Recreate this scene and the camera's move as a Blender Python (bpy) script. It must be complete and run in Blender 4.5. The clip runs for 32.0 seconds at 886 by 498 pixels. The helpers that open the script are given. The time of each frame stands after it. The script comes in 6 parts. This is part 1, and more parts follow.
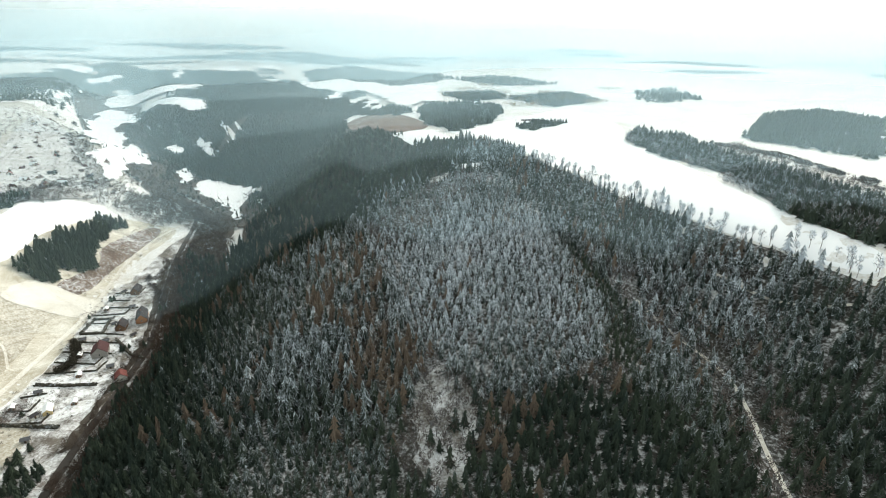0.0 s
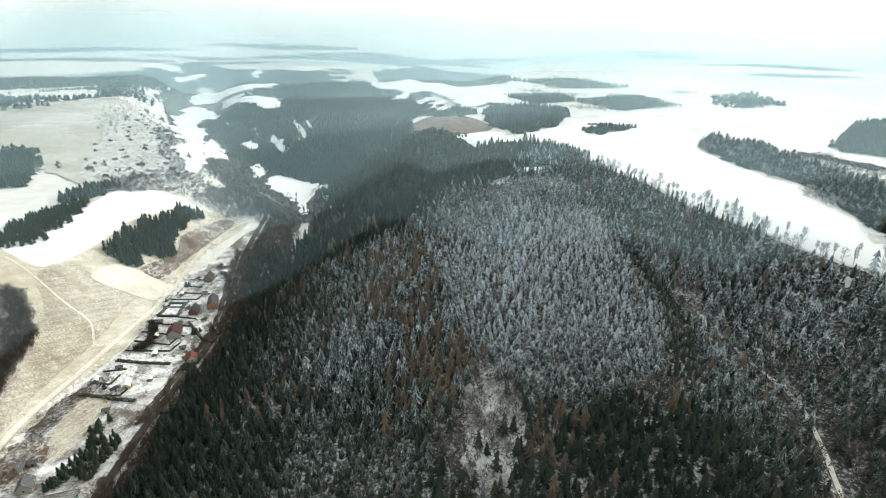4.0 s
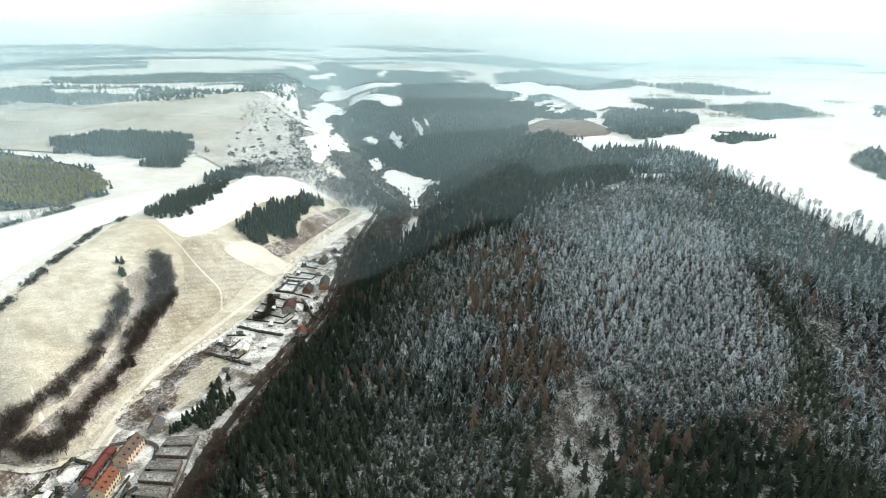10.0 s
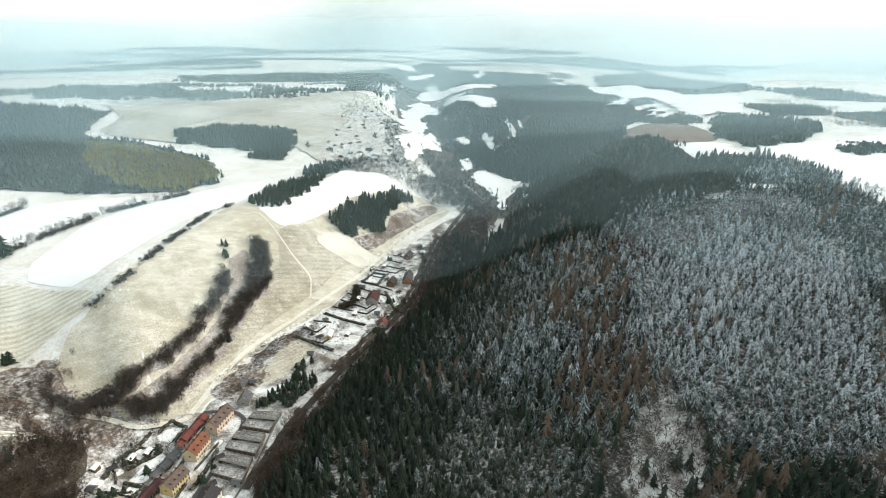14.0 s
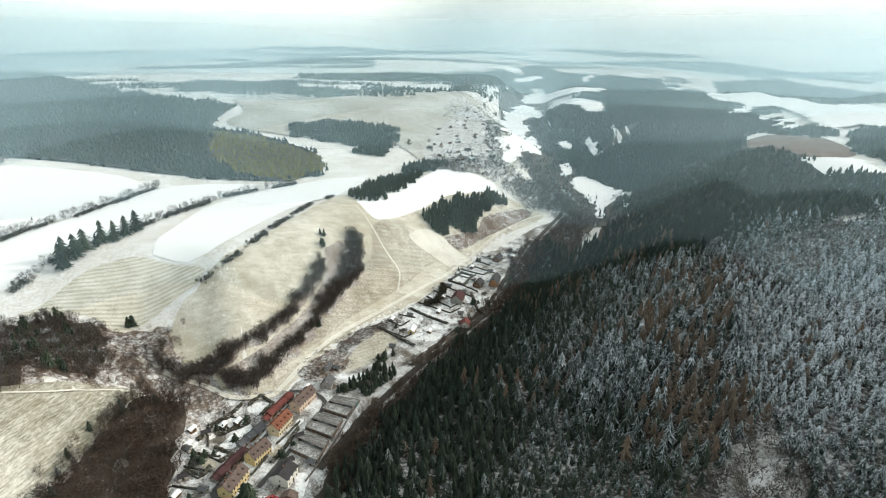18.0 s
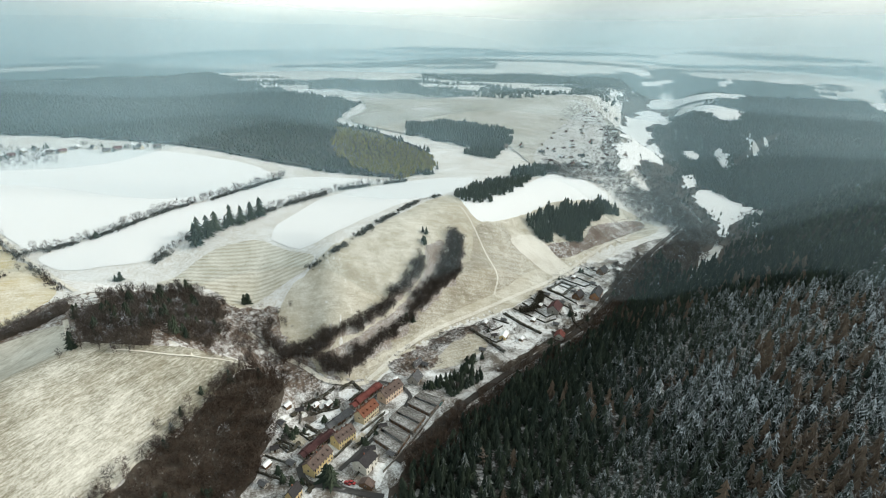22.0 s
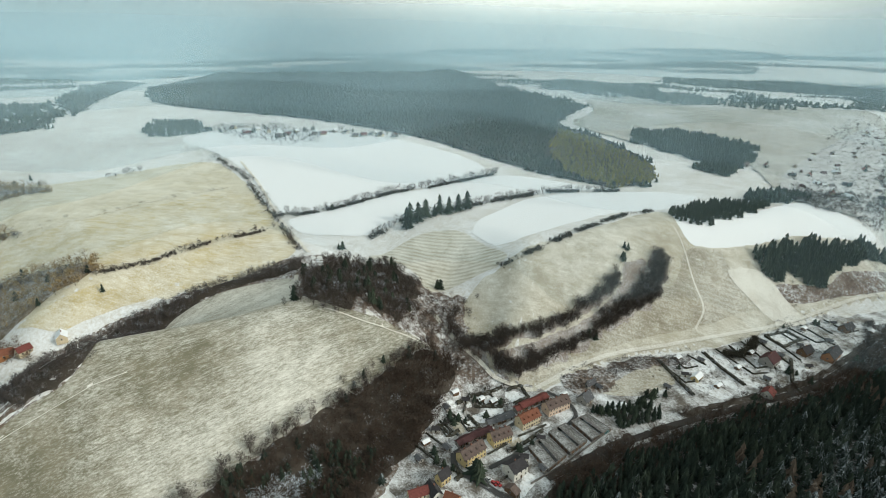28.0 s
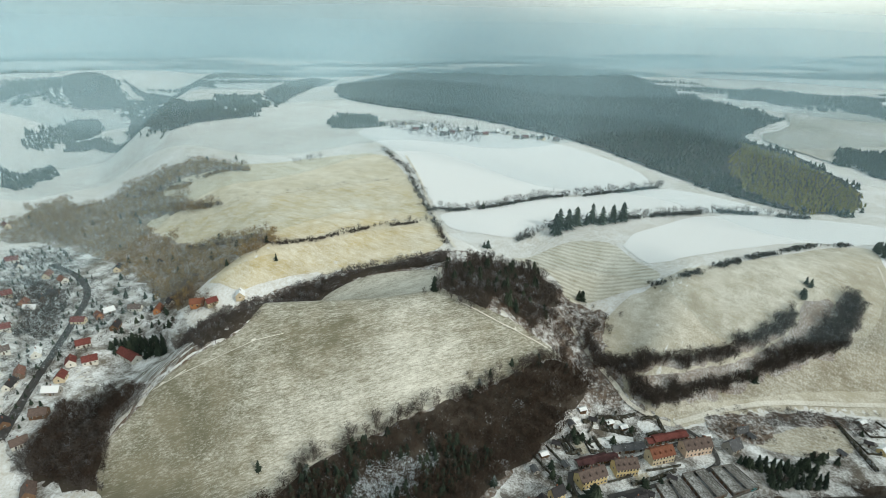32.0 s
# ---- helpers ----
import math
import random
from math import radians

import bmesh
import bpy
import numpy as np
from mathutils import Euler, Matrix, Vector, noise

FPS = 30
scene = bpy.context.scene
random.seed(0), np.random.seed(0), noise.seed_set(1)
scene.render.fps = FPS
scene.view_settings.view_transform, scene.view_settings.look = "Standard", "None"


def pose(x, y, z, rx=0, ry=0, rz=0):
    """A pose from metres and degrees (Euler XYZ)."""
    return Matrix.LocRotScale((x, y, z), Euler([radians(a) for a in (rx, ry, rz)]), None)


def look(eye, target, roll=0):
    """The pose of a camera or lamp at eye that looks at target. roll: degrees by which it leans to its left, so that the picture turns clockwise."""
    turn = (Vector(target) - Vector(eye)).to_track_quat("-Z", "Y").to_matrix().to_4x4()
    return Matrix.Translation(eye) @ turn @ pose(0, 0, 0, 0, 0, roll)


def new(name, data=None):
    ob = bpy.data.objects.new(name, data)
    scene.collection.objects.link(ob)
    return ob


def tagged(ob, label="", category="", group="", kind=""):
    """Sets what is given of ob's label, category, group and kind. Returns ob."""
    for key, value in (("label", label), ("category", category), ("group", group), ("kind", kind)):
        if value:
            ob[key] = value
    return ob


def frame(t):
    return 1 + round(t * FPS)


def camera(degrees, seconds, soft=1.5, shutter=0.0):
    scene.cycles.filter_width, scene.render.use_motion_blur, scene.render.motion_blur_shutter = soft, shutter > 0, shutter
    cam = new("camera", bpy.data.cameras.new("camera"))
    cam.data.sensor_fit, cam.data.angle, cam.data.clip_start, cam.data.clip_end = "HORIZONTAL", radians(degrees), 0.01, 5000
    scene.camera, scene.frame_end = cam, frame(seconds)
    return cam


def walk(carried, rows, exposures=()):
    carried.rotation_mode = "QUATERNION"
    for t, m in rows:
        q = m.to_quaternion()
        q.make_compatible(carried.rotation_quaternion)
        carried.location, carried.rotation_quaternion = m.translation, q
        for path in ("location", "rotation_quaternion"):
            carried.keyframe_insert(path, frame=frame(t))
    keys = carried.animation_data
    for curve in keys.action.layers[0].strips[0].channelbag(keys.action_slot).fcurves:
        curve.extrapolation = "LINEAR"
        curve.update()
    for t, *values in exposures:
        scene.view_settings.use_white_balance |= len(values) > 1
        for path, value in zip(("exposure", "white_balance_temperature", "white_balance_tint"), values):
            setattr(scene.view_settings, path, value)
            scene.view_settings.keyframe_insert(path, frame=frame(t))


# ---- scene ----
# ---- camera and its walk ----
cam = camera(79.46, 32.0, soft=0.95)
ROWS = [
    (0, 0.00, 0.00, 220.00, 67.691, -0.326, 0.254),
    (1, 0.59, -0.15, 220.94, 67.499, -0.277, 1.656),
    (2, 1.09, -0.44, 221.46, 67.534, -0.201, 3.388),
    (3, 1.51, -0.80, 221.63, 67.639, -0.204, 5.265),
    (4, 1.87, -1.20, 221.51, 67.742, -0.287, 7.190),
    (5, 2.20, -1.60, 221.16, 67.817, -0.405, 9.128),
    (6, 2.51, -1.97, 220.64, 67.865, -0.511, 11.080),
    (7, 2.81, -2.27, 220.00, 67.895, -0.570, 13.068),
    (8, 3.12, -2.48, 219.29, 67.919, -0.570, 15.119),
    (9, 3.45, -2.56, 218.53, 67.946, -0.517, 17.255),
    (10, 3.81, -2.50, 217.78, 67.978, -0.432, 19.493),
    (11, 4.20, -2.29, 217.07, 68.017, -0.340, 21.836),
    (12, 4.64, -1.90, 216.41, 68.060, -0.265, 24.281),
    (13, 5.12, -1.34, 215.84, 68.103, -0.227, 26.814),
    (14, 5.65, -0.58, 215.37, 68.141, -0.231, 29.422),
    (15, 6.22, 0.37, 215.01, 68.173, -0.278, 32.092),
    (16, 6.84, 1.51, 214.78, 68.197, -0.354, 34.815),
    (17, 7.50, 2.84, 214.67, 68.212, -0.442, 37.593),
    (18, 8.19, 4.35, 214.70, 68.220, -0.526, 40.436),
    (19, 8.91, 6.03, 214.84, 68.221, -0.589, 43.365),
    (20, 9.65, 7.86, 215.10, 68.216, -0.622, 46.409),
    (21, 10.39, 9.83, 215.46, 68.205, -0.627, 49.600),
    (22, 11.12, 11.91, 215.89, 68.186, -0.612, 52.971),
    (23, 11.83, 14.08, 216.38, 68.157, -0.591, 56.545),
    (24, 12.50, 16.30, 216.90, 68.115, -0.583, 60.331),
    (25, 13.11, 18.56, 217.41, 68.060, -0.600, 64.320),
    (26, 13.63, 20.80, 217.88, 67.994, -0.644, 68.479),
    (27, 14.05, 22.99, 218.27, 67.925, -0.705, 72.755),
    (28, 14.33, 25.10, 218.52, 67.863, -0.759, 77.084),
    (29, 14.46, 27.06, 218.59, 67.825, -0.780, 81.407),
    (30, 14.41, 28.83, 218.43, 67.827, -0.758, 85.706),
    (31, 14.13, 30.35, 217.96, 67.875, -0.749, 90.054),
    (32, 13.61, 31.57, 217.13, 67.955, -0.940, 94.684),
]

walk(cam, [(t, pose(x, y, z, rx, ry, rz)) for t, x, y, z, rx, ry, rz in ROWS],
     exposures=[(0.0, 0.57, 6850, 11), (8.0, 0.57, 6870, 11), (14.0, 0.54, 6820, 11), (20.0, 0.22, 6720, 10), (26.0, -0.06, 6560, 7), (32.0, -0.18, 6520, 5)])

# ---- sky, sun ----
SUN_AZ, SUN_EL = radians(-32), radians(27)      # turn to the left from +y, height
SUN_WAY = Vector((-math.sin(SUN_AZ) * math.cos(SUN_EL), math.cos(SUN_AZ) * math.cos(SUN_EL), math.sin(SUN_EL)))
world = bpy.data.worlds.new("winter_sky")
scene.world = world
world.use_nodes = True
wn, wl = world.node_tree.nodes, world.node_tree.links
wn.clear()
w_out, w_bg = wn.new("ShaderNodeOutputWorld"), wn.new("ShaderNodeBackground")
w_sky = wn.new("ShaderNodeTexSky")
w_sky.sky_type, w_sky.sun_disc = "NISHITA", False
w_sky.sun_elevation, w_sky.sun_rotation = SUN_EL, -SUN_AZ
w_sky.air_density, w_sky.dust_density = 1.0, 3.0
w_scale = wn.new("ShaderNodeVectorMath")
w_scale.operation = "SCALE"
w_scale.inputs["Scale"].default_value = 0.085
w_co = wn.new("ShaderNodeTexCoord")
w_noise = wn.new("ShaderNodeTexNoise")
w_noise.inputs["Scale"].default_value, w_noise.inputs["Detail"].default_value = 2.6, 4
w_map = wn.new("ShaderNodeMapping")
w_map.inputs["Scale"].default_value = (1, 1, 4.5)
w_ramp = wn.new("ShaderNodeValToRGB")
w_ramp.color_ramp.elements[0].position, w_ramp.color_ramp.elements[0].color = 0.3, (0.44, 0.545, 0.55, 1)
w_ramp.color_ramp.elements[1].position, w_ramp.color_ramp.elements[1].color = 0.72, (0.68, 0.72, 0.69, 1)
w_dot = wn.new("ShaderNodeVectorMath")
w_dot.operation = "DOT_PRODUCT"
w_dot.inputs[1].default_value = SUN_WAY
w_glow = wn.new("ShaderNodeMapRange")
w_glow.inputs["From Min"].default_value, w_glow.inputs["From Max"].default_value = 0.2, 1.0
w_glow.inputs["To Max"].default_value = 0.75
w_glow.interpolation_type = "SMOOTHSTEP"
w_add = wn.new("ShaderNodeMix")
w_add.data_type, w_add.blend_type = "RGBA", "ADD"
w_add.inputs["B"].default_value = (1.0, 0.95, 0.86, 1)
w_mix = wn.new("ShaderNodeMix")
w_mix.data_type = "RGBA"
w_mix.inputs["Factor"].default_value = 0.85
wl.new(w_co.outputs["Generated"], w_map.inputs["Vector"])
wl.new(w_map.outputs["Vector"], w_noise.inputs["Vector"])
wl.new(w_noise.outputs["Fac"], w_ramp.inputs["Fac"])
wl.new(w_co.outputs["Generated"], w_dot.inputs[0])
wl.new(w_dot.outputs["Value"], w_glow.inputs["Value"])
wl.new(w_sky.outputs["Color"], w_scale.inputs["Vector"])
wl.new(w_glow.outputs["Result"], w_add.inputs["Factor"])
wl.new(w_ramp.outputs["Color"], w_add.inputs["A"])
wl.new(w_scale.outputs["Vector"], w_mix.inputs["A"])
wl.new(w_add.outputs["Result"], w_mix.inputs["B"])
wl.new(w_bg.outputs["Background"], w_out.inputs["Surface"])
w_dot2 = wn.new("ShaderNodeVectorMath")
w_dot2.operation = "DOT_PRODUCT"
w_dot2.inputs[1].default_value = (-0.87, 0.42, 0.26)
w_gap = wn.new("ShaderNodeMapRange")
w_gap.inputs["From Min"].default_value, w_gap.inputs["From Max"].default_value = 0.86, 1.0
w_gap.inputs["To Max"].default_value = 0.95
w_gap.interpolation_type = "SMOOTHSTEP"
w_add2 = wn.new("ShaderNodeMix")
w_add2.data_type, w_add2.blend_type = "RGBA", "ADD"
w_add2.inputs["B"].default_value = (1.0, 0.95, 0.8, 1)
wl.new(w_co.outputs["Generated"], w_dot2.inputs[0])
wl.new(w_dot2.outputs["Value"], w_gap.inputs["Value"])
wl.new(w_gap.outputs["Result"], w_add2.inputs["Factor"])
wl.new(w_mix.outputs["Result"], w_add2.inputs["A"])
wl.new(w_add2.outputs["Result"], w_bg.inputs["Color"])
w_bg.inputs["Strength"].default_value = 1.04

sun = new("sun", bpy.data.lights.new("sun", "SUN"))
sun.data.energy, sun.data.angle, sun.data.color = 2.0, radians(7), (1.0, 0.94, 0.84)
sun.matrix_world = look((300, 300, 900), Vector((300, 300, 900)) - SUN_WAY)


# ---- materials ----
class Nodes:
    """A material with a Principled shader and short calls for its nodes."""

    def __init__(self, name, rough=0.8, spec=0.25):
        self.mat = bpy.data.materials.new(name)
        self.mat.use_nodes = True
        self.tree = self.mat.node_tree
        self.bsdf = self.tree.nodes["Principled BSDF"]
        self.bsdf.inputs["Roughness"].default_value = rough
        self.bsdf.inputs["Specular IOR Level"].default_value = spec
        self.co = self.tree.nodes.new("ShaderNodeTexCoord").outputs["Object"]

    def node(self, kind, **values):
        n = self.tree.nodes.new(kind)
        for key, value in values.items():
            setattr(n, key, value)
        return n

    def link(self, a, b):
        self.tree.links.new(a, b)

    def noise(self, scale, detail=4, rough=0.55, squash=None):
        n = self.node("ShaderNodeTexNoise")
        n.inputs["Scale"].default_value, n.inputs["Detail"].default_value, n.inputs["Roughness"].default_value = scale, detail, rough
        if squash:
            m = self.node("ShaderNodeMapping")
            m.inputs["Rotation"].default_value[2] = squash[1]
            m.inputs["Scale"].default_value = (1, squash[0], 1)
            self.link(self.co, m.inputs["Vector"])
            self.link(m.outputs["Vector"], n.inputs["Vector"])
        else:
            self.link(self.co, n.inputs["Vector"])
        return n.outputs["Fac"]

    def ramp(self, value, lo, hi, a=0.0, b=1.0):
        n = self.node("ShaderNodeMapRange", interpolation_type="SMOOTHSTEP")
        for key, v in (("From Min", lo), ("From Max", hi), ("To Min", a), ("To Max", b)):
            n.inputs[key].default_value = v
        self.link(value, n.inputs["Value"])
        return n.outputs["Result"]

    def math(self, op, a, b):
        n = self.node("ShaderNodeMath", operation=op)
        for i, v in enumerate((a, b)):
            if isinstance(v, (int, float)):
                n.inputs[i].default_value = v
            else:
                self.link(v, n.inputs[i])
        return n.outputs["Value"]

    def mix(self, fac, a, b):
        n = self.node("ShaderNodeMix", data_type="RGBA")
        for key, v in (("Factor", fac), ("A", a), ("B", b)):
            if isinstance(v, tuple):
                n.inputs[key].default_value = (*v, 1)
            elif isinstance(v, (int, float)):
                n.inputs[key].default_value = v
            else:
                self.link(v, n.inputs[key])
        return n.outputs["Result"]

    def attr(self, name):
        return self.node("ShaderNodeAttribute", attribute_name=name).outputs["Fac"]

    def colour(self, out):
        self.link(out, self.bsdf.inputs["Base Color"])
        return self

    def bump(self, value, strength, distance):
        n = self.node("ShaderNodeBump")
        n.inputs["Strength"].default_value, n.inputs["Distance"].default_value = strength, distance
        self.link(value, n.inputs["Height"])
        self.link(n.outputs["Normal"], self.bsdf.inputs["Normal"])
        return self


SNOW = (0.80, 0.83, 0.86)
RIME = (0.77, 0.768, 0.72)   # thin snow and hoar over pale grass


def meadow(name, cover, grass, grass2, stripes=None, fine=0.5, sharp=0.12, coarse=0.018, streaks=None, weights=(0.45, 0.4, 0.95), spots=(), snow=SNOW):
    """Short grass with thin snow on it. cover: the share of snow."""
    m = Nodes(name, 0.75, 0.2)
    big, mid, small = m.noise(coarse, 3), m.noise(0.09, 4, 0.6), m.noise(fine, 5, 0.7)
    v = m.math("ADD", m.math("MULTIPLY", big, weights[0]), m.math("ADD", m.math("MULTIPLY", mid, weights[1]), m.math("MULTIPLY", small, weights[2])))
    if stripes:
        turn, width, depth = stripes
        m2 = m.node("ShaderNodeMapping")
        m2.inputs["Rotation"].default_value[2] = turn
        m.link(m.co, m2.inputs["Vector"])
        wave = m.node("ShaderNodeTexWave", wave_type="BANDS", bands_direction="X")
        wave.inputs["Scale"].default_value, wave.inputs["Distortion"].default_value = 0.314 / width, 2.0
        wave.inputs["Detail"].default_value, wave.inputs["Detail Scale"].default_value = 2, 0.6
        m.link(m2.outputs["Vector"], wave.inputs["Vector"])
        v = m.math("ADD", v, m.math("MULTIPLY", m.math("SUBTRACT", wave.outputs["Fac"], 0.5), depth))
    if streaks:
        for size, ratio, depth in streaks[1:]:
            m3 = m.node("ShaderNodeMapping", vector_type="TEXTURE")
            m3.inputs["Rotation"].default_value[2] = streaks[0]
            m3.inputs["Scale"].default_value = (ratio, 1, 1)
            m.link(m.co, m3.inputs["Vector"])
            n3 = m.node("ShaderNodeTexNoise")
            n3.inputs["Scale"].default_value, n3.inputs["Detail"].default_value, n3.inputs["Roughness"].default_value = 1 / size, 3, 0.6
            m.link(m3.outputs["Vector"], n3.inputs["Vector"])
            v = m.math("ADD", v, m.math("MULTIPLY", m.math("SUBTRACT", n3.outputs["Fac"], 0.5), depth))
    for x, y, reach, shift in spots:
        dist = m.node("ShaderNodeVectorMath", operation="DISTANCE")
        flat = m.node("ShaderNodeVectorMath", operation="MULTIPLY")
        flat.inputs[1].default_value, dist.inputs[1].default_value = (1, 1, 0), (x, y, 0)
        m.link(m.co, flat.inputs[0])
        m.link(flat.outputs["Vector"], dist.inputs[0])
        v = m.math("ADD", v, m.ramp(dist.outputs["Value"], 0.15 * reach, reach, shift, 0.0))
    mid_level = 0.9 + (0.5 - cover) * 0.62
    fac = m.ramp(v, mid_level - sharp, mid_level + sharp)
    ground = m.mix(m.ramp(m.noise(0.05, 3), 0.35, 0.65), grass, grass2)
    ground = m.mix(m.ramp(small, 0.3, 0.7, 0.0, 0.5), ground, tuple(c * 0.55 for c in grass))
    m.colour(m.mix(fac, ground, snow))
    m.bump(small, 0.35, 0.25)
    return m.mat


BIG_WAY = 2.08   # the way the mowing streaks of the big pasture run
M_GROUND = meadow("thin_snow_over_meadow", 0.66, (0.42, 0.37, 0.28), (0.34, 0.30, 0.22), sharp=0.42)
M_SNOW = meadow("closed_snow", 1.12, (0.25, 0.22, 0.14), (0.2, 0.18, 0.1), fine=0.3, stripes=(0.5, 14, 0.05))
M_PASTURE = meadow("snow_dusted_pasture", 0.40, (0.45, 0.415, 0.325), (0.36, 0.33, 0.25), streaks=(1.0, (18, 4, 0.22), (3, 5, 0.3)), sharp=0.26, fine=1.1, snow=RIME)
M_BROWN = meadow("brown_winter_grass", 0.36, (0.31, 0.275, 0.20), (0.235, 0.208, 0.15), stripes=(0.3, 4, 0.05), sharp=0.32, fine=0.8, snow=RIME)
M_STUBBLE = meadow("snowy_stubble", 0.50, (0.36, 0.335, 0.24), (0.29, 0.265, 0.185), stripes=(0.45, 3.6, 0.15), sharp=0.36, fine=1.0, snow=RIME)
M_BIG = meadow("big_pasture", 0.27, (0.225, 0.208, 0.15), (0.155, 0.148, 0.102), streaks=(BIG_WAY, (22, 3.5, 0.36), (3.2, 6, 0.42), (0.8, 4, 0.85)), sharp=0.40, fine=1.4, coarse=0.011, weights=(0.8, 0.4, 0.7), spots=((-178, -122, 55, -0.26), (-205, -50, 40, 0.07), (-240, 5, 45, 0.06), (-335, -20, 75, 0.14), (-250, -45, 55, -0.10)), snow=(0.68, 0.68, 0.63))
M_WEEDS = meadow("brown_weedy_grass", 0.28, (0.20, 0.15, 0.085), (0.14, 0.11, 0.07), sharp=0.3, fine=0.5)
# winter grass; its yellow also carries a sun patch that no lamp casts
M_GOLD = meadow("sun_tinted_winter_grass", 0.46, (0.52, 0.42, 0.19), (0.42, 0.34, 0.16), streaks=(1.2, (14, 4, 0.25), (2.5, 5, 0.4)), sharp=0.34, fine=1.0, snow=RIME)
M_STRAW = meadow("straw_field", 0.50, (0.47, 0.41, 0.26), (0.38, 0.33, 0.21), streaks=(1.2, (16, 4, 0.2), (3, 5, 0.3)), sharp=0.4, fine=1.0, snow=(0.79, 0.77, 0.68))
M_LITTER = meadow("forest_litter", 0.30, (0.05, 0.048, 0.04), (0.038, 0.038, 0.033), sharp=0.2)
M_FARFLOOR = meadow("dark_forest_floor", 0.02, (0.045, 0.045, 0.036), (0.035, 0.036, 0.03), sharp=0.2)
M_SCRUB = meadow("scrub_ground", 0.10, (0.075, 0.062, 0.05), (0.055, 0.047, 0.038), sharp=0.2, fine=0.6)
M_CUT = meadow("cut_over_ground", 0.34, (0.16, 0.11, 0.08), (0.12, 0.088, 0.065), sharp=0.16, fine=0.6)
M_HEATH = meadow("brown_heath", 0.12, (0.15, 0.095, 0.07), (0.12, 0.08, 0.06), sharp=0.2)
M_GARDEN = meadow("patchy_garden_snow", 0.50, (0.17, 0.15, 0.12), (0.10, 0.09, 0.075), sharp=0.2, fine=0.8, coarse=0.04, weights=(0.4, 0.8, 0.6))
M_DELL = meadow("snowy_dell", 0.34, (0.16, 0.118, 0.09), (0.11, 0.084, 0.066), sharp=0.22, fine=0.5, coarse=0.05)
M_STRIP = meadow("reddish_grass_strip", 0.30, (0.26, 0.21, 0.175), (0.19, 0.155, 0.13), sharp=0.3, fine=0.8)
M_TOWN = meadow("far_gardens", 0.44, (0.26, 0.24, 0.21), (0.20, 0.185, 0.165), sharp=0.7, fine=0.12, coarse=0.02, weights=(0.6, 0.5, 0.7))
M_PLAIN = meadow("grey_valley_field", 0.46, (0.36, 0.34, 0.28), (0.28, 0.27, 0.22), sharp=0.5, fine=0.2, coarse=0.008, weights=(0.8, 0.4, 0.3))
M_YARD = meadow("trodden_garden_snow", 0.44, (0.15, 0.13, 0.11), (0.095, 0.085, 0.072), sharp=0.2, fine=0.9, coarse=0.04, weights=(0.4, 0.8, 0.6))
M_PLOT = meadow("garden_snow", 0.72, (0.24, 0.22, 0.17), (0.17, 0.155, 0.12), sharp=0.26, fine=0.6)
M_BED = meadow("mossy_flat_roof", 0.22, (0.085, 0.08, 0.072), (0.055, 0.052, 0.047), sharp=0.34, fine=1.0)
M_TRACK = meadow("snowy_track", 0.66, (0.42, 0.37, 0.29), (0.34, 0.30, 0.24), sharp=0.34, fine=0.9, snow=RIME)
M_ROAD = meadow("wet_asphalt", 0.2, (0.075, 0.075, 0.075), (0.06, 0.06, 0.062), sharp=0.1)
M_RAIL = meadow("dark_ballast", 0.16, (0.055, 0.047, 0.042), (0.045, 0.04, 0.036), sharp=0.12)


def foliage(name, dark, light, frost=(0.59, 0.655, 0.72)):
    """Needles or twigs; the attributes tint and frost differ from tree to tree."""
    m = Nodes(name, 0.8, 0.15)
    base = m.mix(m.attr("tint"), dark, light)
    n = m.noise(0.9, 3, 0.7)
    base = m.mix(m.ramp(n, 0.3, 0.7, 0.0, 0.5), base, tuple(c * 0.5 for c in dark))
    geo = m.node("ShaderNodeNewGeometry")
    sep = m.node("ShaderNodeSeparateXYZ")
    m.link(geo.outputs["True Normal"], sep.inputs["Vector"])
    up = m.ramp(m.math("ABSOLUTE", sep.outputs["Z"], 0.0), 0.05, 0.5, 0.4, 1.0)
    n2 = m.noise(1.7, 3, 0.75)
    fac = m.ramp(m.math("MULTIPLY", m.math("MULTIPLY", m.attr("frost"), up), m.ramp(n2, 0.25, 0.75, 0.45, 1.55)), 0.08, 0.66)
    m.colour(m.mix(fac, base, frost))
    return m.mat


M_SPRUCE = foliage("spruce_needles", (0.026, 0.041, 0.033), (0.060, 0.079, 0.054))
# yellow-green raised so the needle colour itself carries the sunlit patch
M_GOLDTREE = foliage("young_trees_painted_sun", (0.13, 0.135, 0.04), (0.33, 0.27, 0.075))
M_LARCH = foliage("larch_twigs", (0.135, 0.108, 0.086), (0.205, 0.158, 0.118))
# golden brown holds the sun patch over the western trees in the twig colour
M_PALETWIG = foliage("sun_tinted_bare_twigs", (0.22, 0.155, 0.075), (0.38, 0.27, 0.12))
M_TWIG = foliage("bare_twigs", (0.072, 0.068, 0.068), (0.135, 0.113, 0.100))
M_HEDGE = foliage("dark_hedge", (0.036, 0.038, 0.028), (0.085, 0.075, 0.058))
M_COMBE = foliage("grey_brown_twigs", (0.056, 0.048, 0.043), (0.105, 0.086, 0.074))
M_REDTWIG = foliage("reddish_scrub_twigs", (0.075, 0.048, 0.036), (0.15, 0.095, 0.066))
M_SLOPETWIG = foliage("dark_brown_twigs", (0.042, 0.031, 0.025), (0.095, 0.067, 0.050))


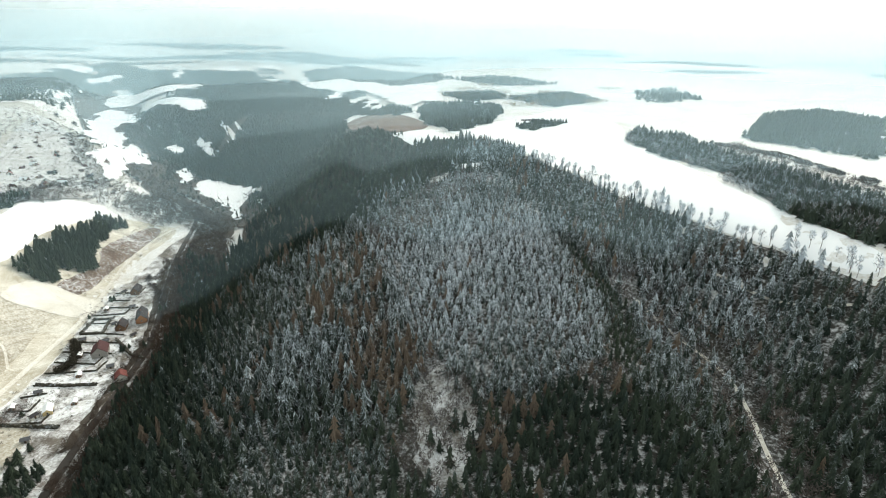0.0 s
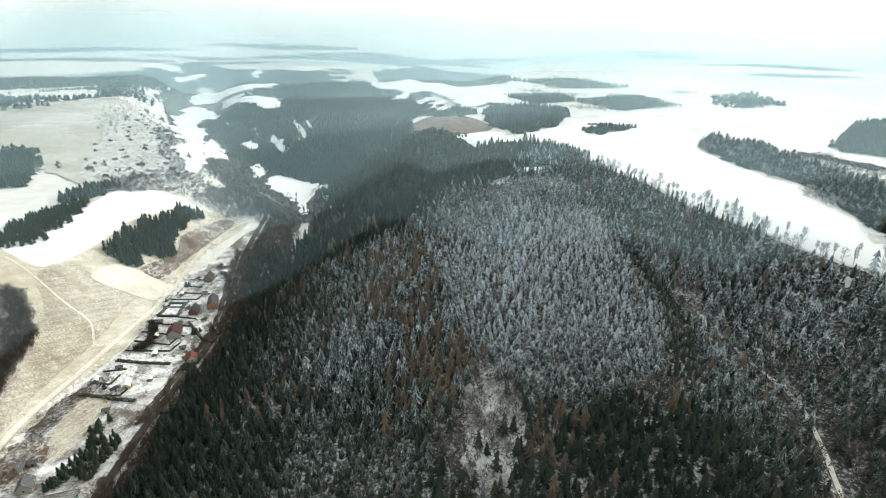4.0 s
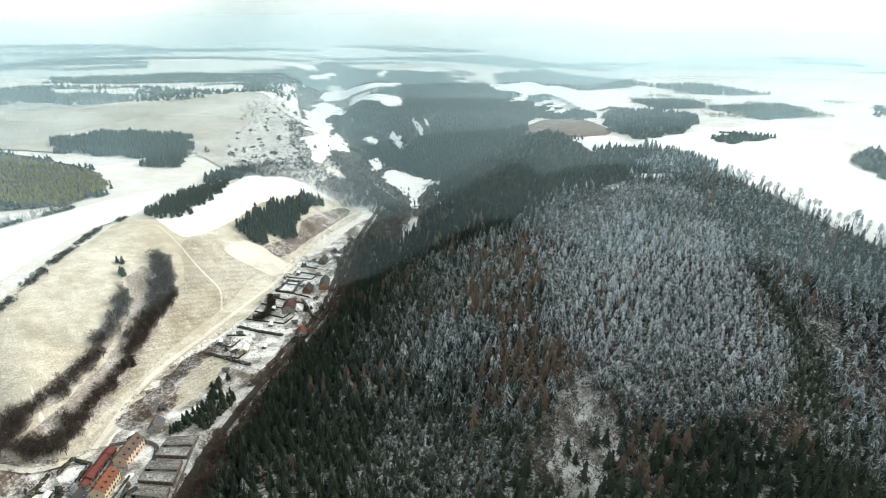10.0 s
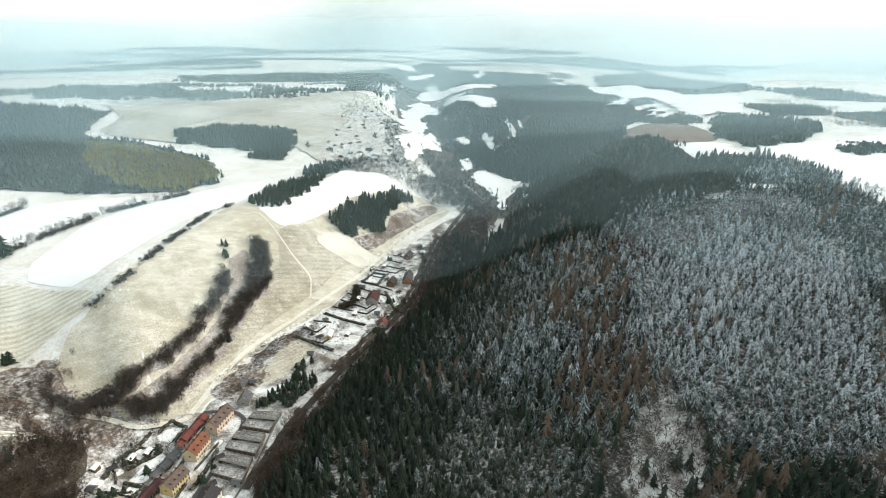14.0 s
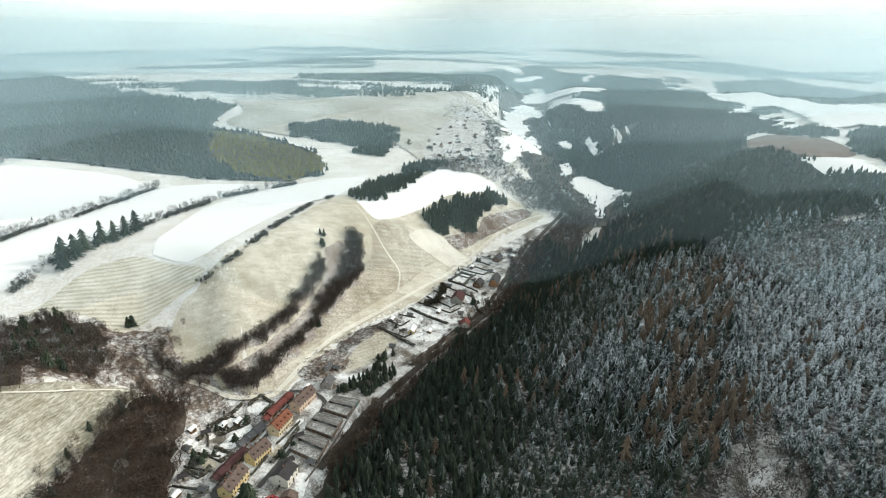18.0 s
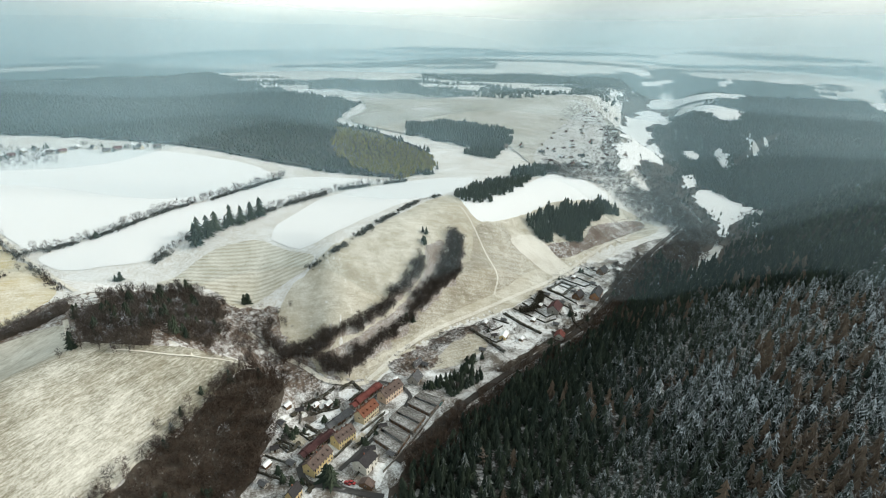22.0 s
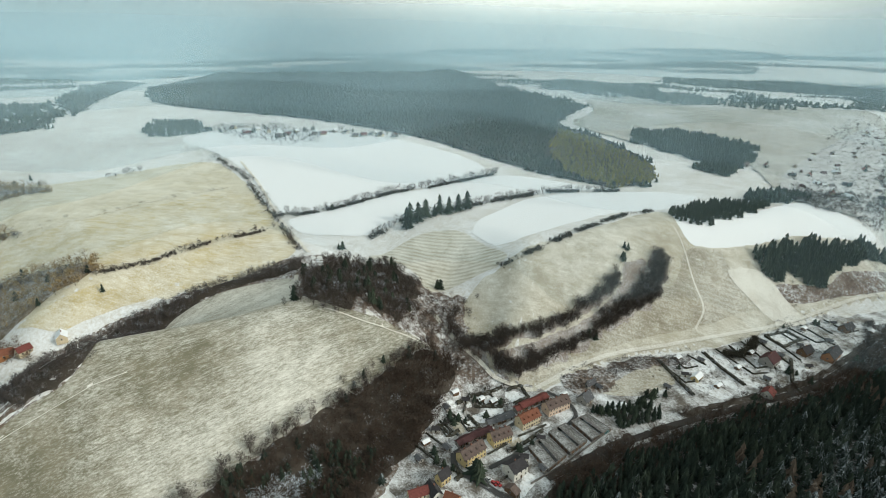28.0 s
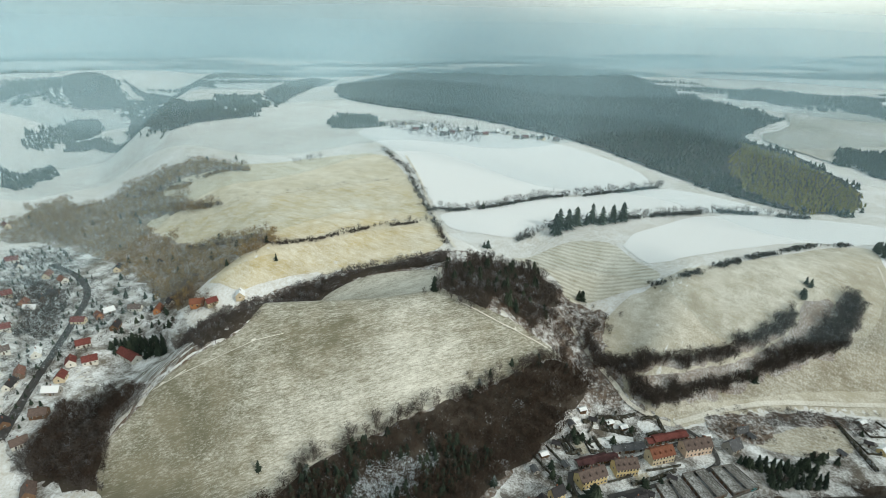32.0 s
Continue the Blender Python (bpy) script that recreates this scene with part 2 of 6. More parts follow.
def plain(name, col, rough=0.7, spec=0.3, vary=0.25, scale=1.5, snow=0.0, metal=0.0):
    m = Nodes(name, rough, spec)
    n, n2 = m.noise(scale, 5, 0.65), m.noise(scale * 0.15, 3)
    c = m.mix(m.ramp(n, 0.3, 0.7), tuple(x * (1 - vary) for x in col), tuple(min(1, x * (1 + vary)) for x in col))
    c = m.mix(m.ramp(n2, 0.35, 0.7, 0, 0.35), c, tuple(x * 0.6 for x in col))
    if snow:
        c = m.mix(m.ramp(m.math("ADD", n, m.math("MULTIPLY", n2, 0.6)), 0.98 - snow * 0.5, 1.08 - snow * 0.5), c, SNOW)
    m.bsdf.inputs["Metallic"].default_value = metal
    m.colour(c)
    m.bump(n, 0.3, 0.03)
    return m.mat


M_BARK = plain("bark", (0.07, 0.055, 0.045), 0.9)


# ---- the lie of the land ----
def sstep(u):
    u = np.clip(u, 0.0, 1.0)
    return u * u * (3 - 2 * u)


def along(x, y, pts):
    """Distance to a line of (x, y, floor) points and the floor height at the nearest place."""
    best = np.full(np.shape(x), 1e9)
    floor = np.zeros(np.shape(x))
    for (ax, ay, az), (bx, by, bz) in zip(pts, pts[1:]):
        dx, dy = bx - ax, by - ay
        s = np.clip(((x - ax) * dx + (y - ay) * dy) / (dx * dx + dy * dy), 0, 1)
        d = np.hypot(x - ax - s * dx, y - ay - s * dy)
        near = d < best
        best = np.where(near, d, best)
        floor = np.where(near, az + s * (bz - az), floor)
    return best, floor


# valleys: line of (x, y, floor), half width of the floor, width of the slope
VALLEYS = [
    ([(-135, -420, 0), (-140, -80, 0), (-165, 20, 0), (-203, 100, 0), (-228, 175, 0), (-243, 275, 0), (-258, 430, 2), (-300, 615, 6), (-400, 860, 12), (-650, 1050, 20), (-850, 1400, 44), (-1120, 1860, 84), (-1800, 2800, 120)], 36, 205),
    ([(-140, -225, 0), (-275, -240, 0), (-385, -300, 2), (-480, -400, 6), (-720, -600, 12), (-1600, -950, 40)], 38, 120),
    ([(-240, 115, 3), (-310, 118, 12), (-355, 104, 24), (-385, 65, 38), (-402, 15, 50)], 9, 80),
    ([(-402, 15, 50), (-350, -70, 34), (-310, -150, 14), (-280, -215, 2)], 8, 80),
    ([(130, 500, 92), (128, 390, 62), (138, 312, 42), (166, 232, 27), (197, 120, 12), (100, -80, 5), (-140, -240, 0)], 8, 120),
    ([(-235, 520, 5), (-110, 570, 40), (0, 640, 92)], 5, 100),
]


def height(x, y):
    x, y = np.asarray(x, float), np.asarray(y, float)
    d = np.hypot(x, y)
    az = np.arctan2(-x, y)
    west = sstep((-x - 130 + 0.10 * y) / 230)
    top = 97 + (-40 + 34 * sstep((-x - 420) / 480)) * west
    swell = np.sin(x / 310 + 1.3) * np.cos(y / 270 - 0.6) + 0.5 * np.sin(x / 140 + y / 170)
    top = top + (1.2 + 2.2 * west) * swell * sstep((d - 300) / 500)
    top = top - 9 * np.exp(-((x + 300) / 110) ** 2 - ((y + 50) / 80) ** 2) * west
    top = top + 8 * np.exp(-((x + 375) / 110) ** 2 - ((y - 340) / 150) ** 2) * west
    far = sstep((d - 1300) / 3300)
    lobe = np.exp(-((az - 0.75) / 0.65) ** 2)
    top = top + far * (-30 + 45 * lobe + (6 + 14 * lobe) * np.sin(az * 9 + d / 420) + 6 * np.sin(az * 23 + d / 260))
    nose = sstep((y + 0.25 * x - 90) / 430)
    east = nose + (1 - nose) * sstep((x - 120) / 160)
    top = top * (east + (1 - east) * sstep((-x - 115) / 85))
    z = top
    line = np.interp(y, [-420, -80, 20, 100, 175, 275, 430, 615, 860], [-135, -140, -165, -203, -228, -243, -258, -300, -400])
    for pts, half, wide in VALLEYS:
        r, floor = along(x, y, pts)
        if wide == 205:
            wide = np.where(x < line, 105.0, wide)
        cut = floor + np.maximum(top - floor, 0) * sstep((r - half) / wide + 0.0) ** 0.8
        k = np.clip(0.8 * (top - np.maximum(z, cut)), 0.01, 16.0)
        h = np.clip(0.5 + 0.5 * (z - cut) / k, 0, 1)
        z = z + (cut - z) * h - k * h * (1 - h)
    return z


def top_of(x, y):
    return float(height(x, y))


def fast_mesh(name, verts, tris, mats, attrs=None, slots=None, smooth=False):
    """A triangle mesh from arrays."""
    me = bpy.data.meshes.new(name)
    nv, nt = len(verts), len(tris)
    me.vertices.add(nv)
    me.vertices.foreach_set("co", np.ascontiguousarray(verts, np.float32).ravel())
    me.loops.add(nt * 3)
    me.loops.foreach_set("vertex_index", np.ascontiguousarray(tris, np.int32).ravel())
    me.polygons.add(nt)
    me.polygons.foreach_set("loop_start", np.arange(0, nt * 3, 3, dtype=np.int32))
    if slots is not None:
        me.polygons.foreach_set("material_index", np.ascontiguousarray(slots, np.int32))
    me.polygons.foreach_set("use_smooth", np.full(nt, smooth))
    for key, value in (attrs or {}).items():
        at = me.attributes.new(key, "FLOAT", "POINT")
        at.data.foreach_set("value", np.ascontiguousarray(value, np.float32))
    for m in mats:
        me.materials.append(m)
    me.update(calc_edges=True)
    return me


def inside(x, y, poly):
    """Which of the points lie in the outline."""
    hit = np.zeros(len(x), bool)
    for (ax, ay), (bx, by) in zip(poly, poly[1:] + poly[:1]):
        if ay != by:
            hit ^= ((ay > y) != (by > y)) & (x < (bx - ax) * (y - ay) / (by - ay) + ax)
    return hit


def rounded(pts, closed=True, times=2):
    """Corner cutting."""
    for _ in range(times):
        out = []
        pairs = list(zip(pts, pts[1:] + pts[:1])) if closed else list(zip(pts, pts[1:]))
        for (ax, ay), (bx, by) in pairs:
            out += [(0.8 * ax + 0.2 * bx, 0.8 * ay + 0.2 * by), (0.2 * ax + 0.8 * bx, 0.2 * ay + 0.8 * by)]
        pts = out if closed else [pts[0]] + out + [pts[-1]]
    return pts


def spaced(pts, step, closed=False):
    """Points every step metres along a line."""
    out = []
    for (ax, ay), (bx, by) in zip(pts, pts[1:] + (pts[:1] if closed else [])):
        n = max(1, int(math.hypot(bx - ax, by - ay) / step))
        out += [(ax + (bx - ax) * i / n, ay + (by - ay) * i / n) for i in range(n)]
    return out if closed else out + [pts[-1]]


from mathutils.geometry import delaunay_2d_cdt


def patch(name, outline, mat, label, category, lift, step, wobble=1.0, times=2, grain=0.15):
    """A field or clearing: a sheet cut to its outline, lying on the ground."""
    edge = spaced(rounded([tuple(map(float, p)) for p in outline], True, times), step * 0.5, True)
    edge = [(x + wobble * (noise.noise((x * grain, y * grain, 3.0))), y + wobble * noise.noise((x * grain, y * grain, 9.0))) for x, y in edge]
    ex, ey = np.array(edge).T
    gx, gy = np.meshgrid(np.arange(ex.min(), ex.max(), step), np.arange(ey.min(), ey.max(), step))
    gx, gy = gx.ravel(), gy.ravel()
    keep = inside(gx, gy, edge)
    pts = [Vector(p) for p in edge] + [Vector((a, b)) for a, b in zip(gx[keep], gy[keep])]
    n = len(edge)
    vs, _, fs, *_ = delaunay_2d_cdt(pts, [], [list(range(n))], 1, 1e-4)
    vx, vy = np.array([(v.x, v.y) for v in vs]).T
    far = np.hypot(vx, vy)
    verts = np.stack([vx, vy, height(vx, vy) + lift * np.maximum(1.0, far / 400)], 1)
    tris = np.array([f for f in fs if len(f) == 3])
    a, b, c = (verts[tris[:, i], :2] for i in range(3))
    flip = (b[:, 0] - a[:, 0]) * (c[:, 1] - a[:, 1]) - (b[:, 1] - a[:, 1]) * (c[:, 0] - a[:, 0]) < 0
    tris[flip] = tris[flip][:, ::-1]
    ob = new(name, fast_mesh(name, verts, tris, [mat], smooth=True))
    return tagged(ob, label, category, kind="structure")


def ribbon(name, line, width, mat, label, category, lift, step=4.0, times=2):
    """A road or track along a line."""
    pts = spaced(rounded([tuple(map(float, p)) for p in line], False, times), step)
    verts, tris = [], []
    for i, (x, y) in enumerate(pts):
        ax, ay = pts[max(i - 1, 0)]
        bx, by = pts[min(i + 1, len(pts) - 1)]
        d = math.hypot(bx - ax, by - ay) or 1
        nx, ny = -(by - ay) / d, (bx - ax) / d
        w = width * (0.5 + 0.08 * noise.noise((x * 0.1, y * 0.1, 1.0)))
        zc = top_of(x, y) + lift * max(1.0, math.hypot(x, y) / 400)
        for s in (1, 0, -1):
            px, py = x + nx * w * s, y + ny * w * s
            verts.append((px, py, max(zc - 0.1, top_of(px, py) + lift * 0.92)))
        if i:
            k = 3 * i
            for j in (0, 1):
                tris += [(k - 3 + j, k - 2 + j, k + j), (k - 2 + j, k + 1 + j, k + j)]
    tris = np.array(tris)[:, ::-1] if tris else np.zeros((0, 3), int)
    v = np.array(verts)
    a, b, c = (v[tris[:, i], :2] for i in range(3))
    flip = (b[:, 0] - a[:, 0]) * (c[:, 1] - a[:, 1]) - (b[:, 1] - a[:, 1]) * (c[:, 0] - a[:, 0]) < 0
    tris[flip] = tris[flip][:, ::-1]
    ob = new(name, fast_mesh(name, v, tris, [mat], smooth=True))
    return tagged(ob, label, category, kind="structure")


# ground: rings round the middle, wider with the distance
ring = np.concatenate([[0], np.geomspace(25, 4950, 330)])
turns = 560
ang = np.arange(turns) * 2 * np.pi / turns
gx, gy = np.outer(ring, -np.sin(ang)).ravel(), np.outer(ring, np.cos(ang)).ravel()
i, j = np.meshgrid(np.arange(len(ring) - 1), np.arange(turns), indexing="ij")
k00, k01 = (i * turns + j).ravel(), (i * turns + (j + 1) % turns).ravel()
k10, k11 = k00 + turns, k01 + turns
g_tris = np.concatenate([np.stack([k00, k01, k11], 1), np.stack([k00, k11, k10], 1)])
g_verts = np.stack([gx, gy, height(gx, gy)], 1)
a, b, c = (g_verts[g_tris[-1, i], :2] for i in range(3))
if (b[0] - a[0]) * (c[1] - a[1]) - (b[1] - a[1]) * (c[0] - a[0]) < 0:
    g_tris = g_tris[:, ::-1]
tagged(new("ground", fast_mesh("ground", g_verts, g_tris, [M_GROUND], smooth=True)), "rolling winter land under thin patchy snow", "ground", kind="structure")

# ---- fields, clearings and forest floors ----
patch("village_ground", [(-210, 46), (-250, 77), (-269, 116), (-248, 147), (-262, 186), (-273, 240), (-273, 319), (-286, 390), (-291, 454), (-296, 553), (-266, 569), (-229, 474), (-209, 385), (-197, 302), (-196, 233), (-201, 185), (-154, 99)], M_YARD, "patchy snow between houses and gardens", "ground cover", 0.1, 5, 3)
patch("dell_ground", [(-305, -191), (-349, -130), (-380, -60), (-404, 2), (-383, 101), (-302, 130), (-273, 142), (-246, 103), (-200, 51), (-160, 14), (-154, -73), (-166, -149), (-192, -166), (-214, -145)], M_DELL, "brushy snow-flecked ground below the pasture", "ground cover", 0.06, 6, 3)
patch("far_village_ground", [(-519, 574), (-626, 764), (-736, 996), (-495, 733), (-397, 618), (-394, 567), (-406, 517), (-437, 501)], M_TOWN, "trodden snow between the far village houses", "ground cover", 0.9, 8, 6)
patch("west_village_ground", [(-451, -453), (-474, -407), (-436, -302), (-321, -181), (-228, -129), (-214, -145), (-203, -161), (-191, -165), (-170, -167), (-167, -200)], M_GARDEN, "patchy snow between village houses", "ground cover", 0.1, 6, 3)
patch("valley_plain", [(-1045, 576), (-862, 507), (-792, 414), (-682, 460), (-573, 582), (-462, 517), (-396, 569), (-404, 666), (-497, 778), (-776, 1067), (-859, 915), (-1065, 854), (-1194, 737)], M_PLAIN, "pale grey-brown fields on the far valley side", "field", 0.6, 12, 8)
patch("hill_meadow", [(-260, 132), (-302, 118), (-339, 124), (-356, 160), (-373, 232), (-415, 337), (-373, 352), (-400, 444), (-366, 556), (-340, 591), (-301, 577), (-310, 470), (-286, 390), (-275, 307), (-279, 245), (-268, 190), (-251, 152)], M_PASTURE, "straw-coloured hill meadow under thin snow", "field", 0.1, 7, 2)
patch("side_valley_floor", [(-293, 59), (-341, 84), (-356, 131), (-314, 122), (-268, 136), (-254, 145), (-260, 116), (-286, 96), (-296, 82)], M_DELL, "snowy brush on the side valley floor", "ground cover", 0.12, 6, 3)
patch("snow_plateau", [(-63, 685), (-21, 735), (30, 685), (70, 646), (97, 557), (144, 483), (191, 415), (221, 352), (243, 303), (255, 283), (271, 303), (252, 383), (236, 563), (213, 646), (251, 743), (221, 963), (95, 815), (32, 736)], M_SNOW, "bright closed snow field on the plateau above the forest", "field", 0.25, 14, 2)
patch("snow_field_north", [(-440, 4), (-431, 60), (-449, 88), (-458, 116), (-467, 145), (-484, 190), (-503, 262), (-500, 330), (-556, 268), (-571, 226), (-537, 146), (-520, 88), (-489, 41), (-477, 6), (-468, -10)], M_SNOW, "long white snow field between two hedges", "field", 0.25, 8)
patch("snow_field_upper", [(-480, -12), (-493, 41), (-525, 88), (-542, 146), (-575, 222), (-637, 212), (-731, 129), (-819, -74), (-762, -168), (-674, -90), (-597, -52), (-500, -18)], M_SNOW, "broad white snow field below a distant village", "field", 0.3, 14, 2)
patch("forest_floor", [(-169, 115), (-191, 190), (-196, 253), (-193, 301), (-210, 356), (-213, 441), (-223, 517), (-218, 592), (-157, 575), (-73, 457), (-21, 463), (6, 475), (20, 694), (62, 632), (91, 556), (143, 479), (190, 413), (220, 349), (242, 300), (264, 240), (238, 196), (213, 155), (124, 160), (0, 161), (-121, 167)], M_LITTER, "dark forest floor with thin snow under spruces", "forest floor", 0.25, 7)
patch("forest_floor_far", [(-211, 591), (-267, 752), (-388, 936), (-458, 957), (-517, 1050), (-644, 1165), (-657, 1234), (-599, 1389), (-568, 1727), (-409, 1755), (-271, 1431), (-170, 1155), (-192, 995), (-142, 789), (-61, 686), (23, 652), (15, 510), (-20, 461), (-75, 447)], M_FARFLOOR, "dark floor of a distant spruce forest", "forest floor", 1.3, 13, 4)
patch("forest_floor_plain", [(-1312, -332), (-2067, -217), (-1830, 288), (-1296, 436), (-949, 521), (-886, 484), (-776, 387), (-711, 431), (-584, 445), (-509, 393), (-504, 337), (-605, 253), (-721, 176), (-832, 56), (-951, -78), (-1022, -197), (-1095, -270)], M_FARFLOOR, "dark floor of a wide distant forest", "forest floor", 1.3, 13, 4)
patch("wood_floor_strip", [(221, 660), (254, 707), (297, 619), (324, 489), (334, 386), (274, 307), (264, 326), (252, 383), (265, 487), (236, 563)], M_SCRUB, "brushy ground of a field copse in snow", "wood floor", 0.4, 9, 2)
patch("heath", [(-175, 894), (-155, 1013), (-40, 815), (-17, 745), (-63, 689), (-109, 705)], M_HEATH, "reddish brown heath beside snow fields", "heath", 0.4, 14, 3)
patch("snow_field", [(-420, 146), (-497, 247), (-483, 380), (-454, 420), (-410, 344), (-416, 289), (-395, 227), (-371, 167)], M_SNOW, "smooth closed white snow field on a hill", "field", 0.25, 7, 1.0, 1)
patch("stubble_field", [(-404, 56), (-408, 72), (-427, 109), (-418, 143), (-390, 155), (-371, 165), (-362, 169), (-357, 158), (-360, 147), (-362, 128), (-361, 100), (-380, 97), (-393, 87), (-400, 66)], M_STUBBLE, "striped stubble field with snow in the rows", "field", 0.2, 6)
patch("hill_pasture", [(-344, 127), (-333, 124), (-319, 125), (-311, 138), (-304, 158), (-315, 197), (-326, 226), (-337, 250), (-350, 263), (-358, 280), (-365, 299), (-389, 285), (-384, 257), (-368, 230), (-351, 200), (-345, 165), (-352, 156), (-356, 147), (-350, 137)], M_PASTURE, "rounded hill pasture dusted with snow", "field", 0.2, 6)
patch("lower_pasture", [(-266, 143), (-286, 201), (-311, 256), (-325, 281), (-323, 299), (-353, 325), (-351, 359), (-334, 360), (-291, 380), (-283, 315), (-284, 248), (-272, 197), (-261, 158)], M_BROWN, "brownish hillside pasture with thin snow", "field", 0.2, 6)
patch("combe_floor", [(-286, 130), (-275, 142), (-281, 169), (-288, 194), (-300, 218), (-316, 249), (-336, 282), (-350, 291), (-349, 302), (-331, 298), (-317, 281), (-302, 245), (-292, 213), (-281, 194), (-273, 164), (-267, 145), (-273, 129)], M_STRIP, "brushy floor of a wooded combe", "wood floor", 0.32, 6, 5.0)
patch("combe_floor_west", [(-347, 125), (-328, 114), (-309, 116), (-301, 133), (-295, 154), (-306, 192), (-319, 222), (-331, 243), (-337, 255), (-325, 249), (-316, 234), (-302, 202), (-293, 171), (-287, 136), (-294, 117), (-306, 111), (-323, 108)], M_STRIP, "brushy floor of a hedge wood", "wood floor", 0.32, 6, 5.0)
patch("combe_strip", [(-285, 135), (-286, 153), (-293, 176), (-301, 207), (-314, 233), (-326, 252), (-342, 260), (-346, 284), (-334, 280), (-317, 250), (-301, 219), (-289, 194), (-282, 169), (-275, 142), (-280, 132)], M_STRIP, "pale grassy strip between two tree belts", "ground cover", 0.5, 5, 2)
patch("cut_over", [(-323, 457), (-340, 485), (-340, 579), (-320, 573), (-317, 477), (-306, 404), (-325, 390)], M_CUT, "reddish brown cut-over slope with brash", "clearing", 0.3, 7)
patch("copse_floor", [(-301, 2), (-368, 5), (-390, 35), (-393, 77), (-370, 95), (-347, 91), (-293, 66), (-296, 54), (-310, 42), (-292, 38), (-291, 26)], M_SCRUB, "dark brushy floor of a copse", "wood floor", 0.3, 6, 5.0)
patch("scrub_ground", [(-343, 86), (-364, 101), (-355, 115), (-347, 125), (-328, 114), (-304, 112), (-286, 126), (-276, 126), (-276, 109), (-286, 91), (-298, 88), (-287, 72), (-291, 57), (-305, 39), (-314, 47), (-329, 70)], M_DELL, "brown scrubby ground in a side valley", "scrub", 0.36, 6, 5.0)
patch("big_pasture", [(-214, -145), (-226, -128), (-243, -95), (-338, -90), (-369, -53), (-367, 5), (-308, 2), (-294, 37), (-290, 74), (-288, 90), (-259, 52), (-238, 19), (-216, -16), (-204, -41), (-186, -63), (-154, -73), (-166, -149), (-192, -166), (-207, -147)], M_BIG, "wide domed pasture, brown grass through thin snow", "field", 0.4, 3.5)
patch("slope_wood_floor", [(-288, 90), (-276, 107), (-250, 87), (-225, 68), (-198, 43), (-160, 14), (-154, -73), (-186, -63), (-204, -41), (-216, -16), (-238, 19), (-259, 52)], M_SCRUB, "brown leafy floor of a slope wood", "wood floor", 0.3, 6, 5.0)
patch("ravine_floor", [(-303, -186), (-247, -107), (-346, -129), (-366, -80), (-377, -59), (-395, 0), (-376, 9), (-369, -53), (-338, -90), (-243, -95), (-228, -129)], M_SCRUB, "brushy floor of a narrow ravine", "wood floor", 0.36, 6, 5.0)
patch("west_fields", [(-408, 4), (-378, -50), (-358, -150), (-366, -192), (-413, -262), (-500, -352), (-596, -420), (-606, -330), (-590, -240), (-668, -100), (-570, -52), (-470, -22), (-452, -8)], M_STRAW, "pale straw-coloured fields under thin snow", "field", 0.12, 7, 4)
patch("yellow_field", [(-497, -350), (-491, -295), (-476, -230), (-514, -142), (-570, -54), (-457, -11), (-435, -76), (-393, -134), (-413, -207), (-452, -256)], M_GOLD, "winter grass field with light snow, sun patch put into its yellow", "field", 0.25, 7)
patch("yellow_meadow", [(-361, -192), (-367, -158), (-400, -108), (-435, -55), (-446, -5), (-404, 2), (-381, -46), (-372, -100), (-353, -140), (-342, -154)], M_GOLD, "grass meadow with light snow, sun patch put into its yellow-brown", "field", 0.25, 7)
patch("west_wood_floor", [(-541, -514), (-634, -432), (-588, -246), (-569, -238), (-569, -368), (-495, -238), (-521, -354), (-444, -252), (-396, -126), (-365, -194), (-329, -195), (-423, -294), (-462, -392)], M_WEEDS, "brown brushy ground between gardens and fields", "wood floor", 0.3, 7, 5.0)
patch("west_wood_floor", [(-484, -482), (-574, -521), (-618, -503), (-525, -419), (-456, -386), (-477, -441), (-448, -450)], M_WEEDS, "brown brushy ground on the village edge", "wood floor", 0.3, 7, 5.0)
patch("west_slope_floor", [(-181, -207), (-235, -221), (-227, -197), (-194, -163), (-178, -158), (-173, -146)], M_SCRUB, "brown brushy bank above the village road", "wood floor", 0.3, 7, 5.0)
patch("garden_snow", [(-253, 91), (-264, 113), (-267, 134), (-259, 156), (-249, 160), (-241, 170), (-201, 183), (-197, 158), (-183, 124), (-153, 107), (-159, 86), (-190, 43), (-213, 58), (-235, 75)], M_YARD, "trodden snow in the gardens of the row houses", "garden ground", 0.15, 5)
patch("garden_snow_north", [(-272, 256), (-274, 298), (-277, 327), (-291, 365), (-292, 402), (-301, 432), (-278, 455), (-237, 400), (-224, 366), (-214, 328), (-212, 298), (-213, 281), (-222, 264), (-230, 254)], M_GARDEN, "snowy gardens of scattered cottages", "garden ground", 0.15, 6)
patch("allotment_meadow", [(-267, 241), (-269, 253), (-242, 251), (-237, 231), (-235, 216), (-243, 188)], M_BROWN, "pale brown grass plot between gardens", "garden ground", 0.3, 5)
patch("snow_clearing", [(7, 502), (15, 521), (41, 530), (34, 501)], M_SNOW, "small snowy clearing on the wooded ridge", "clearing", 0.6, 5)
patch("snow_spur", [(-412, 342), (-373, 352), (-400, 444), (-425, 508), (-382, 564), (-369, 560), (-369, 458), (-356, 411), (-351, 359), (-355, 326)], M_SNOW, "bright snowy top of the field hill", "field", 0.24, 8)

